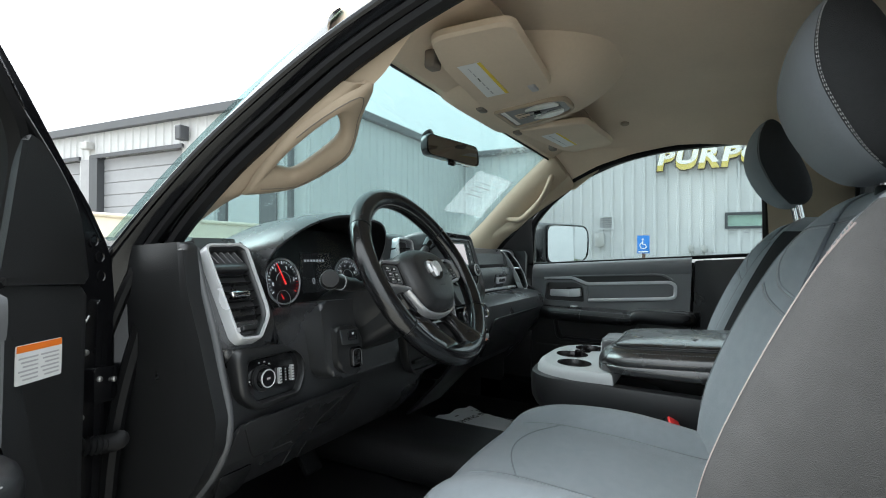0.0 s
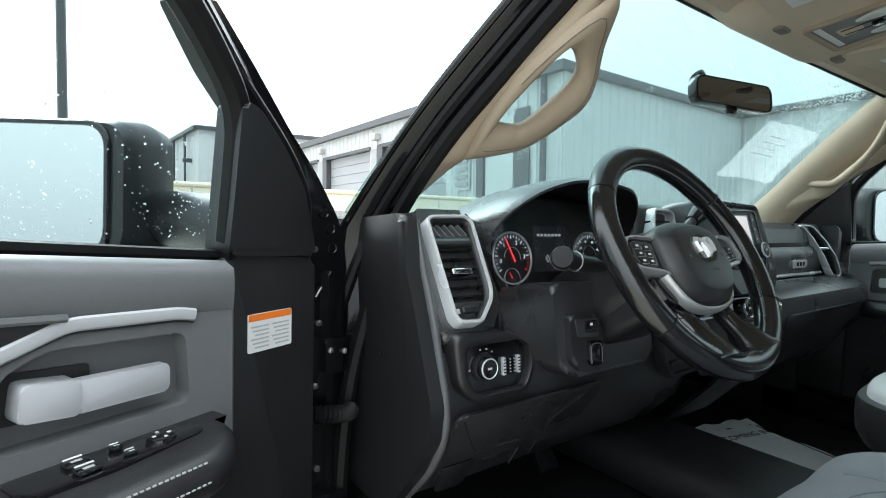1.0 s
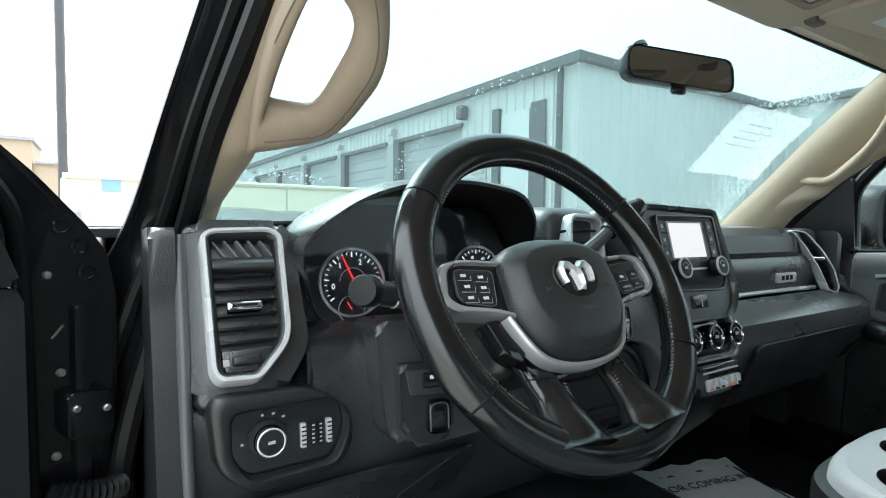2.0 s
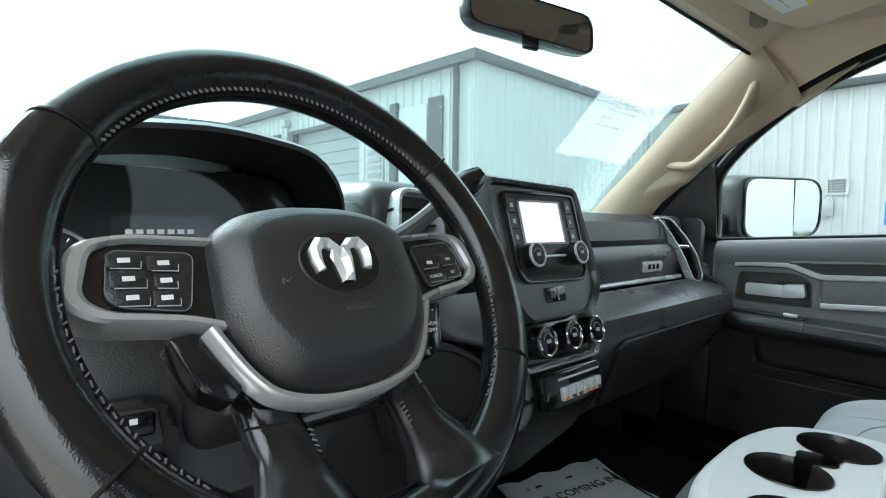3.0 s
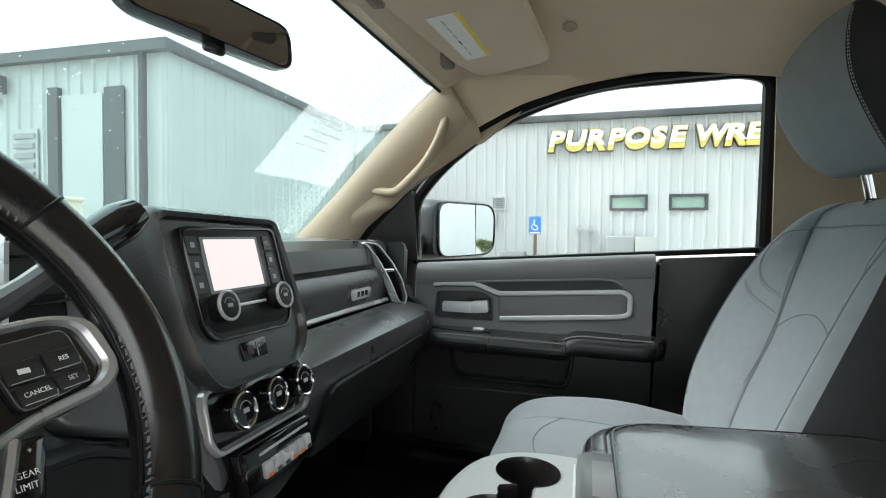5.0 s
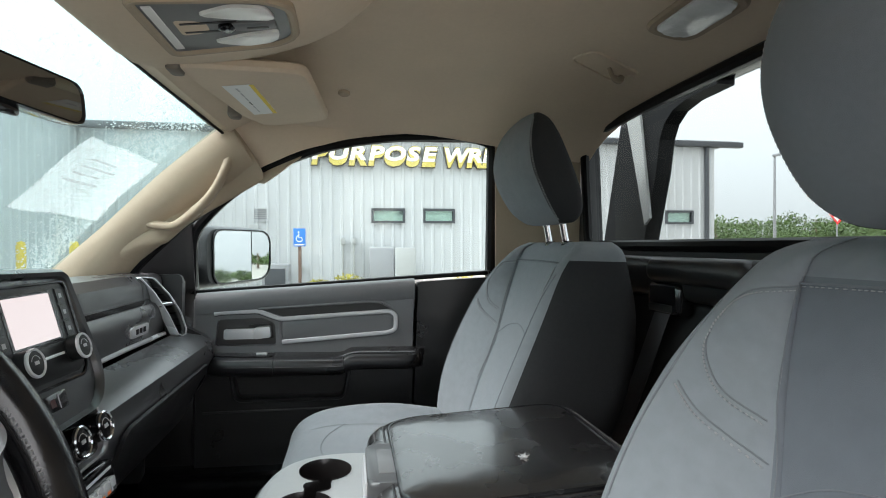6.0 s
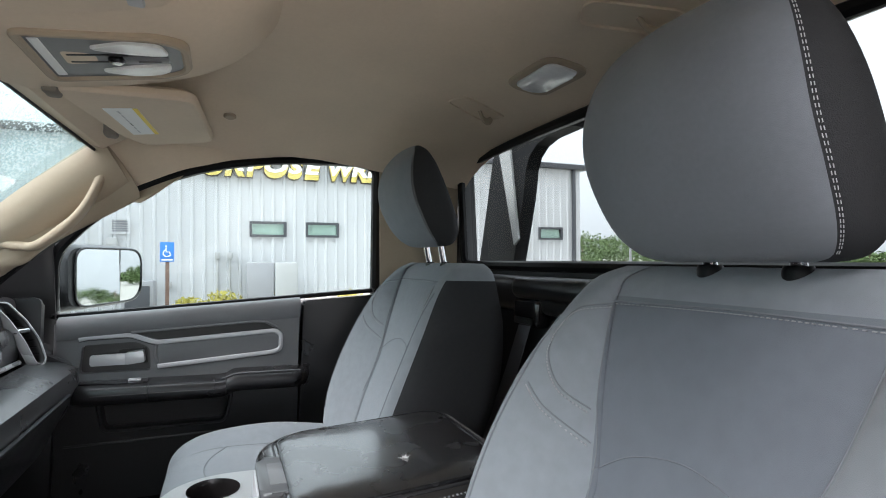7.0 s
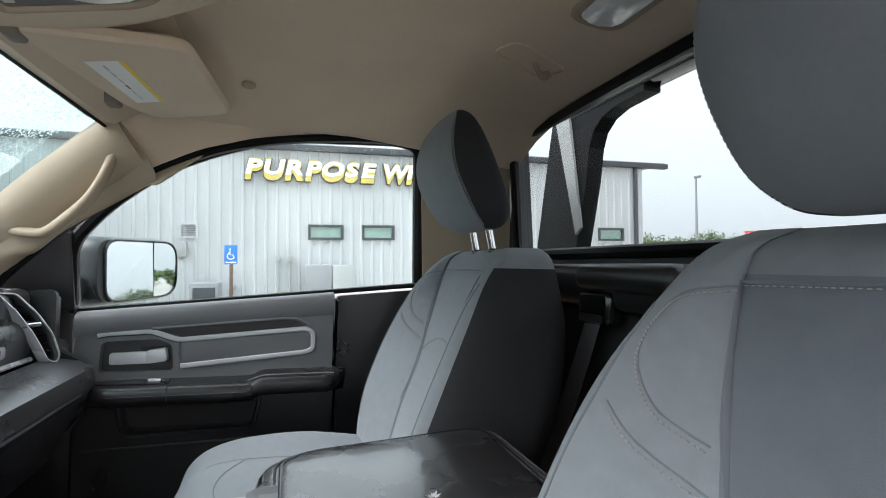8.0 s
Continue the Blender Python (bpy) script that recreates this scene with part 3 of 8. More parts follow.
part("grille", box_bm((13.98, 1.5, 0.1), (13.998, 2.04, 0.85), 0.004), EAVE, ac)
for x, y in ((11.5, 6.5), (11.5, 5.5), (13.5, 4.7)):
    bo = thing("bollard", (x, y, 0), "tall yellow painted steel bollard", "bollard", "bollards by the wall")
    part("post", lathe([(0.09, 0), (0.09, 1.5), (0.07, 1.57), (0.0, 1.6)], Matrix.Translation((x, y, 0)), 14), YELLOW_PAINT, bo)
bn = thing("waste_bin", (14.2, 4.2, 0), "green steel waste container beside the wall", "bin")
part("body", box_bm((13.6, 3.9, 0), (14.8, 4.45, 1.25), 0.04), GREEN_BIN, bn)
part("lid", box_bm((13.55, 3.85, 1.255), (14.85, 4.5, 1.34), 0.02), EAVE, bn)


def clump(bm, at, size, count, leaf, rng):
    """A loose crown of small leaf blades round a place."""
    for _ in range(count):
        d = Vector((rng.gauss(0, 1), rng.gauss(0, 1), rng.gauss(0, 0.8)))
        d = d.normalized() * (rng.random() ** 0.45)
        c = Vector(at) + Vector((d.x * size[0], d.y * size[1], d.z * size[2]))
        r = leaf * (0.6 + rng.random())
        a = Vector((rng.gauss(0, 1), rng.gauss(0, 1), rng.gauss(0, 1))).normalized()
        b = a.orthogonal().normalized()
        vs = [bm.verts.new(c + q) for q in (a * r, b * r * 0.5, -a * r, -b * r * 0.5)]
        bm.faces.new(vs)


rng = random.Random(4)
for y, s in ((-0.2, 0.5), (0.6, 0.4), (-3.4, 0.45)):
    sh = thing("shrub", (13.7, y, 0), "low yellow-green shrub by the wall", "shrub", "shrubs by the wall")
    b = bmesh.new()
    clump(b, (13.7, y, s * 0.75), (s * 0.8, s, s * 0.7), 500, 0.05, rng)
    part("foliage", b, LEAF_GOLD, sh, smooth=False)
    part("stem", tube([(13.7, y, 0), (13.7, y, s)], 0.02, 5), BARK, sh)

# trees and verge far behind the yard
for k in range(16):
    x, y = 60 + (k % 4) * 8 + rng.uniform(-3, 3), -47 - k * 3.1 - (k % 4) * 6 + rng.uniform(-1.5, 1.5)
    h = 4.2 + rng.uniform(0, 3.2)
    tr = thing("tree", (x, y, 0), "bushy green tree at the edge of the yard", "tree", "trees behind the yard")
    part("trunk", tube([(x, y, 0), (x + 0.1, y, h * 0.4), (x, y + 0.1, h * 0.8)], [0.16, 0.12, 0.04], 6), BARK, tr)
    b = bmesh.new()
    for q in range(9):
        c = (x + rng.uniform(-3.4, 3.4), y + rng.uniform(-2.4, 2.4), h * rng.uniform(0.22, 0.8))
        clump(b, c, (1.9, 1.8, h * 0.25), 190, 0.17, rng)
    part("crown", b, LEAF, tr, smooth=False)
for k in range(9):
    x, y = 4 + k * 5.5 + rng.uniform(-1.5, 1.5), -66 + rng.uniform(-4, 4)
    h = 1.5 + rng.uniform(0, 1.3)
    tr = thing("tree", (x, y, 0), "bushy green tree at the edge of the yard", "tree", "trees behind the yard")
    part("trunk", tube([(x, y, 0), (x + 0.1, y, h * 0.4), (x, y + 0.1, h * 0.8)], [0.16, 0.12, 0.04], 6), BARK, tr)
    b = bmesh.new()
    for q in range(8):
        clump(b, (x + rng.uniform(-2.8, 2.8), y + rng.uniform(-1.6, 1.6), h * rng.uniform(0.25, 0.8)), (1.5, 1.2, h * 0.25), 110, 0.2, rng)
    part("crown", b, LEAF, tr, smooth=False)
b = bmesh.new()
for k in range(3800):
    x = rng.uniform(22, 70)
    y = 0
    y = -22 - 0.72 * (x - 14) + rng.uniform(-3, 3)
    h = rng.uniform(0.15, 0.5)
    b.faces.new([b.verts.new(p) for p in ((x - 0.15, y, 0), (x + 0.15, y, 0), (x + rng.uniform(-0.2, 0.2), y + 0.05, h))])
tagged(part("verge_grass", b, GRASS, smooth=False), "dry green verge grass beyond the yard", "grass", kind="stuff")
lp = thing("street_lamp", (28, -26.7, 0), "slender galvanised street lamp pole", "street lamp")
part("pole", tube([(28, -26.7, 0), (28, -26.7, 7.0)], [0.11, 0.06], 8), POLE_STEEL, lp)
part("lamp_head", box_bm((27.6, -26.8, 6.95), (28.1, -26.6, 7.1), 0.03), POLE_STEEL, lp)
for (x, y, nm, mt) in ((24.0, -27.0, "yield", RED),):
    ys = thing("yield_sign", (x, y, 0), "red and white triangular yield sign on a post", "sign")
    part("post", tube([(x, y, 0), (x, y, 3.0)], 0.05, 6), POLE_STEEL, ys)
    m = aim((x - 0.06, y + 0.03, 2.82), (-0.6, 0.8, 0))
    part("sign_panel", prism([(-0.4, 0.33), (0.4, 0.33), (0, -0.35)], local(m), 0, 0.02), RED, ys, smooth=False)
    part("inner_panel", prism([(-0.22, 0.22), (0.22, 0.22), (0, -0.15)], local(m), 0.021, 0.03), SIGN_WHITE, ys, smooth=False)
pp = thing("utility_pole", (-1.18, 6.5, 0), "tall dark steel lamp pole at the yard's edge", "pole")
part("pole", tube([(-1.18, 6.5, 0), (-1.18, 6.5, 11)], 0.045, 8), EAVE, pp)
OUTSIDE = {o.name for o in scene.objects}


# ---- the pickup's cab: floor, body, pillars, glass, headliner ----
tagged(part("cab_floor", box_bm((-0.84, -0.90, 0.70), (0.84, 0.75, 0.78), 0.01), CARPET), "black vinyl cab floor", "floor", kind="structure")
HOOD_PAINT = mat("wet_black_hood_paint", (0.012, 0.012, 0.013), 0.16, vary=0.1, spec=0.4, grain=0.15, grain_scale=60)
body = thing("pickup_cab", (0, -0.3, 0.0), "black single-cab pickup body with tan pillar trim", "pickup truck")

# edge lines on the passenger side, from the bottom up; mirrored for the driver's side
SEAL = [(0.80, 0.335, 0.84), (0.785, 0.335, 1.10), (0.745, 0.33, 1.28), (0.717, 0.31, 1.39), (0.70, 0.21, 1.50), (0.682, 0.105, 1.585), (0.668, 0.0, 1.66), (0.662, -0.12, 1.718), (0.668, -0.25, 1.755), (0.68, -0.40, 1.778), (0.69, -0.57, 1.785), (0.702, -0.655, 1.765), (0.75, -0.70, 1.60), (0.79, -0.715, 1.42), (0.815, -0.715, 1.1), (0.815, -0.70, 0.84)]
OUTER = [(0.90, 0.405, 0.80), (0.885, 0.405, 1.10), (0.825, 0.39, 1.28), (0.774, 0.353, 1.394), (0.740, 0.240, 1.522), (0.7165, 0.124, 1.616), (0.702, 0.011, 1.687), (0.696, -0.12, 1.744), (0.704, -0.25, 1.781), (0.718, -0.40, 1.806), (0.735, -0.60, 1.812), (0.77, -0.73, 1.79), (0.82, -0.775, 1.60), (0.86, -0.79, 1.42), (0.90, -0.79, 1.1), (0.90, -0.775, 0.80)]
PILLAR_IN = [(0.700, 0.485, 1.392), (0.676, 0.36, 1.50), (0.646, 0.215, 1.64), (0.616, 0.062, 1.772)]
PILLAR_OUT = [(0.722, 0.32, 1.375), (0.702, 0.21, 1.505), (0.684, 0.105, 1.588), (0.668, 0.0, 1.66)]


def mirrored(points, s):
    return [Vector((p[0] * s, p[1], p[2])) for p in points]


for s in (1, -1):
    seal = curve_points(mirrored(SEAL, s), 5)
    rim = curve_points(mirrored(OUTER, s), 5)
    part("door_seal", tube([p + Vector((0.006 * s, 0.0, -0.002)) for p in seal], 0.0125, 8), RUBBER, body)
    part("inner_seal", tube([p.lerp(q, 0.42) + Vector((0.004 * s, 0, 0)) for p, q in zip(seal, rim)], 0.009, 8), RUBBER, body)
    # painted flange between the seal and the outer edge of the door opening
    rows = []
    for t, d in ((0.0, 0.0), (0.25, -0.006), (0.55, -0.004), (0.7, 0.008), (0.85, 0.010), (1.0, 0.002)):
        rows.append([p.lerp(q, t) + Vector((d * s, 0, 0)) for p, q in zip(seal, rim)])
    part("door_frame", sheet(rows, 0.006), PAINT, body)
    part("drip_edge", tube([p + Vector((0.003 * s, 0.003, 0.002)) for p in rim[12:]], 0.006, 8), PAINT, body)
    # tan pillar trim between windshield and door
    a = curve_points(mirrored(PILLAR_IN, s), 6)
    b = curve_points(mirrored(PILLAR_OUT, s), 6)
    rows = []
    for k in range(9):
        t = k / 8
        bulge = math.sin(math.pi * t) ** 0.7 * 0.032
        rows.append([p.lerp(q, t) + Vector((-0.9 * s, -0.15, -0.1)) * bulge for p, q in zip(a, b)])
    part("pillar_trim", sheet(rows, 0.004), TAN_TRIM, body)
    # painted outer skin of the pillar
    c = curve_points(mirrored(OUTER[3:7], s), 6)
    rows = [[p.lerp(q, k / 4) + Vector((0.05 * s, 0.8, 0.5)) * (0.003 + 0.012 * math.sin(math.pi * k / 4)) for p, q in zip(a, c)] for k in range(5)]
    part("pillar_skin", sheet(rows, 0.004), PAINT, body)
    # grab handle on the pillar
    if s < 0:
        go = [(0.676, 0.210, 1.478), (0.64, 0.185, 1.486), (0.600, 0.163, 1.500), (0.588, 0.11, 1.525), (0.588, 0.062, 1.553), (0.605, 0.028, 1.609), (0.650, -0.020, 1.645), (0.682, 0.10, 1.575), (0.676, 0.210, 1.478)]
        gi = [(0.667, 0.155, 1.526), (0.650, 0.149, 1.522), (0.630, 0.137, 1.522), (0.624, 0.095, 1.545), (0.622, 0.058, 1.571), (0.635, 0.045, 1.588), (0.66, 0.042, 1.595), (0.666, 0.10, 1.56), (0.667, 0.155, 1.526)]
    else:
        go = [(0.672, 0.264, 1.518), (0.660, 0.225, 1.510), (0.650, 0.176, 1.511), (0.634, 0.125, 1.549), (0.622, 0.086, 1.595), (0.620, 0.060, 1.650), (0.632, 0.056, 1.692), (0.650, 0.16, 1.627), (0.672, 0.264, 1.518)]
        gi = [(0.672, 0.245, 1.535), (0.660, 0.215, 1.530), (0.653, 0.184, 1.531), (0.640, 0.140, 1.566), (0.630, 0.107, 1.598), (0.627, 0.083, 1.640), (0.634, 0.079, 1.674), (0.652, 0.16, 1.607), (0.672, 0.245, 1.535)]
    go, gi = [curve_points(mirrored(g_, s), 5)[:-1] for g_ in (go, gi)]
    gn = (Vector(go[10]) - Vector(go[0])).cross(Vector(go[25]) - Vector(go[0])).normalized()
    loops = [[p.lerp(q, t) + gn * h for p, q in zip(go, gi)] for t, h in ((0, 0), (0.08, 0.009), (0.3, 0.014), (0.7, 0.014), (0.92, 0.009), (1, 0), (0.92, -0.009), (0.7, -0.014), (0.3, -0.014), (0.08, -0.009), (0, 0))]
    bm = bmesh.new()
    face_grid(bm, loops, closed=True)
    bmesh.ops.remove_doubles(bm, verts=bm.verts[:], dist=0.0002)
    gh = part("grab_handle", bm, TAN_TRIM, body, "tan grab handle on the pillar", auto=80)
    for g_ in (gn, -gn) if s < 0 else ():
        part("handle_seam", tube([p.lerp(q, 0.36) + g_ * 0.0138 for p, q in zip(go[2:36], gi[2:36])], 0.0010, 5), TAN_DARK, gh)
    a = curve_points(mirrored([(0.690, 0.44, 1.380), (0.660, 0.261, 1.464), (0.660, 0.205, 1.482), (0.667, 0.158, 1.526), (0.662, 0.042, 1.596), (0.648, -0.030, 1.640), (0.658, -0.10, 1.700), (0.664, -0.17, 1.738)], s), 5)
    b = curve_points(mirrored([(0.722, 0.33, 1.37), (0.708, 0.245, 1.46), (0.703, 0.222, 1.485), (0.694, 0.17, 1.535), (0.682, 0.09, 1.600), (0.674, 0.03, 1.645), (0.666, -0.06, 1.692), (0.666, -0.17, 1.738)], s), 5)
    c = curve_points(mirrored(PILLAR_IN, s), 10)
    c = [c[int(round(k * (len(c) - 1) / 25))] for k in range(26)]
    rows = []
    for k in range(11):
        t = k / 10
        row = []
        for p, q, r in zip(b, a, c):
            ctrl = q + (q - (p + r) / 2) * 0.6
            row.append(p * (1 - t) ** 2 + ctrl * 2 * t * (1 - t) + r * t * t)
        rows.append(row)
    part("pillar_face_trim", sheet(rows, 0.003), TAN_TRIM, body, auto=80)
    rows = [[p.lerp(q, t) for p, q in zip(a[24:], b[24:])] for t in (0, 0.5, 1.0)]
    part("pillar_edge_trim", sheet(rows, 0.004), TAN_TRIM, body, auto=60)
    # B pillar trim
    rows = [[(0.705 * s, -0.615, 1.785), (0.785 * s, -0.648, 1.42), (0.82 * s, -0.655, 0.8)], [(0.70 * s, -0.73, 1.80), (0.76 * s, -0.78, 1.45), (0.80 * s, -0.78, 0.8)], [(0.66 * s, -0.845, 1.80), (0.69 * s, -0.862, 1.47), (0.74 * s, -0.866, 0.8)]]
    part("rear_pillar_trim", sheet([[Vector(p) for p in r] for r in rows], 0.008), TAN_TRIM, body)
    part("kick_panel", box_bm((min(0.775 * s, 0.80 * s), 0.285 if s > 0 else 0.36, 0.77), (max(0.775 * s, 0.80 * s), 0.62, 1.28 if s > 0 else 1.20), 0.008), PLASTIC, body)
    part("sill", box_bm((min(0.775 * s, 0.845 * s), -0.78, 0.62), (max(0.775 * s, 0.845 * s), 0.40, 0.875), 0.02), PAINT, body)
    part("front_pillar", box_bm((min(0.805 * s, 0.885 * s), 0.41, 0.62), (max(0.805 * s, 0.885 * s), 0.50, 1.375), 0.02), PAINT, body)
    part("cab_side", box_bm((min(0.87 * s, 0.95 * s), -0.92, 0.62), (max(0.87 * s, 0.95 * s), -0.80, 1.45), 0.02), PAINT, body)
    part("fender", box_bm((min(0.80 * s, 0.97 * s), 0.51, 0.7), (max(0.80 * s, 0.97 * s), 1.8, 1.33), 0.05, 4), PAINT, body)
    for z in (0.98, 1.22):
        h = part("door_hinge", box_bm((min(0.86 * s, 0.905 * s), 0.335, z), (max(0.86 * s, 0.905 * s), 0.402, z + 0.055), 0.008), GLOSS, body)
        part("hinge_bolt", lathe([(0.009, 0), (0.009, 0.006), (0.006, 0.009), (0, 0.009)], aim((0.885 * s, 0.334, z + 0.027), (0, -1, 0)), 10), STEEL, h)

# rear wall with the window opening, and its trim
part("rear_wall", ring([(-0.86, 0.70), (0.86, 0.70), (0.80, 1.86), (-0.80, 1.86)], [(-0.622, 1.492), (0.622, 1.492), (0.666, 1.812), (-0.666, 1.812)], lambda a, b, d: V(a, -0.90 + d, b), 0, 0.04), PLASTIC, body, smooth=False)
part("rear_window_seal", tube(curve_points([V(p[0], -0.853, p[1]) for p in rounded([(-0.614, 1.500), (0.614, 1.500), (0.658, 1.792), (0.30, 1.806), (-0.30, 1.806), (-0.658, 1.792)], [0.03, 0.03, 0.045, 0.2, 0.2, 0.045])], 1), 0.012, 8, closed=True), RUBBER, body)
rg = part("rear_window", box_bm((-0.67, -0.892, 1.48), (0.67, -0.886, 1.815)), REAR_GLASS, body, "clear rear window glass", smooth=False)
rg.visible_shadow = False
part("rear_shelf", box_bm((-0.74, -0.856, 1.40), (0.74, -0.80, 1.478), 0.02, 3), PLASTIC, body)
part("rear_panel", box_bm((-0.74, -0.856, 0.79), (0.80, -0.83, 1.395), 0.01), CLOTH_DARK, body)

# windshield, cowl, hood
rows = []
for k in range(9):
    v = k / 8
    row = []
    for j in range(17):
        u = j / 8 - 1
        w = 0.745 * (1 - v) + 0.625 * v
        yy = (0.63 - 0.185 * u * u) * (1 - v) + (0.125 - 0.07 * u * u) * v
        zz = 1.395 * (1 - v) + (1.79 - 0.025 * u * u) * v + 0.02 * math.sin(math.pi * v)
        row.append((w * u, yy, zz))
    rows.append(row)
ws = part("windshield", sheet([[Vector(p) for p in r] for r in rows], 0.005), TEAL_GLASS, body, "green-tinted windshield speckled with rain")
ws.visible_shadow = False
hood_rows = [[V(x, y, 1.368 + 0.040 * (y - 0.74) - 0.05 * max(0, y - 1.4) ** 2 + 0.010 * (abs(x) > 0.3) - 0.05 * max(0, abs(x) - 0.88) / 0.1) for x in (-0.98, -0.95, -0.88, -0.7, -0.5, -0.33, -0.28, 0, 0.28, 0.33, 0.5, 0.7, 0.88, 0.95, 0.98)] for y in (0.735, 0.76, 0.9, 1.2, 1.5, 1.7, 1.85)]
part("hood", sheet(hood_rows, 0.02), HOOD_PAINT, body, "glossy hood mirroring the pale sky")
part("cowl", sheet([[V(x, 0.56 - 0.12 * x * x, 1.375), V(x, 0.66, 1.362), V(x, 0.733, 1.366)] for x in [k * 0.17 - 0.85 for k in range(11)]], 0.01), PLASTIC, body)
part("firewall", box_bm((-0.84, 0.60, 0.70), (0.84, 0.66, 1.32), 0.02), CARPET, body)
part("roof_skin", box_bm((-0.69, -0.92, 1.872), (0.69, 0.05, 1.90), 0.012), PAINT, body)

# headliner, down to the seals over the doors
TOPLINE = curve_points(SEAL[5:12], 8)


def seal_at(y):
    p = min(TOPLINE, key=lambda q: abs(q.y - y))
    return Vector((p.x - 0.004, y, p.z + 0.004))


rows = []
for k in range(19):
    v = k / 18
    y = 0.115 - v * 0.985
    row = []
    for j in range(25):
        u = j / 12 - 1
        x = u * (0.60 + 0.045 * min(1, v * 3.0) + 0.025 * v)
        z = 1.862 - 0.075 * u ** 6 - 0.012 * u * u - 0.09 * (1 - u ** 4) * max(0, 1 - v * 4.2) ** 1.6 - 0.050 * max(0, (v - 0.55) / 0.45) ** 1.15
        row.append(Vector((x, y, z)))
    edge = seal_at(min(y, 0.0))
    rows.append([Vector((-edge.x, min(y, 0.0) if y > 0 else y, edge.z))] + row + [Vector((edge.x, min(y, 0.0) if y > 0 else y, edge.z))])
tagged(part("headliner", sheet(rows, 0.006), TAN), "tan woven cab headliner", "ceiling", kind="structure")
# painted front of the roof, down to the head of the windshield
part("roof_front", sheet([[p + Vector((0, 0.004, 0.012)) for p in row[2:-2]] for row in rows[:5]], 0.004), PAINT, body)

# plain lower body that carries the cab: wheels, chassis and closed ends
chassis = body
for s in (-1, 1):
    part("frame_rail", box_bm((min(0.36 * s, 0.44 * s), -0.95, 0.50), (max(0.36 * s, 0.44 * s), 1.75, 0.62), 0.01), STEEL, chassis)
    part("cab_mount", box_bm((min(0.38 * s, 0.80 * s), -0.4, 0.60), (max(0.38 * s, 0.80 * s), -0.3, 0.70), 0.01), STEEL, chassis)
    wm = aim((0.80 * s, 1.18, 0.40), (s, 0, 0))
    fw = part("wheel", lathe([(0.22, -0.12), (0.39, -0.12), (0.41, -0.08), (0.41, 0.08), (0.39, 0.12), (0.22, 0.12)], wm, 32), RUBBER, chassis)
    part("rim", lathe([(0.22, -0.10), (0.22, 0.10), (0.12, 0.06), (0.0, 0.06)], wm, 24), STEEL, fw)
part("axle", tube([(-0.68, 1.18, 0.40), (0.68, 1.18, 0.40)], 0.06, 10), STEEL, chassis)
part("axle_post", box_bm((-0.44, 1.12, 0.42), (0.44, 1.24, 0.52), 0.01), STEEL, chassis)
part("front_panel", box_bm((-0.96, 1.80, 0.62), (0.96, 1.88, 1.32), 0.04, 4), PAINT, body)


# ---- doors: u runs back from the hinge, n inward, z up ----
WINDOW = [(0.137, 1.350), (0.140, 1.505), (0.21, 1.59), (0.33, 1.685), (0.45, 1.74), (0.60, 1.785), (0.90, 1.80), (0.955, 1.785), (0.976, 1.413)]


def belt(u):
    return 1.325 + 0.085 * u


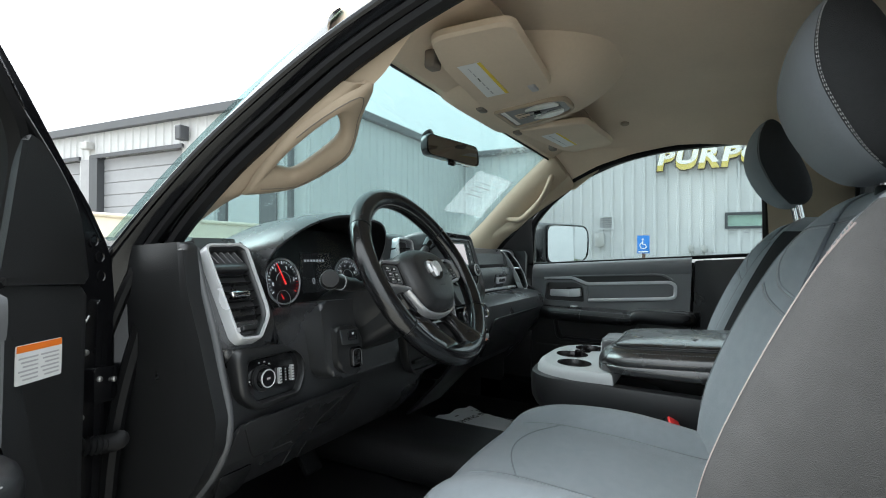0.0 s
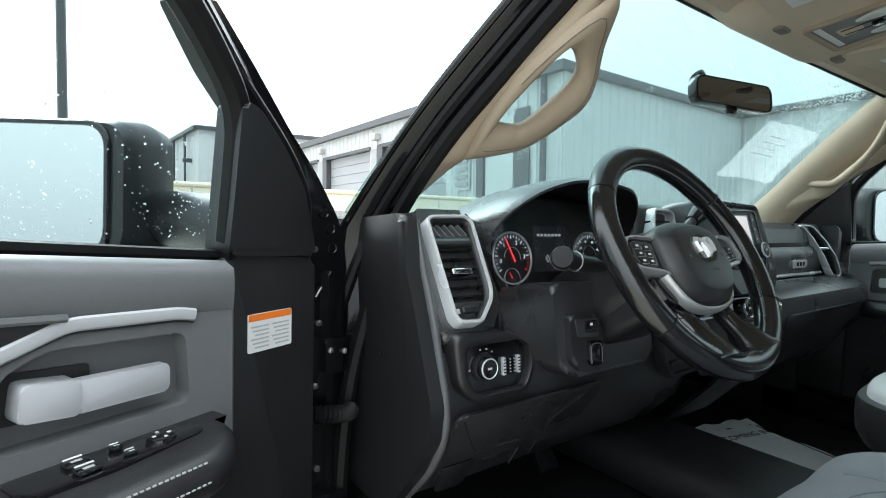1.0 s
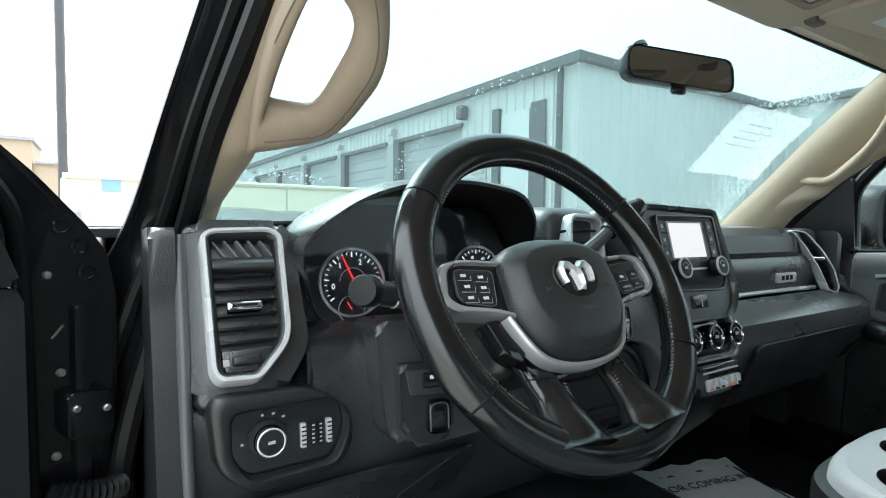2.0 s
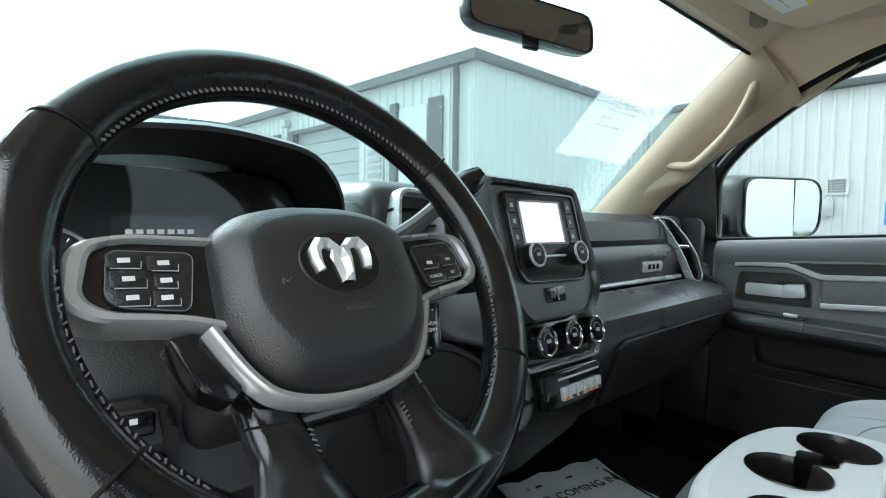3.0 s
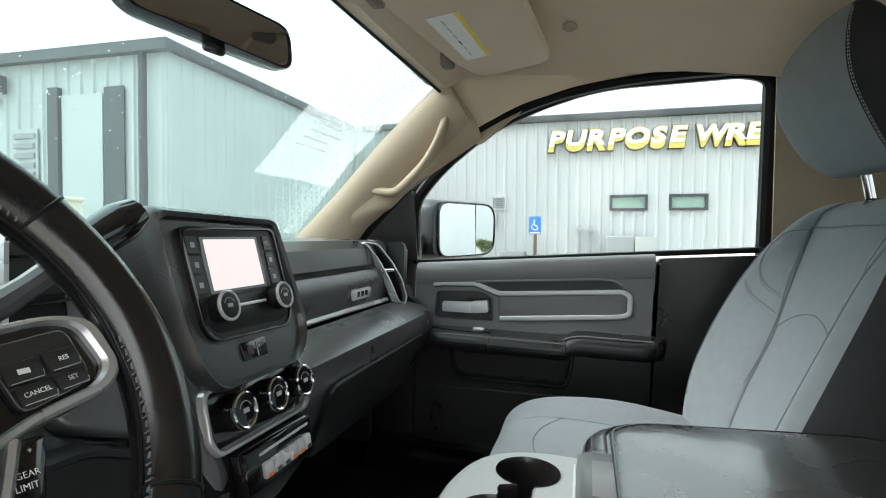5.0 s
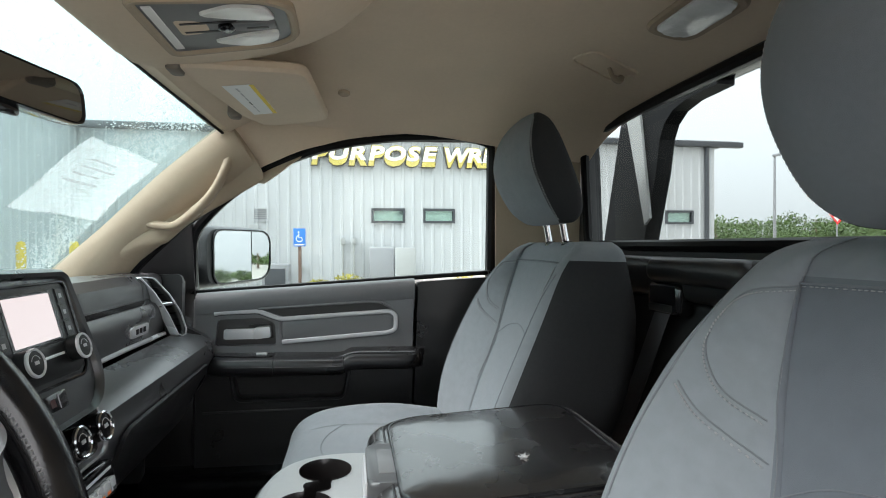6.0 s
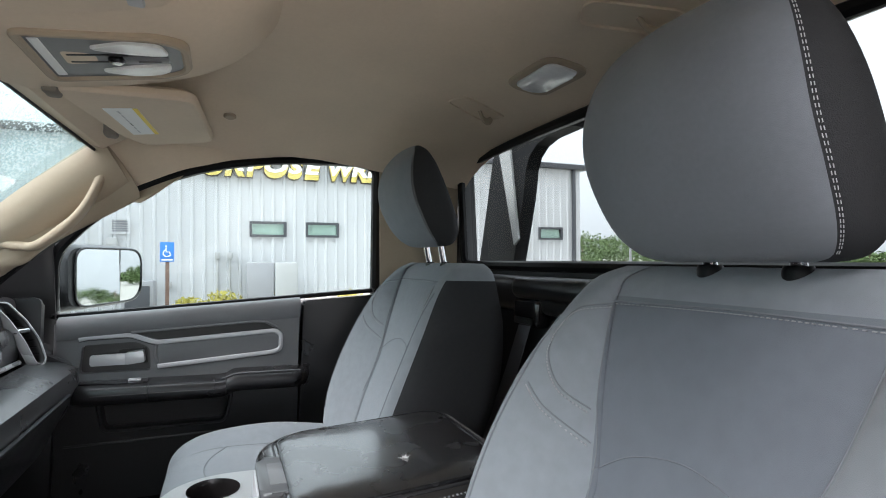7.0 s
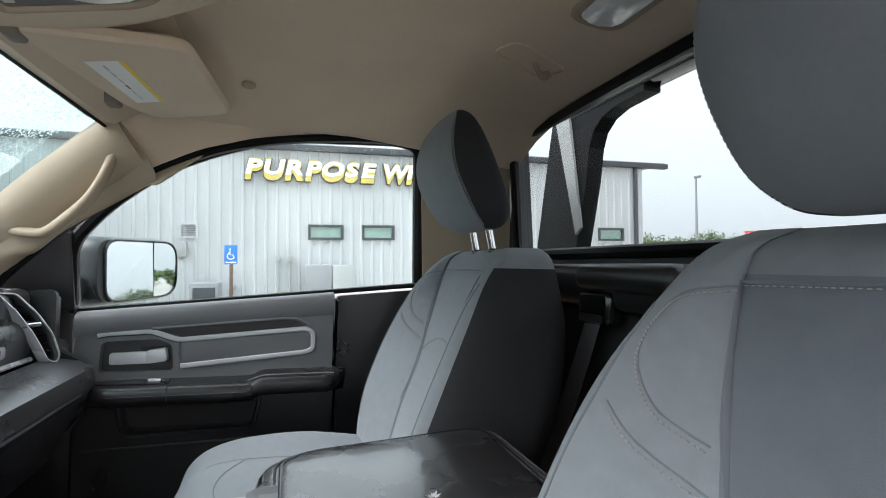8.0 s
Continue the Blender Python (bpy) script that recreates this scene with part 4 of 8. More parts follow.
def make_door(name, label, hinge, turn, s, turn_in):
    """A front door with its trim, armrest, window and mirror; turn opens it, s is +1 on the passenger side."""
    a = radians(turn)
    U = Vector((s * math.sin(a), -math.cos(a), 0))
    N = Vector((-s * math.cos(a), -math.sin(a), 0))
    H = Vector((*hinge, 0))

    def lean(z):
        return 0.16 * max(0.0, z - 1.35)

    def P(u, z, n):
        return H + U * u + N * (n + lean(z)) + Vector((0, 0, z))

    def flat(d0=0.0):
        return lambda p, q, d: P(p, q, d + d0)

    door = thing(name, tuple(H + U * 0.5 + Vector((0, 0, 0.85))), label, "vehicle door")
    shell = rounded([(0.005, 0.74), (1.075, 0.74), (1.085, 1.40), (1.02, belt(1.0) - 0.012), (0.005, belt(0) - 0.012)], 0.05)
    part("outer_skin", prism(shell, flat(), -0.06, 0.03, 0.006), PAINT, door)
    e = prism(rounded([(0.012, 0.86), (0.15, 0.86), (0.15, 1.345), (0.012, 1.335)], 0.012), flat(), 0.0315, 0.055, 0.006)
    part("edge_cover", e, PLASTIC, door)
    # trim panel with the handle bowl sunk into it; black panel behind and below
    gp = PANEL
    bowl = rounded([(0.207, 1.202), (0.366, 1.204), (0.362, 1.264), (0.330, 1.280), (0.212, 1.274)], 0.012)
    front = rounded([(0.158, 1.150), (0.742, 1.150), (0.742, belt(0.742) - 0.006), (0.158, belt(0.158) - 0.006)], 0.012)
    part("trim_panel", plate(front, [bowl], flat(), 0.0315, 0.078), gp, door, auto=50)
    # passenger's bowl floor is darker, its shade put into the colour
    part("bowl_floor", prism([(p[0], p[1]) for p in bowl], flat(), 0.034, 0.056), PANEL if s < 0 else DASH, door)
    pk = rounded([(0.253, 1.128), (0.267, 1.058), (0.548, 1.060), (0.562, 1.135)], 0.016)
    low = rounded([(0.160, 0.87), (0.745, 0.87), (0.745, 1.1495), (0.160, 1.1495)], 0.012)
    part("lower_trim", plate(low, [pk], flat(), 0.0315, 0.074), PLASTIC, door, auto=50)
    part("pocket_lip", ring(inset(pk, -0.010), inset(pk, 0.001), flat(), 0.060, 0.080, 0.004), PLASTIC, door)
    part("pocket_floor", prism(pk, flat(), 0.033, 0.040), INK, door)
    part("rear_trim_panel", prism(rounded([(0.75, 0.87), (1.05, 0.87), (1.055, belt(1.05) - 0.006), (0.75, belt(0.75) - 0.006)], 0.012), flat(), 0.0315, 0.066, 0.008), PLASTIC, door)
    # rounded upper rail below the glass
    rail = []
    for k in range(25):
        u = 0.157 + 0.586 * k / 24
        b = belt(u)
        e = min(1.0, (k + 0.3) / 2.0) ** 0.5
        rail.append([P(u, b - 0.050, 0.0785), P(u, b - 0.044, 0.078 + 0.004 * e), P(u, b - 0.030, 0.078 + 0.006 * e), P(u, b - 0.016, 0.078 + 0.006 * e), P(u, b - 0.005, 0.078 + 0.002 * e), P(u, b + 0.002, 0.064), P(u, b, 0.034)])
    part("upper_rail", sheet(rail, 0.004), gp, door, auto=60)
    # silver outline round handle bowl and insert
    line = [(0.205, 1.2905), (0.222, 1.2945), (0.316, 1.2990), (0.376, 1.277), (0.674, 1.3005), (0.692, 1.290), (0.692, 1.248), (0.672, 1.240), (0.382, 1.214)]
    part("silver_trim", tube(bent([P(u, z, 0.0825) for u, z in line], 0.010), 0.0062, 8, flat=0.45, up=N), BRIGHT_LINE, door, "satin silver trim line")
    part("trim_groove", tube(bent([P(u, z - 0.0068, 0.0800) for u, z in line[:4]], 0.010), 0.0018, 6), INK, door)
    part("panel_roll", tube([P(0.1620, z, 0.0640) for z in (1.152, 1.22, 1.29, belt(0.16) - 0.012)], 0.0130, 12), gp, door)
    part("front_line", tube(bent([P(u, z, 0.079) for u, z in [(0.376, 1.272), (0.373, 1.25), (0.382, 1.214)]], 0.008), 0.004, 8, flat=0.6, up=N), gp, door)
    ins = rounded([(0.380, 1.272), (0.670, 1.294), (0.686, 1.286), (0.686, 1.250), (0.670, 1.245), (0.386, 1.220)], 0.008)
    part("insert", prism(ins, flat(), 0.076, 0.0805, 0.002), GREY_INSERT, door, "grey cloth-effect insert")
    # raised black strip paints the recess's shade; the thin roll gives its highlight
    strip = rounded([(0.326, 1.303), (0.620, 1.3235), (0.648, 1.3215), (0.676, 1.307), (0.385, 1.284)], 0.004)
    part("recess_shade_strip", prism(strip, flat(), 0.076, 0.0835), INK, door)
    part("recess_highlight_edge", tube(bent([P(u, z, 0.0845) for u, z in [(0.318, 1.305), (0.622, 1.3275), (0.652, 1.3255), (0.682, 1.309)]], 0.008), 0.0035, 6), gp, door)
    h = rounded([(0.229, 1.2205), (0.312, 1.222), (0.312, 1.2505), (0.229, 1.2475)], 0.006, 4)
    hd = part("inside_handle", prism(h, flat(), 0.068, 0.0795, 0.0016, 2), HANDLE_SATIN, door, "satin silver pull handle")
    part("handle_mount", prism(rounded([(0.306, 1.2210), (0.352, 1.2265), (0.348, 1.2570), (0.306, 1.2515)], 0.006, 4), flat(), 0.0595, 0.0810, 0.0018, 2), HANDLE_SATIN, hd)
    part("mount_gap", prism(rounded([(0.290, 1.217), (0.357, 1.221), (0.353, 1.262), (0.290, 1.258)], 0.004), flat(), 0.0562, 0.059), INK, hd)

    # armrest: control panel in front, padded rest behind
    def arm_top(u):
        return 1.184 + 0.014 * max(0.0, min(1.0, (u - 0.545) / 0.025))

    def arm_part(nm, u0, u1, front_round, back_round):
        arm = []
        for k in range(15):
            v = k / 14
            u = u0 + (u1 - u0) * v
            top = arm_top(u)
            dep = 0.170
            if front_round:
                dep = 0.082 + 0.088 * min(1.0, math.sqrt(max(0.0, 1 - (1 - min(1.0, v * 2.6)) ** 2)))
            if back_round:
                dep = 0.082 + 0.088 * min(1.0, math.sqrt(max(0.0, 1 - max(0.0, (v - 0.72) / 0.28) ** 2)))
            arm.append([P(u, top - 0.056, 0.070), P(u, top - 0.050, dep * 0.8), P(u, top - 0.040, dep - 0.010), P(u, top - 0.028, dep), P(u, top - 0.016, dep + 0.001), P(u, top - 0.005, dep - 0.005), P(u, top, dep - 0.018), P(u, top + 0.001, 0.100), P(u, top + 0.001, 0.070)])
        bm = bmesh.new()
        made = face_grid(bm, arm)
        for row in (made[0], made[-1]):
            bm.faces.new(row)
        return part(nm, bm, SOFT, door, "black padded armrest section", auto=60)

    arm_part("armrest_front", 0.182, 0.3695, True, False)
    arm_part("armrest_middle", 0.3705, 0.5495, False, False)
    arm_part("armrest_pad", 0.5505, 0.775, False, True)
    part("pad_line", tube(bent([P(u, z, n) for u, z, n in [(0.54, 1.187, 0.15), (0.575, 1.2005, 0.158), (0.74, 1.2005, 0.158)]], 0.02), 0.0018, 6), gp, door)
    st = bmesh.new()
    for k in range(60):
        u = 0.252 + 0.288 * k / 59
        top = arm_top(u)
        for z, n in ((top - 0.0035, 0.1662), (top - 0.019, 0.1716)):
            add(st, box_bm((-0.0014, -0.0006, -0.0006), (0.0014, 0.0006, 0.0007), 0, 1, Matrix.Translation(P(u, z, n)) @ aim((0, 0, 0), N, (0, 0, 1))))
    tagged(part("stitching", st, THREAD if s < 0 else DARK_THREAD, door, smooth=False), kind="stuff")
    sw = part("switch_panel", prism(rounded([(0.212, 0.090), (0.365, 0.082), (0.365, 0.126), (0.30, 0.128), (0.216, 0.116)] if s < 0 else [(0.205, 0.098), (0.365, 0.092), (0.365, 0.142), (0.30, 0.142), (0.21, 0.128)], 0.010), lambda p, q, d: P(p, 1.1845 + d, q), 0.0, 0.0022, 0.001), GLOSS, door, "black window switch panel")
    if s < 0:
        for (u, q, w, v) in ((0.318, 0.094, 0.009, 0.007), (0.318, 0.113, 0.009, 0.007), (0.286, 0.092, 0.005, 0.004), (0.284, 0.112, 0.005, 0.004)):
            km_ = Matrix.Translation(P(u, 1.1865, q)) @ aim((0, 0, 0), (0, 0, 1), N)
            k = part("switch", box_bm((-w, -v, 0), (w, v, 0.004), 0.002, 2, km_), GLOSS, sw)
            part("switch_edge", box_bm((-w * 0.8, -v * 0.9, 0.0036), (w * 0.8, -v * 0.55, 0.0052), 0.0006, 1, km_), SILVER, k)
            part("switch_mark", box_bm((-w * 0.45, 0, 0.0038), (w * 0.45, v * 0.5, 0.0043), 0, 1, km_), LABEL_GREY, k, smooth=False)
        km_ = Matrix.Translation(P(0.252, 1.1865, 0.103)) @ aim((0, 0, 0), (0, 0, 1), N)
        k = part("mirror_control", lathe([(0.0125, 0.0), (0.0120, 0.003), (0.0095, 0.0042), (0.0, 0.0036)], km_, 24), GLOSS, sw, "round mirror control")
        for a_ in range(4):
            part("control_mark", box_bm((0.0055, -0.0012, 0.0040), (0.0085, 0.0012, 0.0047), 0, 1, km_ @ Matrix.Rotation(a_ * math.pi / 2, 4, "Z")), LABEL_WHITE, k, smooth=False)
    else:
        part("switch", box_bm((-0.014, -0.008, 0), (0.014, 0.008, 0.006), 0.002, 2, Matrix.Translation(P(0.335, 1.1865, 0.115)) @ aim((0, 0, 0), (0, 0, 1), N)), SILVER, sw)
    part("lower_line", tube([P(0.18, 1.022, 0.0745), P(0.72, 1.032, 0.0745)], 0.003, 6), PLASTIC, door)
    # window frame, glass, sail cover
    path = [P(u, z, 0.045) for u, z in rounded(WINDOW, [0.01, 0.04, 0.1, 0.1, 0.1, 0.1, 0.05, 0.03, 0.01], 6)]
    part("window_frame", tube(path, 0.0155, 8), RUBBER, door)
    outer = [P(u, z, 0.02) + (Vector((0, 0, 1)) * 0.015 + U * (-0.018 if u < 0.5 else 0.006)) for u, z in rounded(WINDOW, [0.01, 0.04, 0.1, 0.1, 0.1, 0.1, 0.05, 0.03, 0.01], 6)]
    part("frame_skin", tube(outer[6:], 0.018, 10, flat=0.8), PAINT, door)
    part("frame_skin", tube([P(u, z, n) for u, z, n in ([(0.012, 1.34, 0.0), (0.030, 1.40, 0.0), (0.080, 1.475, 0.01), (0.140, 1.545, 0.018), (0.20, 1.605, 0.020)] if s < 0 else [(0.012, 1.34, 0.0), (0.026, 1.40, 0.0), (0.090, 1.50, 0.01), (0.152, 1.58, 0.02), (0.20, 1.63, 0.022)])], 0.020, 10, flat=0.9), PAINT, door)
    gl = part("window_glass", prism([(p[0], p[1]) for p in rounded(WINDOW, [0.0, 0.04, 0.1, 0.1, 0.1, 0.1, 0.05, 0.03, 0.0], 4)], flat(), 0.030, 0.035), SIDE_GLASS, door, "clear side window glass beaded with rain", smooth=False)
    gl.visible_shadow = False
    sail = rounded([(0.014, 1.338), (0.150, 1.345), (0.150, 1.40), (0.152, 1.512), (0.128, 1.506), (0.088, 1.470), (0.050, 1.425), (0.030, 1.380)] if s < 0 else [(-0.012, 1.338), (0.150, 1.345), (0.148, 1.40), (0.145, 1.535), (0.108, 1.525), (0.010, 1.420), (-0.012, 1.385)], 0.010)
    part("sail_cover", prism(sail, flat(), 0.02, 0.062, 0.008), PLASTIC, door)
    part("rear_post", prism(rounded([(0.968, 1.38), (1.002, 1.38), (0.982, 1.80), (0.945, 1.80)], 0.01), flat(), 0.010, 0.048, 0.006), RUBBER, door)
    if s > 0:
        part("front_seal", prism([(-0.002, 0.80), (0.03, 0.80), (0.03, 1.325), (-0.002, 1.325)], flat(), 0.032, 0.046), RUBBER, door)
    part("belt_seal", tube([P(u, belt(u) + 0.006, 0.036) for u in (0.11, 0.4, 0.7, 0.97)], 0.007, 6), RUBBER, door)
    # mirror outside
    mc = P(MIRROR_AT[0], MIRROR_AT[2] + (0.018 if s > 0 else 0.0), MIRROR_AT[1])
    back = (U * math.cos(radians(turn_in)) + N * math.sin(radians(turn_in))).normalized()
    mm = aim(mc, back + Vector((0, 0, 0.05 if s > 0 else 0.04)))
    mo = rounded([(-0.137, -0.094), (0.137, -0.094), (0.137, 0.094), (-0.137, 0.094)] if s < 0 else [(-0.137, -0.094), (0.132, -0.080), (0.135, 0.092), (-0.137, 0.090)], [0.04, 0.04, 0.035, 0.035] if s < 0 else [0.045, 0.062, 0.055, 0.045], 6)
    head = bmesh.new()
    face_grid(head, [[mm @ Vector((p[0] * k, p[1] * k, d)) for p in mo] for k, d in ((1.0, 0.0), (1.07, -0.012), (1.15, -0.06), (1.12, -0.11), (0.92, -0.155), (0.5, -0.18))], closed=True, cap=True)
    mh = part("mirror_housing", head, PLASTIC, door)
    gx = 0.010 * s
    part("mirror_rim", ring([(p[0] * 0.95 + gx, p[1] * 1.02) for p in mo], [(p[0] * 0.89 + gx, p[1] * 0.95) for p in mo], local(mm), -0.004, 0.006, 0.002), GLOSS, mh)
    face = [(p[0] * 0.89 + gx, p[1] * 0.95) for p in mo]
    cut = 0.045 * s
    inner = [p for p in face if (p[0] - cut) * s < 0]
    outer = [p for p in face if (p[0] - cut) * s > 0]
    top, low = max(p[1] for p in face), min(p[1] for p in face)
    inner = sorted([p for p in inner if p[1] < 0], key=lambda p: (-p[0] * s, p[1])) + sorted([p for p in inner if p[1] > 0], key=lambda p: (p[0] * s, p[1]))
    outer = sorted([p for p in outer if p[1] < 0], key=lambda p: (p[0] * s, p[1])) + sorted([p for p in outer if p[1] > 0], key=lambda p: (-p[0] * s, p[1]))
    part("mirror_glass", prism([(cut - 0.0015 * s, top), (cut - 0.0015 * s, low)] + inner, local(mm @ Matrix.Rotation(radians(-0.85), 4, "X")), 0.001, 0.003), MIRROR, mh, "mirror reflecting the pale sky", smooth=False)
    part("wide_angle_glass", prism([(cut + 0.0015 * s, top), (cut + 0.0015 * s, low)] + outer, local(mm @ Matrix.Rotation(radians(0.6), 4, "X")), 0.0005, 0.003), MIRROR, mh, "narrow wide-angle mirror strip", smooth=False)
    part("mirror_arm", tube(curve_points([P(0.055, 1.372, 0.0), P(0.050, 1.374, -0.10), P(0.040, 1.378, -0.20), P(0.045, 1.382, -0.27)], 4), 0.046, 14, flat=0.9), PLASTIC, door)
    return door, P, U, N


BRIGHT_LINE = mat("bright_satin_trim", (0.50, 0.505, 0.525), 0.36, metal=0.15, vary=0.02)
HANDLE_SATIN = mat("satin_handle_paint", (0.56, 0.565, 0.585), 0.34, metal=0.2, vary=0.02)
GREY_INSERT = mat("grey_door_insert", (0.135, 0.138, 0.143), 0.6, vary=0.08, grain=0.2, grain_scale=500)
MIRROR_AT = (0.19, -0.335, 1.418)
door_p, PP, UP, NP = make_door("passenger_door", "closed black and charcoal pickup door with silver trim", (0.88, 0.33), 0, 1, 36)
door_d, PD, UD, ND = make_door("driver_door", "wide open pickup door with grey trim and black armrest", (-0.88, 0.33), 66, -1, 32)
# warning label on the driver's door edge
lb = part("warning_label", prism(rounded([(0.053, 1.2275), (0.120, 1.2275), (0.120, 1.2735), (0.053, 1.2735)], 0.003), lambda p, q, d: PD(p, q, d), 0.0552, 0.0562), LABEL_WHITE, door_d, "white warning label with an orange heading")
part("heading_band", prism([(0.054, 1.265), (0.119, 1.265), (0.119, 1.273), (0.054, 1.273)], lambda p, q, d: PD(p, q, d), 0.0563, 0.0567), ORANGE, lb, smooth=False)
for k in range(6):
    for c in (0, 1):
        part("print_line", prism([(0.058 + c * 0.031, 1.2570 - k * 0.005), (0.085 + c * 0.031 - (k % 3) * 0.003, 1.2570 - k * 0.005), (0.085 + c * 0.031 - (k % 3) * 0.003, 1.2590 - k * 0.005), (0.058 + c * 0.031, 1.2590 - k * 0.005)], lambda p, q, d: PD(p, q, d), 0.0563, 0.0566), LABEL_GREY, lb, smooth=False)

# hinge side of the open door: black painted shell with bolts, a stay and a wiring boot
def on_door(p, q, d):
    return PD(p, q, d)


shell = [(0.012, 0.76), (-0.084, 0.76), (-0.086, 1.315), (-0.077, 1.362), (-0.055, 1.394), (-0.005, 1.448), (0.053, 1.500), (0.115, 1.561), (0.175, 1.616), (0.20, 1.612), (0.150, 1.548), (0.100, 1.500), (0.060, 1.460), (0.030, 1.415), (0.012, 1.350)]
part("hinge_shell", prism(rounded(shell, 0.010, 3), on_door, -0.03, 0.024, 0.006, 3), PAINT, door_d)
part("shell_ridge", tube(curve_points([PD(u, z, 0.030) for u, z in [(0.188, 1.586), (0.116, 1.524), (0.070, 1.483), (0.038, 1.448), (0.015, 1.410), (0.006, 1.358), (0.004, 1.280), (0.002, 1.10), (0.002, 0.86)]], 5), 0.0075, 10), RUBBER, door_d, "black rubber seal along the door edge")
part("shell_rib", prism(rounded([(-0.052, 0.80), (-0.038, 0.80), (-0.040, 1.31), (-0.054, 1.31)], 0.005), on_door, 0.025, 0.032, 0.003), PAINT, door_d)
BOLT = mat("zinc_bolt_head", (0.34, 0.335, 0.325), 0.35, metal=0.8, vary=0.25)
for u, z in ((-0.018, 1.343), (-0.028, 1.236), (-0.022, 1.145), (-0.028, 1.02), (-0.028, 0.96)):
    part("hinge_bolt", lathe([(0.0046, 0.0), (0.0046, 0.003), (0.0032, 0.005), (0.0, 0.005)], aim(PD(u, z, 0.0242), ND), 8), BOLT, door_d)
for u, z in ((-0.030, 1.395), (-0.048, 1.372), (-0.056, 1.343)):
    part("body_plug", lathe([(0.0095, 0.0), (0.0095, 0.0015), (0.007, 0.0022), (0.006, 0.0006), (0.0, 0.0006)], aim(PD(u, z, 0.0242), ND), 18), PAINT, door_d)
for z in (0.93, 1.163):
    leaf = part("hinge_leaf", prism(rounded([(-0.028, z), (-0.074, z - 0.006), (-0.074, z + 0.046), (-0.028, z + 0.052)], 0.006), on_door, 0.025, 0.040, 0.003, 2), PAINT, door_d)
    for u, dz in ((-0.036, 0.034), (-0.066, 0.027)):
        part("hinge_bolt", lathe([(0.0042, 0.0), (0.0042, 0.003), (0.003, 0.0045), (0.0, 0.0045)], aim(PD(u, z + dz, 0.040), ND), 8), BOLT, leaf)
boot = [PD(-0.012 - 0.066 * t, 1.108 - 0.012 * t, 0.030 + 0.05 * t * (1.3 - t)) for t in [k / 24 for k in range(25)]]
part("wiring_boot", tube(boot, [0.010 + 0.004 * (k % 2) for k in range(25)], 12), RUBBER, door_d, "ribbed rubber wiring boot")
part("paint_scratch", tube([PD(-0.020, 1.275, 0.0268), PD(-0.031, 1.288, 0.0268)], 0.0014, 5), BOLT, door_d)


# ---- dashboard ----
dash = thing("dashboard", (0, 0.35, 0.95), "black grained pickup dashboard with silver vents and knobs", "dashboard")
TOP = [(0.60, 1.385), (0.45, 1.398), (0.32, 1.405), (0.262, 1.402), (0.243, 1.385), (0.238, 1.345)]
MIDF = [(0.238, 1.339), (0.226, 1.334), (0.219, 1.322), (0.2165, 1.305), (0.2165, 1.285), (0.2195, 1.262)]
LOW = [(0.200, 1.252), (0.14, 1.243), (0.115, 1.228), (0.110, 1.195), (0.128, 1.14), (0.165, 1.08), (0.24, 1.00), (0.42, 0.98)]


def run(profile, x0, x1, n, f=lambda x, y, z: (x, y, z)):
    return [[Vector(f(x0 + (x1 - x0) * k / n, y, z)) for y, z in profile] for k in range(n + 1)]


def crown(x, y, z):
    """The dash falls away and back a little toward the doors and the glass."""
    e = max(0, abs(x) - 0.5) / 0.25
    return (x, y + (-0.12 * (abs(x) / 0.75) ** 2 if y > 0.4 else -0.0), z - 0.012 * e * e)


part("upper_pad", sheet(run(TOP, -0.27, 0.755, 26, crown), 0.004), DASH_BRIGHT, dash, "soft grained upper dash pad")
part("upper_pad", sheet(run([(0.60, 1.385), (0.45, 1.394), (0.32, 1.396), (0.285, 1.390), (0.270, 1.37)], -0.755, -0.62, 5, crown), 0.004), DASH, dash)
part("upper_pad", sheet(run(TOP[:3], -0.619, -0.271, 10, crown), 0.004), DASH, dash)
part("fascia", sheet(run(MIDF, -0.27, 0.75, 16), 0.004), DASH_BRIGHT, dash)
part("passenger_ledge", sheet(run(LOW, 0.13, 0.75, 14), 0.004), DASH_BRIGHT, dash)
part("glovebox_door", prism(rounded([(0.2, 1.19), (0.66, 1.19), (0.64, 1.06), (0.22, 1.06)], 0.02), lambda a, b, d: V(a, 0.108 + (1.19 - b) * 0.42 - d, b), 0, 0.008, 0.003), PLASTIC, dash)
LOWD = [(0.240, 1.285), (0.212, 1.275), (0.190, 1.262), (0.178, 1.24), (0.170, 1.19), (0.165, 1.145), (0.168, 1.11), (0.200, 1.03), (0.26, 0.97), (0.42, 0.96)]
LOWL = [(0.220, 1.236), (0.202, 1.232), (0.186, 1.224), (0.176, 1.208)] + LOWD[4:]
part("driver_lower_panel", sheet(run(LOWD, -0.612, -0.10, 12), 0.004), DASH, dash)
part("driver_lower_panel", sheet(run(LOWL, -0.752, -0.612, 4), 0.004), DASH, dash)
part("panel_step", prism([(0.19, 1.262), (0.212, 1.275), (0.24, 1.287), (0.24, 1.225), (0.178, 1.2)], lambda a, b, d: V(-0.616 + d, a, b), 0, 0.006, 0.002), DASH, dash)
part("knee_panel", prism(rounded([(-0.715, 1.125), (-0.40, 1.125), (-0.42, 1.0), (-0.70, 0.99)], 0.02), lambda a, b, d: V(a, 0.158 + (1.125 - b) * 0.55 - d, b), 0, 0.007, 0.003), DASH, dash)
def knee(a, b, d):
    return V(a, 0.151 + (1.125 - b) * 0.55 - d, b)


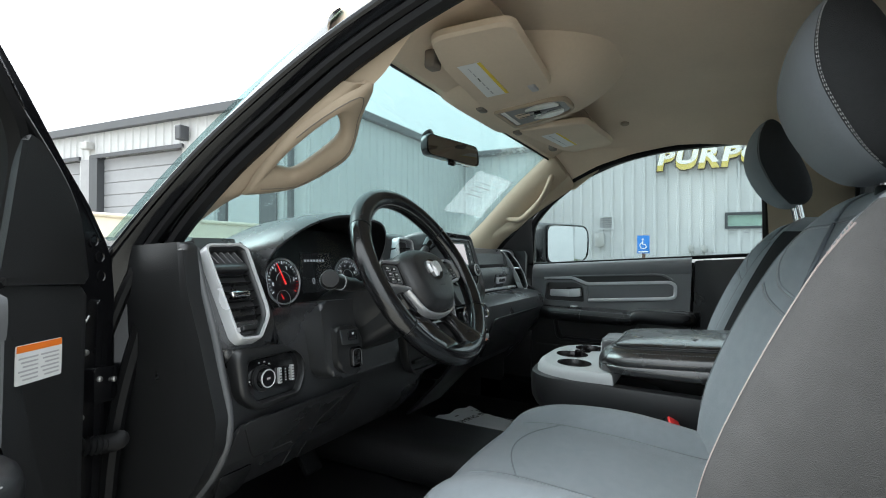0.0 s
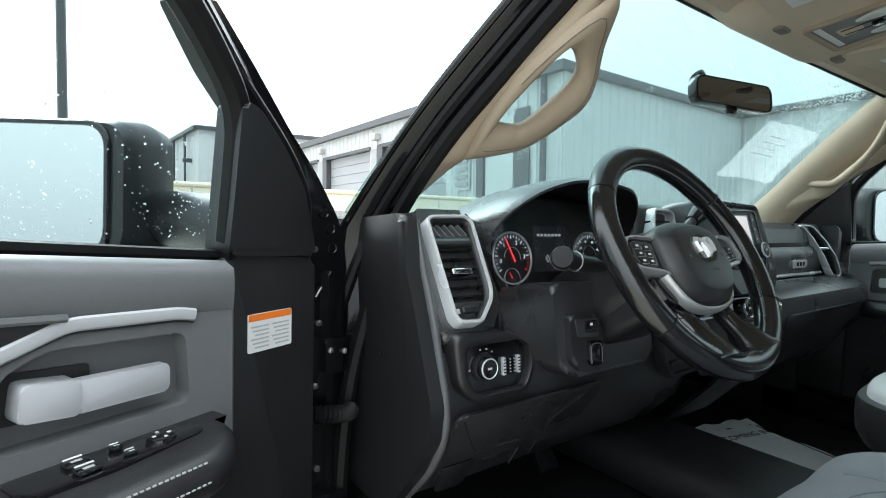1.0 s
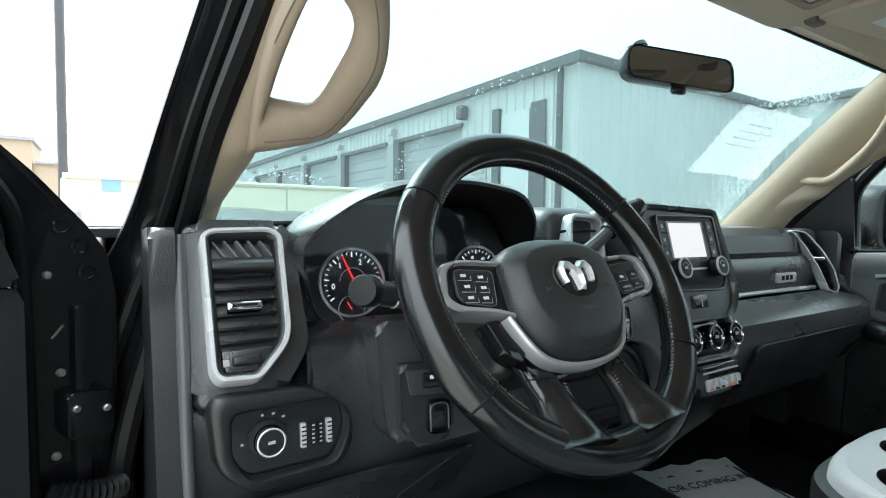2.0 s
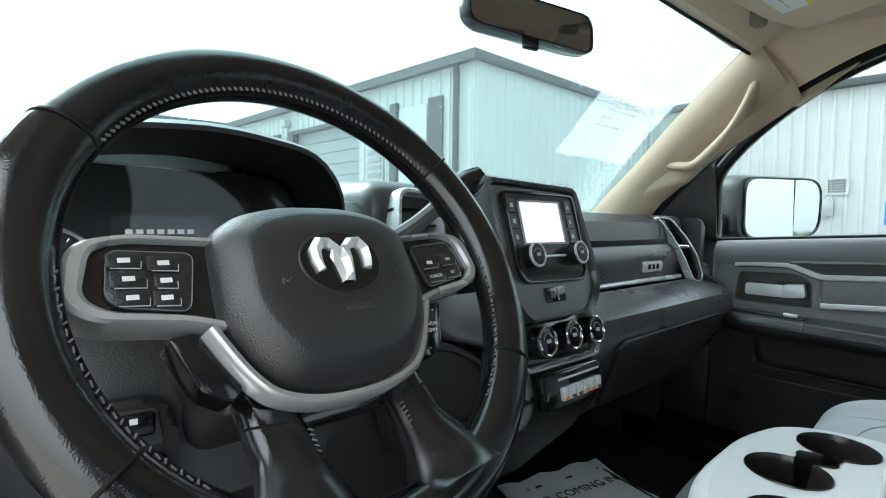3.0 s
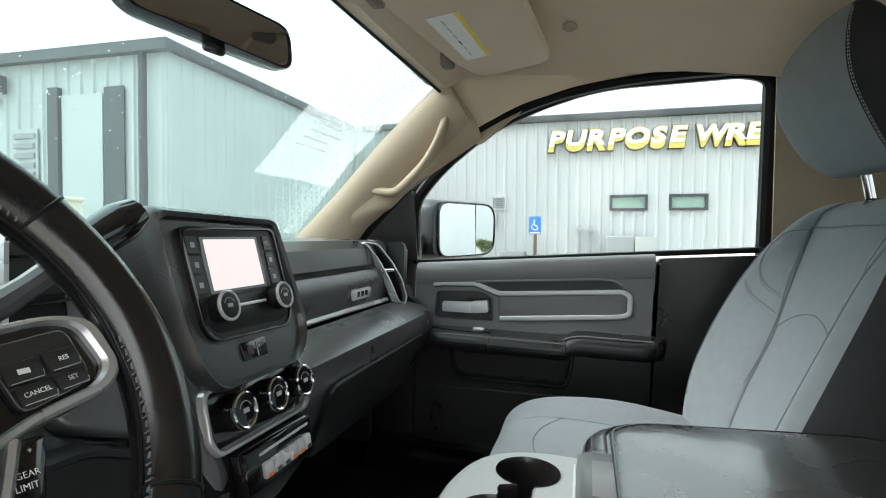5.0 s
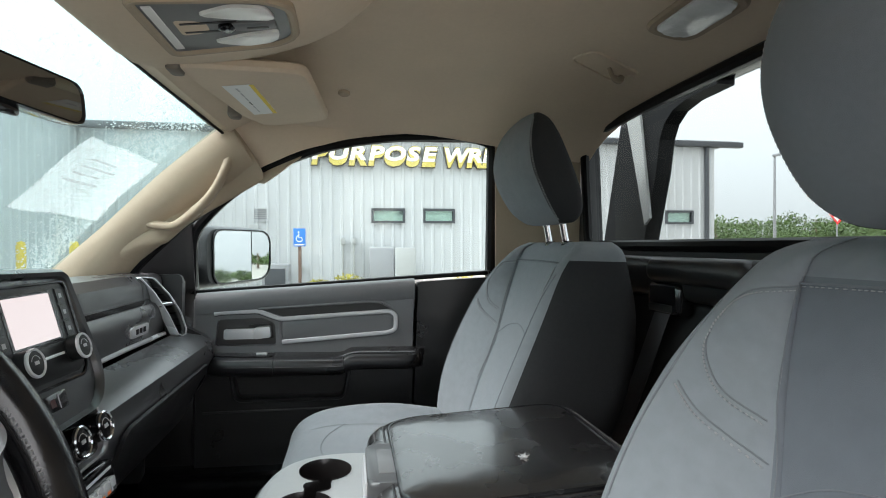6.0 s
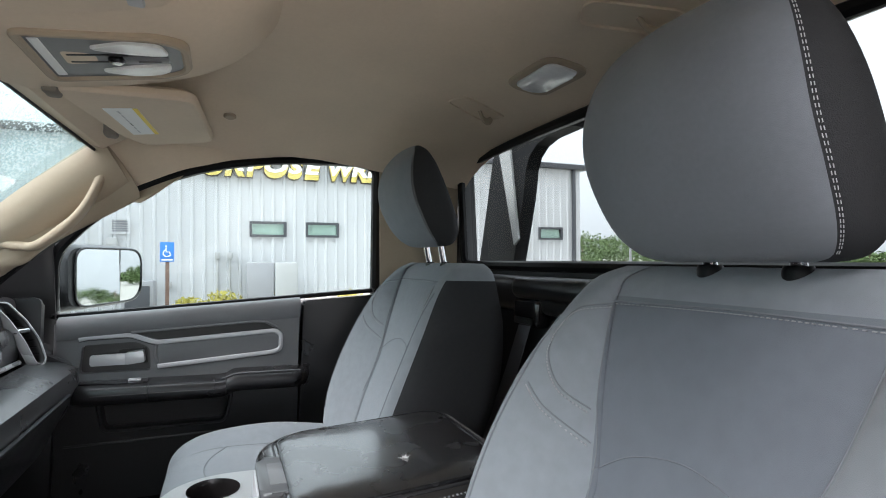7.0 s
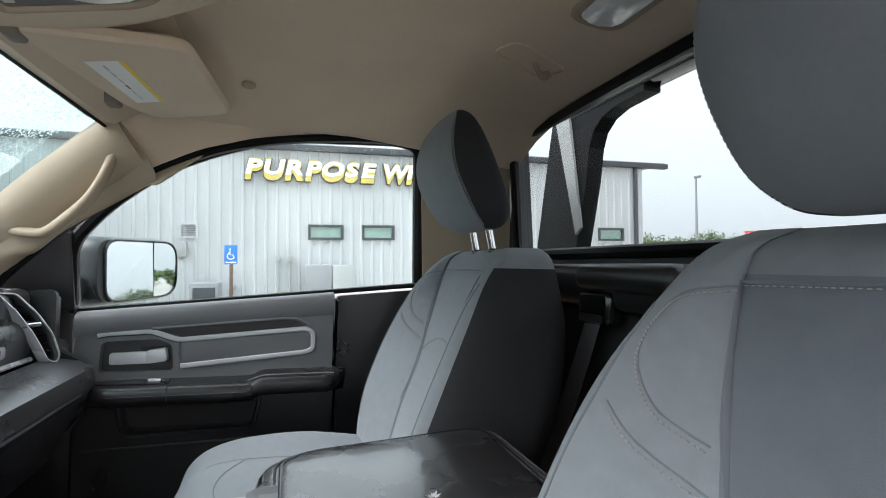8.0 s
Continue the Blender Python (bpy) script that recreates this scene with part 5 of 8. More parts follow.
part("panel_seam", tube([knee(a, b, 0.0005) for a, b in [(-0.70, 1.115), (-0.66, 1.06), (-0.645, 1.045), (-0.56, 1.045), (-0.545, 1.03), (-0.55, 0.99)]], 0.0016, 5), INK, dash)
part("panel_seam", tube([knee(a, b, 0.0005) for a, b in [(-0.43, 1.12), (-0.50, 1.07), (-0.51, 1.0)]], 0.0014, 5), INK, dash)
part("fuse_panel", prism(rounded([(-0.71, 1.035), (-0.645, 1.035), (-0.65, 0.985), (-0.70, 0.985)], 0.008), lambda a, b, d: V(a, 0.149 + (1.125 - b) * 0.55 - d, b), 0, 0.005, 0.002), PLASTIC, dash)
for s in (-1, 1):
    if s > 0:
        side = rounded([(0.19, 1.40), (0.60, 1.37), (0.60, 0.96), (0.26, 0.96), (0.135, 1.12), (0.115, 1.23), (0.19, 1.27)], 0.02)
    else:
        side = rounded([(0.225, 1.398), (0.60, 1.37), (0.60, 0.96), (0.255, 0.96), (0.178, 1.048), (0.145, 1.103), (0.141, 1.148), (0.159, 1.197), (0.182, 1.259), (0.209, 1.322)], 0.012)
    part("end_panel", prism(side, lambda a, b, d: V((0.752 + d) * s, a, b), -0.01, 0.014, 0.012, 4), PLASTIC, dash)
EDGE_GREY = mat("dark_grey_edge_strip", (0.075, 0.077, 0.081), 0.38, vary=0.1, grain=0.08, grain_scale=800, grain_kind="leather")
strip = curve_points([(-0.737, 0.236, 1.388), (-0.738, 0.212, 1.322), (-0.739, 0.184, 1.259), (-0.740, 0.163, 1.197), (-0.740, 0.148, 1.148), (-0.740, 0.151, 1.103), (-0.740, 0.182, 1.048), (-0.739, 0.25, 0.975)], 7)
part("end_strip", tube(strip, 0.0085, 14, flat=0.75, up=(1, 0, 0)), EDGE_GREY, dash, "grey edge strip on the dash end")
part("strip_groove", tube([p + Vector((0.0005, 0.0095, 0.001)) for p in strip], 0.0022, 6), INK, dash)
part("fascia_strip", tube([(0.15, 0.2205, 1.257), (0.45, 0.2205, 1.257), (0.69, 0.214, 1.257)], 0.0055, 8), SILVER, dash, "satin silver strip")
part("shadow_gap", box_bm((0.145, 0.229, 1.334), (0.63, 0.245, 1.347)), GLOSS, dash, smooth=False)
bd = part("trim_badge", prism(rounded([(-0.047, -0.0115), (0.047, -0.0115), (0.047, 0.0115), (-0.047, 0.0115)], 0.006), local(aim((0.54, 0.2165, 1.288), (0, -1, 0.0))), 0, 0.004, 0.001), SILVER, dash, "small silver badge")
for k in range(3):
    part("print_bar", box_bm((0.515 + k * 0.02, 0.2115, 1.2825), (0.527 + k * 0.02, 0.2130, 1.2935)), GLOSS, bd, smooth=False)


def vent(name, at, normal, outline, parent, blades=6, dial=True, wide=0.0066, corner=0.009):
    """A tall dash vent: bright frame, dark bevel, louvres, tab and thumb wheel, on a plane of its own."""
    m = aim(at, normal)
    put = local(m)
    o = rounded(outline, corner, 5)
    fr = part(name, ring(o, inset(o, wide), put, -0.012, 0.010, 0.003), SILVER, parent, "bright satin silver vent frame")
    i = inset(o, wide - 0.0005)
    part("duct", prism(i, put, -0.035, -0.028), INK, fr)
    bm = bmesh.new()
    face_grid(bm, [[put(p[0], p[1], d) for p in inset(o, wide + k)] for k, d in ((-0.0006, 0.0072), (0.0012, 0.0068), (0.0046, 0.0005), (0.0052, -0.004), (0.0052, -0.033))], closed=True)
    part("duct_wall", bm, PLASTIC, fr, auto=60)
    i = inset(o, wide + 0.0046)
    xs = [p[0] for p in i]
    ys = [p[1] for p in i]
    x0, x1, y0, y1 = min(xs), max(xs), min(ys), max(ys)
    top, low = (y1 - 0.038, y0 + 0.024) if dial else (y1 - 0.006, y0 + 0.012)

    def span(y):
        """Where the opening begins and ends at the height y."""
        cut = [a[0] + (b[0] - a[0]) * (y - a[1]) / (b[1] - a[1]) for a, b in zip(i, i[1:] + i[:1]) if (a[1] - y) * (b[1] - y) < 0]
        return (min(cut), max(cut)) if len(cut) > 1 else (x0, x1)

    bm = bmesh.new()
    if dial:
        face_grid(bm, [[m @ Vector((x, y, d)) for x in (x0, x1 - 0.001)] for y, d in ((top + 0.015, -0.030), (top + 0.015, -0.003), (top + 0.013, 0.0015), (top + 0.002, 0.0045), (top, 0.003), (top, -0.030))])
        part("divider", bm, DASH, fr, auto=60)
        part("lower_plate", prism(rounded([(x0 + 0.001, low), (x1 - 0.012, low), (x1 - 0.024, y0 + 0.001), (x0 + 0.004, y0 + 0.001)], 0.003, 2), put, -0.020, -0.001, 0.001), DASH, fr)
    for k in range(blades):
        z = low + (top - low) * (k + 0.5) / blades
        bm = bmesh.new()
        face_grid(bm, [[m @ Vector((x, z + h, d)) for x in span(z)] for h, d in ((0.0050, -0.022), (0.0022, -0.001), (0.0010, 0.001), (-0.0008, 0.0005), (-0.0010, -0.002), (0.0010, -0.022))], closed=False)
        part("louvre", bm, GLOSS, fr, auto=60)
    for k in range(5 if dial else 0):
        x = x0 + (x1 - x0) * (k + 0.7) / 5.2
        bm = bmesh.new()
        face_grid(bm, [[m @ Vector((x + 0.006 * h + w, top + 0.026 - 0.010 * h, d)) for w, d in ((-0.0012, -0.020), (-0.0012, -0.002), (0.0012, -0.002), (0.0012, -0.020))] for h in (-1, -0.3, 0.4, 1)])
        part("louvre", bm, PANEL, fr, auto=40)
    mid = (top + low) / 2
    tx = sum(span(mid)) / 2 - 0.004
    tb = part("tab", box_bm((tx - 0.018, mid - 0.0050, -0.004), (tx + 0.018, mid + 0.0050, 0.009), 0.003, 3, m), CHROME, fr)
    part("tab_groove", box_bm((tx - 0.013, mid - 0.0016, 0.008), (tx + 0.013, mid + 0.0016, 0.0096), 0.0005, 1, m), GLOSS, tb)
    if dial:
        part("thumb_wheel", box_bm((-0.014, y0 + 0.007, -0.004), (0.014, y0 + 0.017, 0.004), 0.003, 3, m), PLASTIC, fr)
        part("marking", box_bm((-0.0225, y0 + 0.008, -0.002), (-0.0165, y0 + 0.015, -0.0004), 0.0, 1, m), LABEL_GREY, fr)
    return fr


LV = [(-0.0355, -0.0765), (-0.0278, -0.0880), (0.0105, -0.0898), (0.0415, -0.0575), (0.0478, -0.0400), (0.0535, 0.0740), (0.0400, 0.0840), (-0.0236, 0.0820), (-0.0345, 0.0735)]
VENT_AT, VENT_N = (-0.683, 0.2075, 1.3225), (0, -1, 0.6)
vent("side_vent", VENT_AT, VENT_N, LV, dash)
vent("side_vent", (0.672, 0.214, 1.326), (-0.42, -1, 0.25), [(-0.066, 0.074), (-0.020, 0.070), (0.022, 0.026), (0.050, -0.020), (0.060, -0.070), (0.048, -0.085), (0.026, -0.078), (0.004, -0.022), (-0.026, 0.030)], dash, 8, False, 0.0035, 0.010)
part("vent_pod", prism(rounded([(-0.052, -0.108), (0.030, -0.108), (0.070, -0.055), (0.070, 0.085), (0.056, 0.102), (-0.050, 0.102)], 0.02), local(aim(VENT_AT, VENT_N)), -0.12, -0.010, 0.014, 4), DASH, dash)
part("vent_pod", box_bm((0.615, 0.236, 1.24), (0.75, 0.34, 1.402), 0.02, 3), DASH, dash)

# headlamp switch panel
hm = aim((-0.645, 0.160, 1.187), (0, -1, 0.10))
ho = rounded([(-0.080, 0.052), (0.023, 0.047), (0.068, 0.018), (0.070, -0.020), (0.055, -0.046), (-0.036, -0.052), (-0.072, -0.024)], 0.018, 5)
hi = rounded([(-0.055, 0.030), (0.048, 0.031), (0.060, 0.016), (0.061, -0.008), (0.047, -0.036), (-0.040, -0.036), (-0.056, -0.010)], 0.010, 5)
bm = bmesh.new()
face_grid(bm, [[hm @ Vector((o[0] * (1 - t) + i[0] * t, o[1] * (1 - t) + i[1] * t, d)) for o, i in zip(ho, hi)] for t, d in ((0.0, -0.012), (0.06, 0.006), (0.25, 0.011), (0.8, 0.012), (0.95, 0.009), (1.0, -0.002))], closed=True)
hp = part("lamp_switch_panel", bm, PLASTIC, dash, auto=60)
part("panel_face", prism([(p[0] * 1.02, p[1] * 1.02) for p in hi], local(hm), -0.010, -0.001), GLOSS, hp)
km = hm @ Matrix.Translation((-0.020, -0.002, -0.001))
kn = part("lamp_knob", lathe([(0.0150, 0), (0.0145, 0.012), (0.0125, 0.0145), (0.0, 0.014)], km, 28), GLOSS, hp)
part("knob_ring", lathe([(0.0142, 0.0125), (0.0146, 0.0145), (0.0134, 0.0152), (0.0126, 0.0145)], km, 28, cap=False), SILVER, kn)
part("knob_skirt", lathe([(0.021, 0.0), (0.020, 0.004), (0.0155, 0.0045)], km, 28, cap=False), PLASTIC, kn)
part("knob_mark", box_bm((-0.0035, -0.0015, 0.0142), (0.0035, 0.0015, 0.0147), 0, 1, km), LABEL_GREY, kn, smooth=False)
for k, w in ((0, 0.0014), (3.2, 0.0013), (4.2, 0.0016), (5.2, 0.0016)):
    a = radians(182 - k * 25)
    part("marking", box_bm((-w, -0.0011, 0), (w, 0.0011, 0.0006), 0, 1, km @ Matrix.Translation((0.0255 * math.cos(a), 0.0255 * math.sin(a), 0.0003))), LABEL_GREY, hp, smooth=False)
for x, w, m_ in ((0.0154, 0.0030, SILVER), (0.0255, 0.0016, GLOSS), (0.0335, 0.0016, GLOSS), (0.0435, 0.0030, SILVER)):
    dw = part("dimmer_wheel", box_bm((x - w, -0.018, -0.002), (x + w, 0.008, 0.0050), 0.0015, 2, hm), m_, hp)
    for k in range(5):
        part("wheel_groove", box_bm((x - w * 0.8, -0.0145 + k * 0.0045, 0.0048), (x + w * 0.8, -0.0130 + k * 0.0045, 0.0053), 0, 1, hm), GLOSS if m_ is SILVER else LABEL_GREY, dw, smooth=False)

# instrument hood, gauges
HOOD = [(-0.590, 1.285), (-0.622, 1.380), (-0.562, 1.432), (-0.50, 1.452), (-0.42, 1.458), (-0.33, 1.446), (-0.285, 1.408), (-0.268, 1.36), (-0.285, 1.30), (-0.34, 1.262), (-0.555, 1.262)]
ho2 = rounded(HOOD, 0.03, 4)


def lip_back(z):
    return min(0.062, max(0.0, 0.045 - 0.60 * (z - 1.37)))


hood_rows = []
for k, (y, dz, sc) in enumerate(((0.420, -0.045, 1.04), (0.32, -0.012, 1.045), (0.22, 0.003, 1.035), (0.172, 0.006, 1.02), (0.160, 0.003, 1.005), (0.161, 0.000, 0.99), (0.20, -0.002, 0.965), (0.272, -0.008, 0.92))):
    hood_rows.append([Vector((-0.443 + (p[0] + 0.443) * sc, y + lip_back(p[1]) * max(0.0, min(1.0, (0.42 - y) / 0.2)), 1.365 + (p[1] - 1.365) * sc + dz)) for p in ho2])
bm = bmesh.new()
face_grid(bm, hood_rows[:6], closed=True)
hd = part("instrument_hood", bm, DASH, dash, "black hood over the instrument cluster")
MATT = mat("matt_black_hood_lining", (0.007, 0.007, 0.0075), 0.6, spec=0.2, vary=0.15)
bm = bmesh.new()
face_grid(bm, hood_rows[5:], closed=True)
part("hood_lining", bm, MATT, hd, "matt black lining of the hood")
cm = aim((-0.443, 0.250, 1.352), (0, -1, 0.18))
co_ = [(-0.16, -0.072), (0.155, -0.072), (0.165, 0.0), (0.12, 0.075), (-0.10, 0.078), (-0.165, 0.02)]
cl = part("instrument_cluster", prism(rounded(co_, 0.02), local(cm), -0.01, 0.0), INK, dash, "instrument cluster with two round gauges")
GAUGE = mat("dark_gauge_face", (0.03, 0.03, 0.033), 0.4)
# emission added to make print and needles readable in the dim cluster
TICK = glow("glowing_gauge_print", (0.85, 0.87, 0.9), 0.45)
RED_GLOW = glow("glowing_red_needle", (0.9, 0.03, 0.03), 0.5)
for gx, gn in ((-0.096, 0), (0.10, 1)):
    gmx = cm @ Matrix.Translation((gx, -0.024, 0.001))
    g = part("gauge", lathe([(0.0, 0.0), (0.041, 0.0), (0.041, 0.001), (0.0, 0.001)], gmx, 32), GAUGE, cl)
    part("gauge_rim", lathe([(0.0405, 0.0), (0.043, 0.004), (0.0445, 0.003), (0.045, 0.0)], gmx, 32, cap=False), SILVER, g)
    part("inner_arc", tube([gmx @ Vector((0.018 * math.cos(a), 0.018 * math.sin(a), 0.0016)) for a in [radians(-10 + 8 * k) for k in range(24)]], 0.0007, 4), SILVER, g)
    for k in range(25):
        a = radians(215 - k * 10.4)
        L = 0.006 if k % 4 == 0 else 0.0035
        part("tick", box_bm((0.038 - L, -0.0004 - 0.0003 * (k % 4 == 0), 0.001), (0.038, 0.0004 + 0.0003 * (k % 4 == 0), 0.0016), 0, 1, gmx @ Matrix.Rotation(a, 4, "Z")), TICK if not (gn == 0 and k > 20) else RED_GLOW, g, smooth=False)
    for k in range(4 if gn == 0 else 6):
        a = radians(190 - k * (62 if gn == 0 else 42))
        words("number", str(k) if gn == 0 else str(k * 20), 0.010 if gn == 0 else 0.006, gmx @ Matrix.Translation((0.027 * math.cos(a), 0.027 * math.sin(a), 0.0014)), TICK, g, 0.0001)
    part("needle", tube([gmx @ Vector((0.004, -0.006, 0.003)), gmx @ (Matrix.Rotation(radians(112 if gn == 0 else 215), 4, "Z") @ Vector((0.036, 0, 0.003)))], [0.0017, 0.0008], 6), RED_GLOW, g)
    sm = cm @ Matrix.Translation((gx + (-0.004 if gn == 0 else 0.03), -0.058, 0.0015))
    sg2 = part("small_gauge", lathe([(0.0, 0.0), (0.0165, 0.0), (0.0165, 0.001), (0.0, 0.001)], sm, 20), GAUGE, cl)
    part("small_rim", lathe([(0.016, 0.0), (0.017, 0.002), (0.018, 0.0)], sm, 20, cap=False), SILVER, sg2)
    part("small_needle", tube([sm @ Vector((0, 0, 0.002)), sm @ Vector((-0.006, 0.010, 0.002))], 0.0007, 5), RED_GLOW, sg2)
CLUSTER_SCREEN = glow("dim_cluster_display", (0.5, 0.52, 0.55), 0.006)
dsp = part("cluster_display", box_bm((-0.045, -0.05, 0.0005), (0.048, 0.03, 0.002), 0, 1, cm), CLUSTER_SCREEN, cl, smooth=False)
PALE_GLOW = glow("pale_display_print", (0.8, 0.82, 0.85), 0.16)
words("display_digit", "0", 0.018, cm @ Matrix.Translation((-0.012, -0.028, 0.0023)), PALE_GLOW, dsp, 0.0001)
for k in range(7):
    part("display_bar", box_bm((-0.034 + k * 0.009, 0.012, 0.002), (-0.028 + k * 0.009, 0.0165, 0.0024), 0, 1, cm), PALE_GLOW, dsp, smooth=False)
lens = part("cluster_lens", prism(rounded(co_, 0.02), local(aim((-0.443, 0.238, 1.352), (0, -1, 0.12))), 0.0, 0.002), glass("cluster_lens_plastic", (0.85, 0.87, 0.88)), cl, "clear curved cluster lens", smooth=False)
lens.visible_shadow = False

# centre stack
ST = aim((0.03, 0.128, 1.338), (0, -1, 0.30))
sp = local(ST)
so = rounded([(-0.116, 0.111), (0.094, 0.105), (0.110, -0.010), (0.113, -0.046), (0.094, -0.076), (0.070, -0.088), (-0.076, -0.088), (-0.096, -0.062), (-0.110, -0.010)], [0.014, 0.014, 0.03, 0.02, 0.014, 0.014, 0.014, 0.02, 0.03], 4)
rows = [[sp(p[0] * k, p[1] * k + dy, d) for p in so] for k, dy, d in ((1.0, 0.016, -0.16), (1.05, 0.010, -0.07), (1.04, 0.004, -0.020), (1.015, 0.001, -0.004), (0.985, 0.0, 0.0), (0.95, -0.001, -0.003), (0.93, -0.001, -0.010))]
bm = bmesh.new()
face_grid(bm, rows, closed=True, cap=True)
sk = part("centre_housing", bm, DASH, dash, "black centre stack housing")
ro = rounded([(-0.080, 0.090), (0.083, 0.090), (0.083, -0.020), (0.070, -0.036), (-0.064, -0.032), (-0.076, -0.016)], 0.010, 4)
rd = part("radio", prism(ro, sp, -0.016, -0.006, 0.002), COVER, dash, "radio with a lit pale screen and two knobs")
part("radio_rim", ring([(p[0] * 1.05, 0.028 + (p[1] - 0.028) * 1.06) for p in ro], ro, sp, -0.016, -0.0035, 0.001), GLOSS, rd)
part("knob_shelf", prism(rounded([(-0.068, 0.014), (0.080, 0.014), (0.080, -0.018), (0.066, -0.030), (-0.060, -0.027), (-0.070, -0.014)], 0.008, 3), sp, -0.010, -0.0040, 0.002), KNOB, rd)
part("screen_frame", box_bm((-0.058, 0.015, -0.008), (0.049, 0.084, -0.0055), 0.002, 1, ST), GLOSS, rd)
part("screen", box_bm((-0.051, 0.020, -0.006), (0.042, 0.079, -0.0050), 0.001, 1, ST), SCREEN, rd, "washed-out lit radio screen", smooth=False)
for sx in (-0.069, 0.066):
    for k in range(3):
        part("radio_button", box_bm((sx - 0.0085, 0.018 + k * 0.0225, -0.006), (sx + 0.0085, 0.0385 + k * 0.0225, -0.0045), 0.001, 1, ST), PLASTIC, rd)
        part("button_mark", box_bm((sx - 0.003, 0.025 + k * 0.0225, -0.0046), (sx + 0.003, 0.031 + k * 0.0225, -0.0042), 0, 1, ST), LABEL_GREY, rd, smooth=False)


def knob(name, m, r, h, parent, ring_mat=CHROME, cap_mat=KNOB):
    """A fluted turning knob with a thin bright ring and a printed face."""
    k = part(name, lathe([(r * 0.86, 0), (r * 0.98, 0.002), (r, h * 0.8), (r * 0.97, h * 0.92), (r * 0.84, h * 0.94), (0, h * 0.98)], m, 32), cap_mat, parent)
    part("knob_ring", lathe([(r * 0.985, h * 0.78), (r * 1.03, h * 0.88), (r * 1.01, h * 0.98), (r * 0.92, h * 1.04), (r * 0.84, h * 0.99), (r * 0.83, h * 0.93)], m, 32, cap=False), ring_mat, k)
    part("face_print", tube([m @ V(r * 0.5 * math.cos(a), r * 0.5 * math.sin(a), h * 0.97) for a in [radians(20 + 14 * j) for j in range(11)]], r * 0.025, 5), LABEL_GREY, k)
    part("pointer", box_bm((-r * 0.22, -r * 0.12, h * 0.97), (r * 0.22, r * 0.12, h + 0.0003), 0, 1, m), LABEL_GREY, k, smooth=False)
    return k


for x in (-0.053, 0.055):
    knob("tuner_knob", ST @ Matrix.Translation((x, 0.0005, -0.005)), 0.0170, 0.018, rd, SILVER)
part("knob_bridge", box_bm((-0.030, -0.0025, -0.004), (0.034, 0.0012, -0.0015), 0.001, 1, ST), SILVER, rd)
part("stack_trim", tube(bent([sp(a, b, -0.014) for a, b in [(0.100, 0.102), (0.118, -0.010), (0.122, -0.048), (0.104, -0.080)]], 0.012), 0.0036, 8), SILVER, sk, "satin silver trim beside the stack")
part("trim_switch", box_bm((-0.026, -0.066, -0.012), (0.022, -0.044, -0.0075), 0.002, 2, ST), GLOSS, sk)
part("hazard_mark", box_bm((-0.016, -0.060, -0.0076), (-0.006, -0.050, -0.0070), 0, 1, ST), mat("dark_red_print", (0.05, 0.012, 0.012), 0.4), sk, smooth=False)
part("trim_mark", box_bm((0.001, -0.064, -0.0076), (0.0025, -0.046, -0.0068), 0, 1, ST), LABEL_GREY, sk, smooth=False)

# heater controls under it
HV = aim((0.025, 0.104, 1.218), (0, -1, 0.25))
hvo = rounded([(-0.082, 0.036), (0.092, 0.036), (0.102, 0.010), (0.100, -0.020), (0.088, -0.028), (-0.074, -0.026), (-0.084, -0.012)], 0.010, 4)
hv = part("heater_panel", prism(hvo, local(HV), -0.04, -0.014, 0.003), GLOSS, dash, "heater panel with three chrome-ringed knobs")
part("heater_rim", ring([(p[0] * 1.065, p[1] * 1.20 - 0.001) for p in hvo], [(p[0] * 0.99, p[1] * 0.98) for p in hvo], local(HV), -0.04, -0.004, 0.003), SPOKE_SATIN, hv, "satin graphite surround")
for x in (-0.042, 0.021, 0.083):
    kb_ = knob("heater_knob", HV @ Matrix.Translation((x, 0.0065, -0.014)), 0.0205, 0.023, hv, CHROME, GLOSS)
    part("knob_lug", box_bm((-0.0016, 0.0195, 0.010), (0.0016, 0.0235, 0.014), 0.0006, 1, HV @ Matrix.Translation((x, 0.0065, -0.014)) @ Matrix.Rotation(1.2, 4, "Z")), CHROME, kb_)
part("lower_console_face", sheet([[Vector((x, y, z)) for y, z in ((0.145, 1.26), (0.115, 1.19), (0.098, 1.15), (0.10, 1.12), (0.14, 1.06), (0.24, 0.95))] for x in (-0.070, -0.05, 0.0, 0.09, 0.12)], 0.006), RUBBER, dash)
# broad satin flank on the driver's side of the stack
FLANK = mat("satin_dark_metal_flank", (0.16, 0.162, 0.168), 0.26, metal=0.55, vary=0.1)
left = curve_points([(-0.200, 0.084, 0), (-0.195, 0.048, 0), (-0.162, 0.026, 0), (-0.122, 0.010, 0), (-0.102, -0.016, 0), (-0.094, -0.045, 0), (-0.094, -0.066, 0), (-0.104, -0.081, 0), (-0.120, -0.088, 0)], 5)
right = curve_points([(-0.066, 0.084, 0), (-0.066, 0.050, 0), (-0.066, 0.020, 0), (-0.066, -0.008, 0), (-0.064, -0.030, 0), (-0.060, -0.055, 0), (-0.064, -0.080, 0), (-0.086, -0.0970, 0), (-0.116, -0.0985, 0)], 5)
rows = []
for p, q in zip(left, right):
    row = []
    for t_, d_ in ((0.0, -0.050), (0.0, -0.020), (0.05, -0.0145), (0.2, -0.012), (0.5, -0.011), (0.85, -0.012), (1.0, -0.016), (1.0, -0.050)):
        c = p.lerp(q, t_)
        row.append(local(HV)(c.x, c.y, d_ - 0.42 * max(0.0, -0.095 - c.x)))
    rows.append(row)
bm = bmesh.new()
made = face_grid(bm, rows)
bm.faces.new(made[-1])
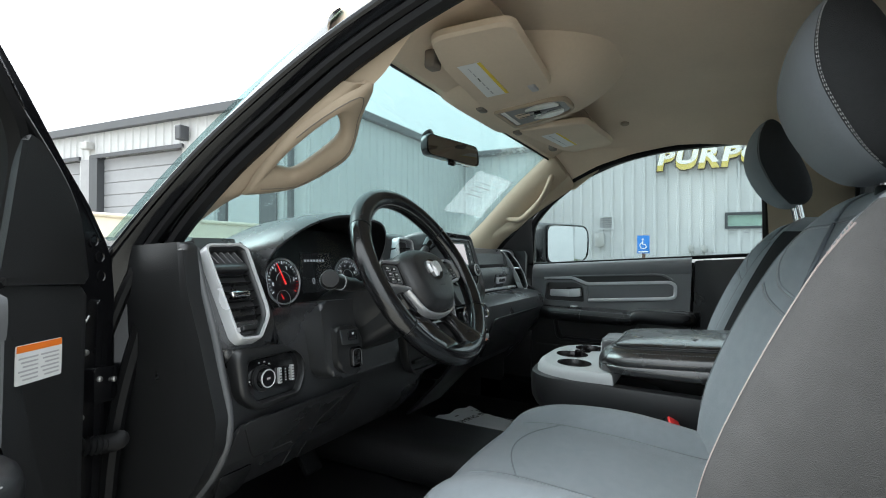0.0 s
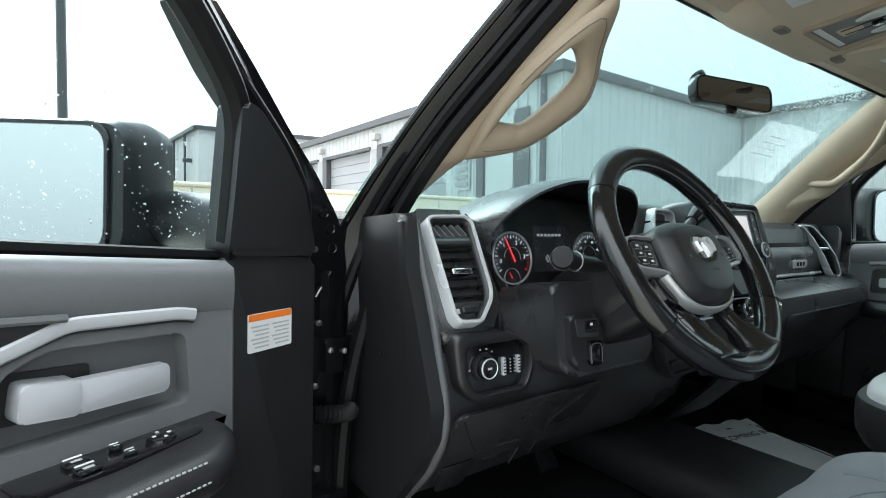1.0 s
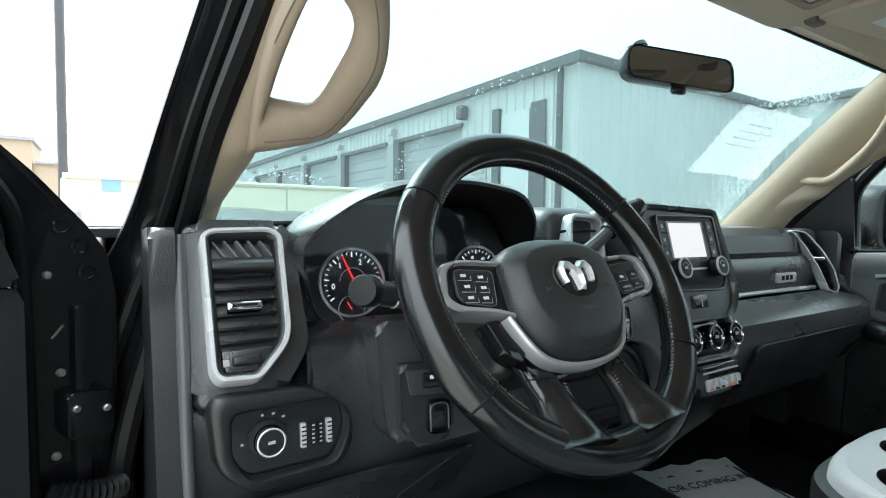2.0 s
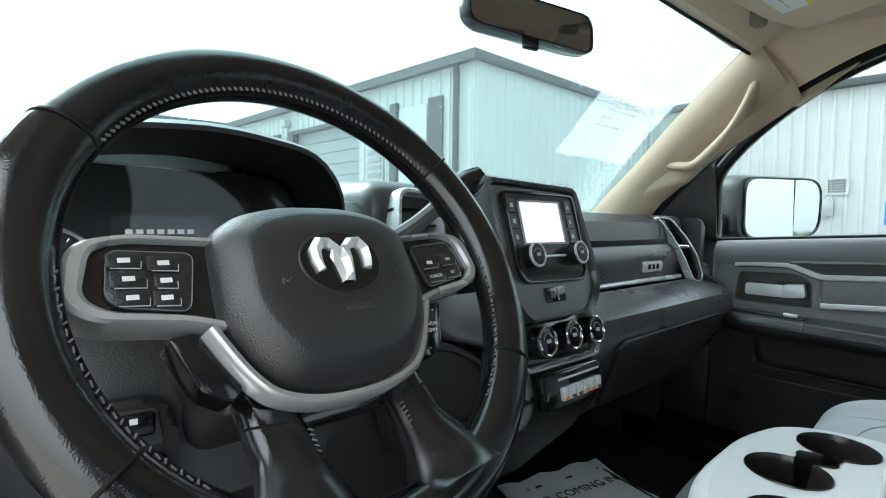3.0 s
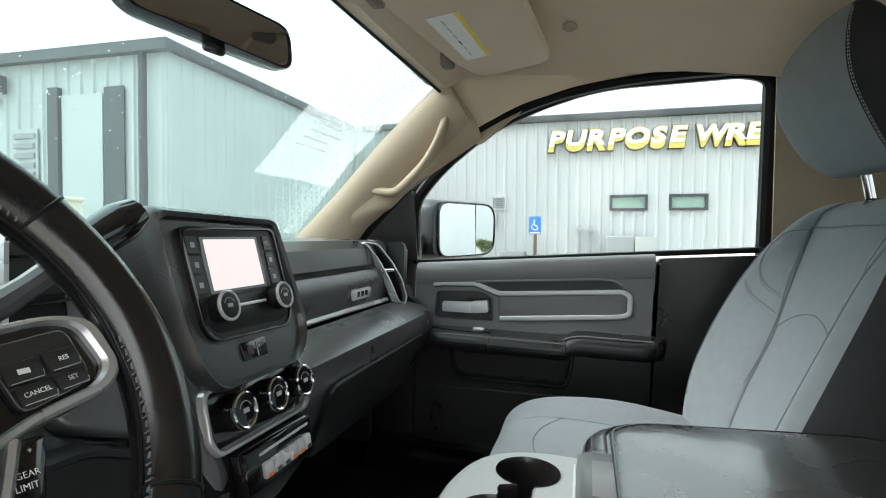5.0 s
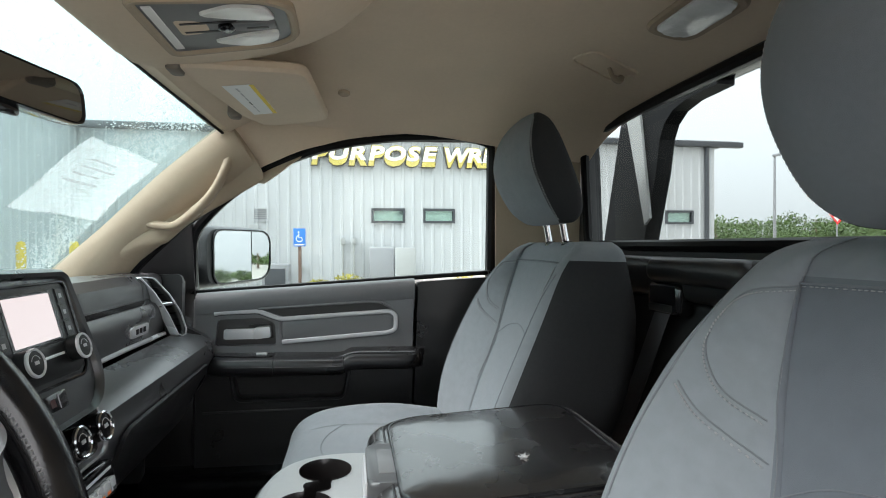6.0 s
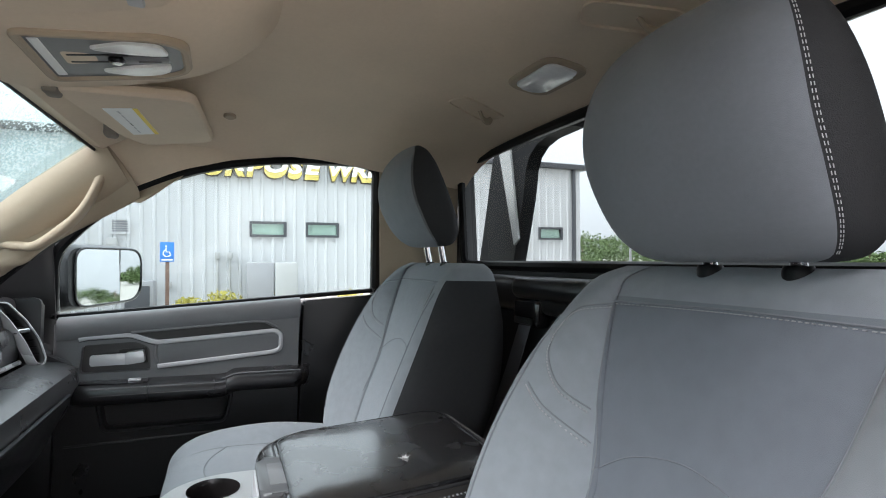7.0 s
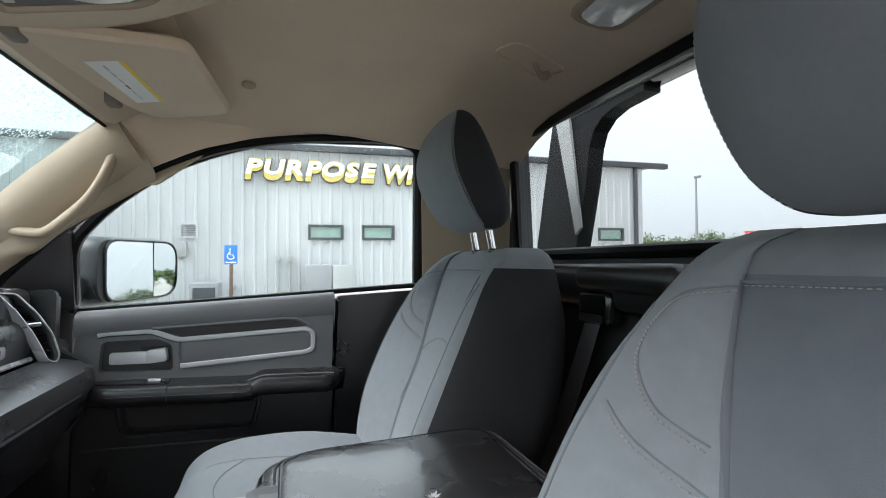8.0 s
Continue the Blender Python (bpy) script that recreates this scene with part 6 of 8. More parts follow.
part("stack_flank", bm, FLANK, dash, "satin dark metal flank of the stack", auto=50)
# open cubby in the lower panel beside it; a shallow black plate paints its shade
cu = rounded([(-0.262, 1.232), (-0.170, 1.230), (-0.112, 1.204), (-0.088, 1.168), (-0.090, 1.126), (-0.115, 1.112), (-0.220, 1.112), (-0.236, 1.14)], 0.016, 5)
cf = part("cubby_frame", ring(inset(cu, -0.010), cu, lambda a, b, d: V(a, 0.150 - d, b), -0.01, 0.012, 0.004), PLASTIC, dash, "rounded frame of an open cubby")
part("cubby_shade_plate", prism(cu, lambda a, b, d: V(a, 0.150 - d, b), -0.006, 0.0062), INK, cf)
part("cubby_shelf", box_bm((-0.225, 0.132, 1.128), (-0.100, 0.1435, 1.136), 0.002), PLASTIC, cf)
SW = aim((0.020, 0.086, 1.160), (0, -1, 0.2))
sb = part("switch_bank", box_bm((-0.054, -0.024, -0.02), (0.082, 0.024, 0.004), 0.004, 2, SW), GLOSS, dash, "black switch bank with lit rocker switches")
part("silver_line", box_bm((-0.03, 0.013, 0.004), (0.072, 0.016, 0.0055), 0, 1, SW), SILVER, sb, smooth=False)
for k in range(6):
    rk = part("rocker_switch", box_bm((-0.028 + k * 0.0165, -0.014, 0.003), (-0.0135 + k * 0.0165, 0.004, 0.010), 0.002, 2, SW), SILVER, sb)
    part("rocker_mark", box_bm((-0.025 + k * 0.0165, -0.0125, 0.010), (-0.0165 + k * 0.0165, -0.0085, 0.0106), 0, 1, SW), ORANGE if k in (0, 3, 4) else GLOSS, rk, smooth=False)
# vents beside the stack
for s, x in ((-1, -0.155), (1, 0.185)):
    m = aim((x, 0.215, 1.365), (0, -1, 0.2))
    o = rounded([(-0.045, -0.05), (0.045, -0.05), (0.045, 0.055), (-0.03, 0.06)] if s < 0 else [(-0.045, -0.05), (0.03, -0.05), (0.04, 0.05), (-0.045, 0.055)], 0.018, 4)
    v = part("centre_vent", ring(o, inset(o, 0.008), local(m), -0.03, 0.01, 0.004), SILVER, dash, "silver-rimmed centre vent")
    part("duct", prism(inset(o, 0.007), local(m), -0.03, -0.018), INK, v)
    for k in range(4):
        part("louvre", box_bm((-0.036, -0.034 + k * 0.021, -0.016), (0.036, -0.030 + k * 0.021, 0.002), 0.001, 1, m), GLOSS, v)
    part("vent_shroud", box_bm((x - 0.06, 0.232, 1.31), (x + 0.06, 0.36, 1.432), 0.025, 3), DASH, dash)

# steering column with stalks
WC = Vector((-0.408, 0.016, 1.351))
WN = Vector((0, -math.cos(radians(32)), math.sin(radians(32))))
WM = aim(WC, WN)
col = thing("steering_column", (-0.408, 0.16, 1.25), "black steering column shroud with indicator stalk and shifter", "steering column")
part("shroud", lathe([(0.045, -0.02), (0.062, -0.05), (0.068, -0.10), (0.075, -0.20), (0.08, -0.28)], WM, 24), PLASTIC, col)
part("lower_shroud", box_bm((-0.06, -0.075, -0.24), (0.06, -0.02, -0.06), 0.02, 3, WM), PLASTIC, col)
lever = curve_points([(-0.46, 0.10, 1.325), (-0.53, 0.098, 1.331), (-0.582, 0.094, 1.341)], 5)
part("indicator_stalk", tube(lever, [0.008] * 4 + [0.013] * 7, 12), PLASTIC, col)
part("stalk_knob", lathe([(0.0135, -0.024), (0.0155, -0.018), (0.0160, 0.004), (0.0140, 0.008), (0.0, 0.009)], aim((-0.592, 0.090, 1.343), (-0.72, -0.66, 0.18)), 22), KNOB, col)
part("stalk_band", lathe([(0.0163, -0.012), (0.0166, -0.010), (0.0163, -0.008)], aim((-0.592, 0.090, 1.343), (-0.72, -0.66, 0.18)), 22, cap=False), LABEL_GREY, col)
part("stalk_ring", lathe([(0.0135, 0), (0.0145, 0.002), (0.0135, 0.004)], aim((-0.556, 0.097, 1.336), (-1, -0.05, 0.18)), 18, cap=False), SILVER, col)
part("shift_lever", tube(curve_points([(-0.34, 0.115, 1.335), (-0.25, 0.125, 1.37), (-0.19, 0.125, 1.408)], 4), [0.010] * 5 + [0.009] * 4, 10), EDGE_GREY, col)
part("shift_knob", tube([(-0.205, 0.125, 1.398), (-0.185, 0.125, 1.411), (-0.158, 0.123, 1.428), (-0.142, 0.122, 1.438)], [0.012, 0.0165, 0.018, 0.013], 12), GLOSS, col)
BC = aim((-0.528, 0.112, 1.228), (-0.10, -1, 0.12))
bco = rounded([(-0.012, 0.028), (0.040, 0.026), (0.054, 0.010), (0.052, -0.052), (0.040, -0.063), (0.006, -0.058), (-0.010, -0.042)], 0.010, 4)
key = part("brake_controller", prism(bco, local(BC), -0.10, 0.0, 0.006, 3), PLASTIC, dash, "black trailer brake controller block")
part("controller_face", prism(rounded([(-0.005, 0.021), (0.040, 0.019), (0.044, -0.008), (0.000, -0.006)], 0.004, 3), local(BC), -0.004, 0.002, 0.001), DASH, key)
part("controller_key", box_bm((0.014, 0.000, 0.0), (0.038, 0.017, 0.005), 0.003, 2, BC), GLOSS, key)
part("controller_slide", box_bm((0.018, -0.050, -0.002), (0.046, -0.013, 0.006), 0.008, 3, BC), GLOSS, key)
part("slide_edge", tube(bent([BC @ V(a, b, 0.0065) for a, b in [(0.021, -0.046), (0.021, -0.017), (0.043, -0.017), (0.043, -0.046)]], 0.008), 0.0010, 6), EDGE_GREY, key)
part("controller_mark", box_bm((0.022, 0.010, 0.005), (0.027, 0.014, 0.0056), 0, 1, BC), WHITE, key, smooth=False)
part("column_surround", prism(rounded([(-0.034, 0.074), (0.18, 0.074), (0.18, -0.060), (0.000, -0.068), (-0.020, -0.052)], 0.016, 4), local(BC), -0.09, -0.014, 0.008, 3), DASH, dash, "black panel round the steering column")

# ---- steering wheel ----
wheel = thing("steering_wheel", tuple(WC - WN * 0.03), "worn black leather steering wheel with silver spokes", "steering wheel")


def W(a, b, d):
    return WM @ Vector((a, b, d))


RIM_R, RIM_T = 0.1675, 0.0192
WORN = mat("smooth_worn_leather", (0.0075, 0.0075, 0.0082), 0.22, vary=0.4, vary_scale=26, grain=0.05, grain_scale=900, grain_kind="leather", spec=0.7, wear=0.12)


def rim_arc(a0, a1, m, label, n=40):
    """A stretch of the leather rim between two angles, a little oval in section."""
    pts = [W(RIM_R * math.cos(a), RIM_R * math.sin(a), 0) for a in [radians(a0 + (a1 - a0) * k / n) for k in range(n + 1)]]
    part("rim", tube(pts, RIM_T, 18, flat=0.92, up=WN), m, wheel, label)


rim_arc(34, 146, LEATHER, "grained black leather upper rim")
rim_arc(146, 215, WORN, "smooth worn black leather rim", 26)
rim_arc(215, 328, WORN, "smooth worn black leather rim")
rim_arc(328, 394, WORN, "smooth worn black leather rim", 26)
for a in (34, 146, 215, 328):
    a = radians(a)
    c = W(RIM_R * math.cos(a), RIM_R * math.sin(a), 0)
    t = (WM.to_3x3() @ Vector((-math.sin(a), math.cos(a), 0))).normalized()
    part("rim_seam", lathe([(RIM_T * 0.97, -0.0012), (RIM_T * 1.015, -0.0006), (RIM_T * 1.015, 0.0006), (RIM_T * 0.97, 0.0012)], aim(c, t), 20, cap=False), RUBBER, wheel)
st = bmesh.new()
for a0, a1, cnt, rr, ln in ((36, 144, 64, RIM_R - RIM_T * 0.93, 0.0013), (-48, 2, 30, RIM_R - RIM_T * 0.9, 0.0018), (178, 228, 30, RIM_R - RIM_T * 0.9, 0.0018)):
    for k in range(cnt):
        a = radians(a0 + k * (a1 - a0) / (cnt - 1))
        q = W(rr * math.cos(a), rr * math.sin(a), 0.0075)
        add(st, box_bm((-ln, -0.00045, -0.0008), (ln, 0.00045, 0.0009), 0, 1, Matrix.Translation(q) @ WM.to_3x3().to_4x4() @ Matrix.Rotation(a + 0.5 + 0.9 * (k % 2) * (ln > 0.0015), 4, "Z")))
tagged(part("stitching", st, DARK_THREAD, wheel, smooth=False), kind="stuff")
part("inner_seam", tube([W((RIM_R - RIM_T * 0.99) * math.cos(a), (RIM_R - RIM_T * 0.99) * math.sin(a), 0.003) for a in [2 * math.pi * k / 90 for k in range(90)]], 0.0012, 6, closed=True), RUBBER, wheel)

# airbag cover: broad grained shoulders round a smoother raised middle
half_pad = [(0.026, 0.0500), (0.058, 0.0420), (0.0755, 0.0270), (0.0765, -0.004), (0.0775, -0.0290), (0.0620, -0.0580), (0.0470, -0.0735), (0.0190, -0.0815)]
pad = rounded([(-x, y) for x, y in reversed(half_pad)] + [(x, y) for x, y in half_pad], 0.015, 5)
PAD_ROWS = ((0.99, -0.042), (1.0, -0.014), (0.995, -0.004), (0.975, 0.003), (0.94, 0.008), (0.87, 0.0135), (0.80, 0.0180), (0.765, 0.0200), (0.74, 0.0208), (0.60, 0.0222), (0.30, 0.0235), (0.02, 0.024))
bm = bmesh.new()
face_grid(bm, [[W(p[0] * k, (p[1] + 0.016) * k - 0.016, d) for p in pad] for k, d in PAD_ROWS], closed=True, cap=True)
pd = part("airbag_cover", bm, COVER, wheel, "black grained airbag cover")
seat_o = [(0.0305 * math.cos(a), -0.003 + (0.0215 if math.sin(a) > 0 else 0.0235) * math.sin(a)) for a in [2 * math.pi * k / 40 for k in range(40)]]
es = part("emblem_seat", ring(seat_o, [(p[0] * 0.94, -0.003 + (p[1] + 0.003) * 0.94) for p in seat_o], W, 0.018, 0.0246, 0.0006), COVER, pd)
part("emblem_floor", prism([(p[0] * 0.945, -0.003 + (p[1] + 0.003) * 0.945) for p in seat_o], W, 0.018, 0.0243), GLOSS, es)


def ridge(points, widths, d0, high):
    """A bar with a raised ridge along its middle, cut in flat facets."""
    pts = [Vector((*p, 0)) for p in points]
    rows = []
    for i, p in enumerate(pts):
        t = (pts[min(i + 1, len(pts) - 1)] - pts[max(i - 1, 0)]).normalized()
        n = Vector((-t.y, t.x, 0)) * widths[i]
        l, r = p + n, p - n
        rows.append([W(l.x, l.y, d0), W(l.x, l.y, d0 + high * 0.45), W(p.x + n.x * 0.25, p.y + n.y * 0.25, d0 + high), W(r.x, r.y, d0 + high * 0.45), W(r.x, r.y, d0)])
    b = bmesh.new()
    face_grid(b, rows, closed=True, cap=True)
    return b


em = bmesh.new()
for q in (-1, 1):
    horn = [(0.0035 * q, 0.0045), (0.0085 * q, 0.0088), (0.0145 * q, 0.0092), (0.0186 * q, 0.0040), (0.0188 * q, -0.0035), (0.0172 * q, -0.0105)]
    add(em, ridge(horn, [0.0030 * q, 0.0038 * q, 0.0042 * q, 0.0040 * q, 0.0034 * q, 0.0026 * q], 0.0240, 0.0058))
    # brow facets that fall from the horn's root to the nose
    b = bmesh.new()
    rows = [[W(q * x, y, d) for x, y, d in row] for row in (
        ((0.0, 0.0050, 0.0290), (0.0, -0.0050, 0.0335), (0.0, -0.0150, 0.0325), (0.0, -0.0192, 0.0280)),
        ((0.0062, 0.0055, 0.0275), (0.0045, -0.0045, 0.0300), (0.0032, -0.0140, 0.0300), (0.0038, -0.0190, 0.0270)),
        ((0.0088, -0.0010, 0.0240), (0.0066, -0.0060, 0.0240), (0.0050, -0.0145, 0.0240), (0.0046, -0.0192, 0.0240)))]
    face_grid(b, rows)
    add(em, b)
part("emblem", em, EMBLEM, pd, "bright satin emblem of plain faceted shapes", smooth=False)
words("cover_lettering", "AIRBAG", 0.0062, WM @ Matrix.Translation((0.0035, -0.0362, 0.0228)), EDGE_GREY, pd, 0.0009)
for q in (-1, 1):
    part("horn_mark", tube([W(q * 0.0375, -0.0125, 0.0228), W(q * 0.0405, -0.0150, 0.0227), W(q * 0.0430, -0.0125, 0.0226), W(q * 0.0430, -0.0165, 0.0226)], 0.0006, 5), DASH, pd)

for q in (-1, 1):
    # switch pods in satin bezels: thin above, broad at the rim, open toward the cover
    bo = rounded([(q * 0.070, 0.0265), (q * 0.118, 0.0300), (q * 0.1450, 0.0250), (q * 0.1500, -0.0090), (q * 0.1370, -0.0205), (q * 0.092, -0.0265), (q * 0.0725, -0.0330)], [0.001, 0.01, 0.016, 0.014, 0.010, 0.01, 0.001], 5)
    bi = rounded([(q * 0.071, 0.0225), (q * 0.118, 0.0258), (q * 0.1335, 0.0215), (q * 0.1400, -0.0060), (q * 0.1290, -0.0150), (q * 0.092, -0.0208), (q * 0.0735, -0.0265)], [0.001, 0.008, 0.010, 0.009, 0.008, 0.008, 0.001], 5)
    part("spoke_bezel", ring(bo, bi, W, -0.024, 0.0030, 0.0022), SPOKE_SATIN, wheel, "satin graphite spoke bezel")
    pod = part("switch_pod", prism(bi, W, -0.022, -0.0025), GLOSS, wheel)
    face_o = rounded([(q * 0.0825, 0.0170), (q * 0.126, 0.0205), (q * 0.1295, -0.0060), (q * 0.1240, -0.0130), (q * 0.0895, -0.0192)], 0.006, 4)
    part("switch_face", prism(face_o, W, -0.004, 0.0002, 0.0008), COVER, pod)
    part("face_edge", tube([W(p[0], p[1], 0.0002) for p in face_o], 0.0004, 5, closed=True), DARK_THREAD, pod)
    if q > 0:
        keys = ((0.0960, 0.0012, 0.0098, 0.0058, ""), (0.1175, 0.0032, 0.0092, 0.0058, "RES"), (0.0985, -0.0112, 0.0098, 0.0052, "CANCEL"), (0.1182, -0.0086, 0.0088, 0.0050, "SET"))
    else:
        keys = ((-0.1190, 0.0130, 0.0085, 0.0045, ""), (-0.1000, 0.0105, 0.0080, 0.0045, ""), (-0.1180, 0.0020, 0.0090, 0.0052, ""), (-0.1000, -0.0002, 0.0060, 0.0045, ""), (-0.1175, -0.0090, 0.0085, 0.0045, ""), (-0.1010, -0.0105, 0.0070, 0.0045, ""))
    for cx_, cy_, w_, h_, txt in keys:
        kb = part("wheel_button", box_bm((cx_ - w_, cy_ - h_, 0.0), (cx_ + w_, cy_ + h_, 0.0024), 0.0012, 2, WM @ Matrix.Translation((cx_, cy_, 0)) @ Matrix.Rotation(q * 0.07, 4, "Z") @ Matrix.Translation((-cx_, -cy_, 0))), PLASTIC, pod)
        part("button_edge", tube([W(cx_ - w_ * 0.8, cy_ - h_ * 0.95, 0.0021), W(cx_ + w_ * 0.9, cy_ - h_ * 0.95 + q * 0.001, 0.0021), W(cx_ + w_ * 0.98, cy_ - h_ * 0.2, 0.0021)], 0.00035, 5), LABEL_GREY, kb)
        if txt:
            words("button_print", txt, 0.0037, WM @ Matrix.Translation((cx_, cy_ + 0.0002, 0.0026)) @ Matrix.Rotation(0.07, 4, "Z"), LABEL_WHITE, kb, 0.0001)
        else:
            part("button_mark", box_bm((cx_ - 0.0030, cy_ - 0.0014, 0.0022), (cx_ + 0.0030, cy_ + 0.0014, 0.0027), 0, 1, WM), LABEL_WHITE, kb, smooth=False)
    # lower spokes, flaring into the rim
    path = curve_points([W(q * a, b, d) for a, b, d in ((0.050, -0.070, -0.030), (0.0500, -0.090, -0.022), (0.0495, -0.110, -0.014), (0.0510, -0.132, -0.006), (0.0530, -0.158, 0.0))], 5)
    wide = [0.0185 + 0.00012 * k for k in range(8)] + [0.0195 + 0.00016 * k * k for k in range(len(path) - 8)]
    part("lower_spoke", tube(path, wide, 20, flat=0.66, up=WN), WORN, wheel, "worn black leather lower spoke")
    part("spoke_seam", tube([W(q * a, b, d) for a, b, d in ((0.0315, -0.0930, -0.0180), (0.0400, -0.0915, -0.0100), (0.050, -0.0905, -0.0085), (0.060, -0.0890, -0.0100), (0.0685, -0.0870, -0.0190))], 0.0009, 6), RUBBER, wheel)
    sst = bmesh.new()
    for k in range(13):
        t_ = k / 12
        qx, qy, qd = (0.0345 - 0.003 * t_ * t_, -0.098 - 0.040 * t_, -0.0075 + 0.0095 * t_)
        add(sst, box_bm((-0.0015, -0.0004, -0.0010), (0.0015, 0.0004, 0.0010), 0, 1, Matrix.Translation(W(q * qx, qy, qd)) @ WM.to_3x3().to_4x4() @ Matrix.Rotation(0.5 * q, 4, "Z")))
    tagged(part("spoke_stitching", sst, DARK_THREAD, wheel, smooth=False), kind="stuff")
part("spoke_web", prism(rounded([(-0.066, -0.060), (0.066, -0.060), (0.050, -0.094), (-0.050, -0.094)], 0.010, 4), W, -0.045, -0.020, 0.006, 2), GLOSS, wheel)
# satin band that runs under the cover from bezel to bezel
under = [(-0.0785, -0.0290), (-0.0630, -0.0585), (-0.0475, -0.0742), (-0.0190, -0.0822), (0.0190, -0.0822), (0.0475, -0.0742), (0.0630, -0.0585), (0.0785, -0.0290)]
line = curve_points([(x, y, 0) for x, y in under], 5)
rows = [[], [], [], [], []]
for i, p in enumerate(line):
    t = (line[min(i + 1, len(line) - 1)] - line[max(i - 1, 0)]).normalized()
    n = Vector((t.y, -t.x, 0))
    for row, (k, d) in zip(rows, ((-0.0030, -0.006), (0.0, 0.0022), (0.0030, 0.0030), (0.0060, 0.0005), (0.0072, -0.012))):
        row.append(W(p.x + n.x * k, p.y + n.y * k, d))
bm = bmesh.new()
face_grid(bm, rows)
part("chin_trim", bm, SPOKE_SATIN, wheel, "satin graphite trim under the airbag cover", auto=50)
for q in (-1, 1):
    gs = part("gear_limit_switch" if q > 0 else "voice_switch", prism(rounded([(q * 0.0850, -0.0290), (q * 0.1020, -0.0300), (q * 0.0890, -0.0630), (q * 0.0740, -0.0730), (q * 0.0660, -0.0640), (q * 0.0790, -0.0470)], 0.004, 3), W, -0.030, -0.0080, 0.0015, 2), GLOSS, wheel)
    if q > 0:
        for t_, x_, y_ in (("+", 0.0910, -0.0360), ("GEAR", 0.0862, -0.0465), ("LIMIT", 0.0840, -0.0520), ("-", 0.0765, -0.0650)):
            words("switch_print", t_, 0.0046, WM @ Matrix.Translation((x_, y_, -0.0076)) @ Matrix.Rotation(-0.1, 4, "Z"), LABEL_WHITE, gs, 0.0001)


# ---- seats ----
from mathutils.bvhtree import BVHTree


def seat_back_rows(n=15):
    """Sections of the backrest from its foot to its top: (y of the front, z, half width, bolster, thickness)."""
    keys = [(-0.50, 1.06, 0.230, 0.045, 0.15), (-0.525, 1.15, 0.247, 0.058, 0.175), (-0.56, 1.25, 0.256, 0.060, 0.170), (-0.60, 1.36, 0.245, 0.050, 0.145), (-0.63, 1.44, 0.215, 0.032, 0.115), (-0.652, 1.485, 0.195, 0.012, 0.088), (-0.675, 1.503, 0.165, 0.004, 0.055)]
    out = []
    for i in range(len(keys) - 1):
        for k in range(6):
            t = k / 6
            p = [np.array(keys[min(max(i + d, 0), len(keys) - 1)]) for d in (-1, 0, 1, 2)]
            out.append(0.5 * (2 * p[1] + (p[2] - p[0]) * t + (2 * p[0] - 5 * p[1] + 4 * p[2] - p[3]) * t * t + (3 * p[1] - p[0] - 3 * p[2] + p[3]) * t ** 3))
    out.append(np.array(keys[-1]))
    return out


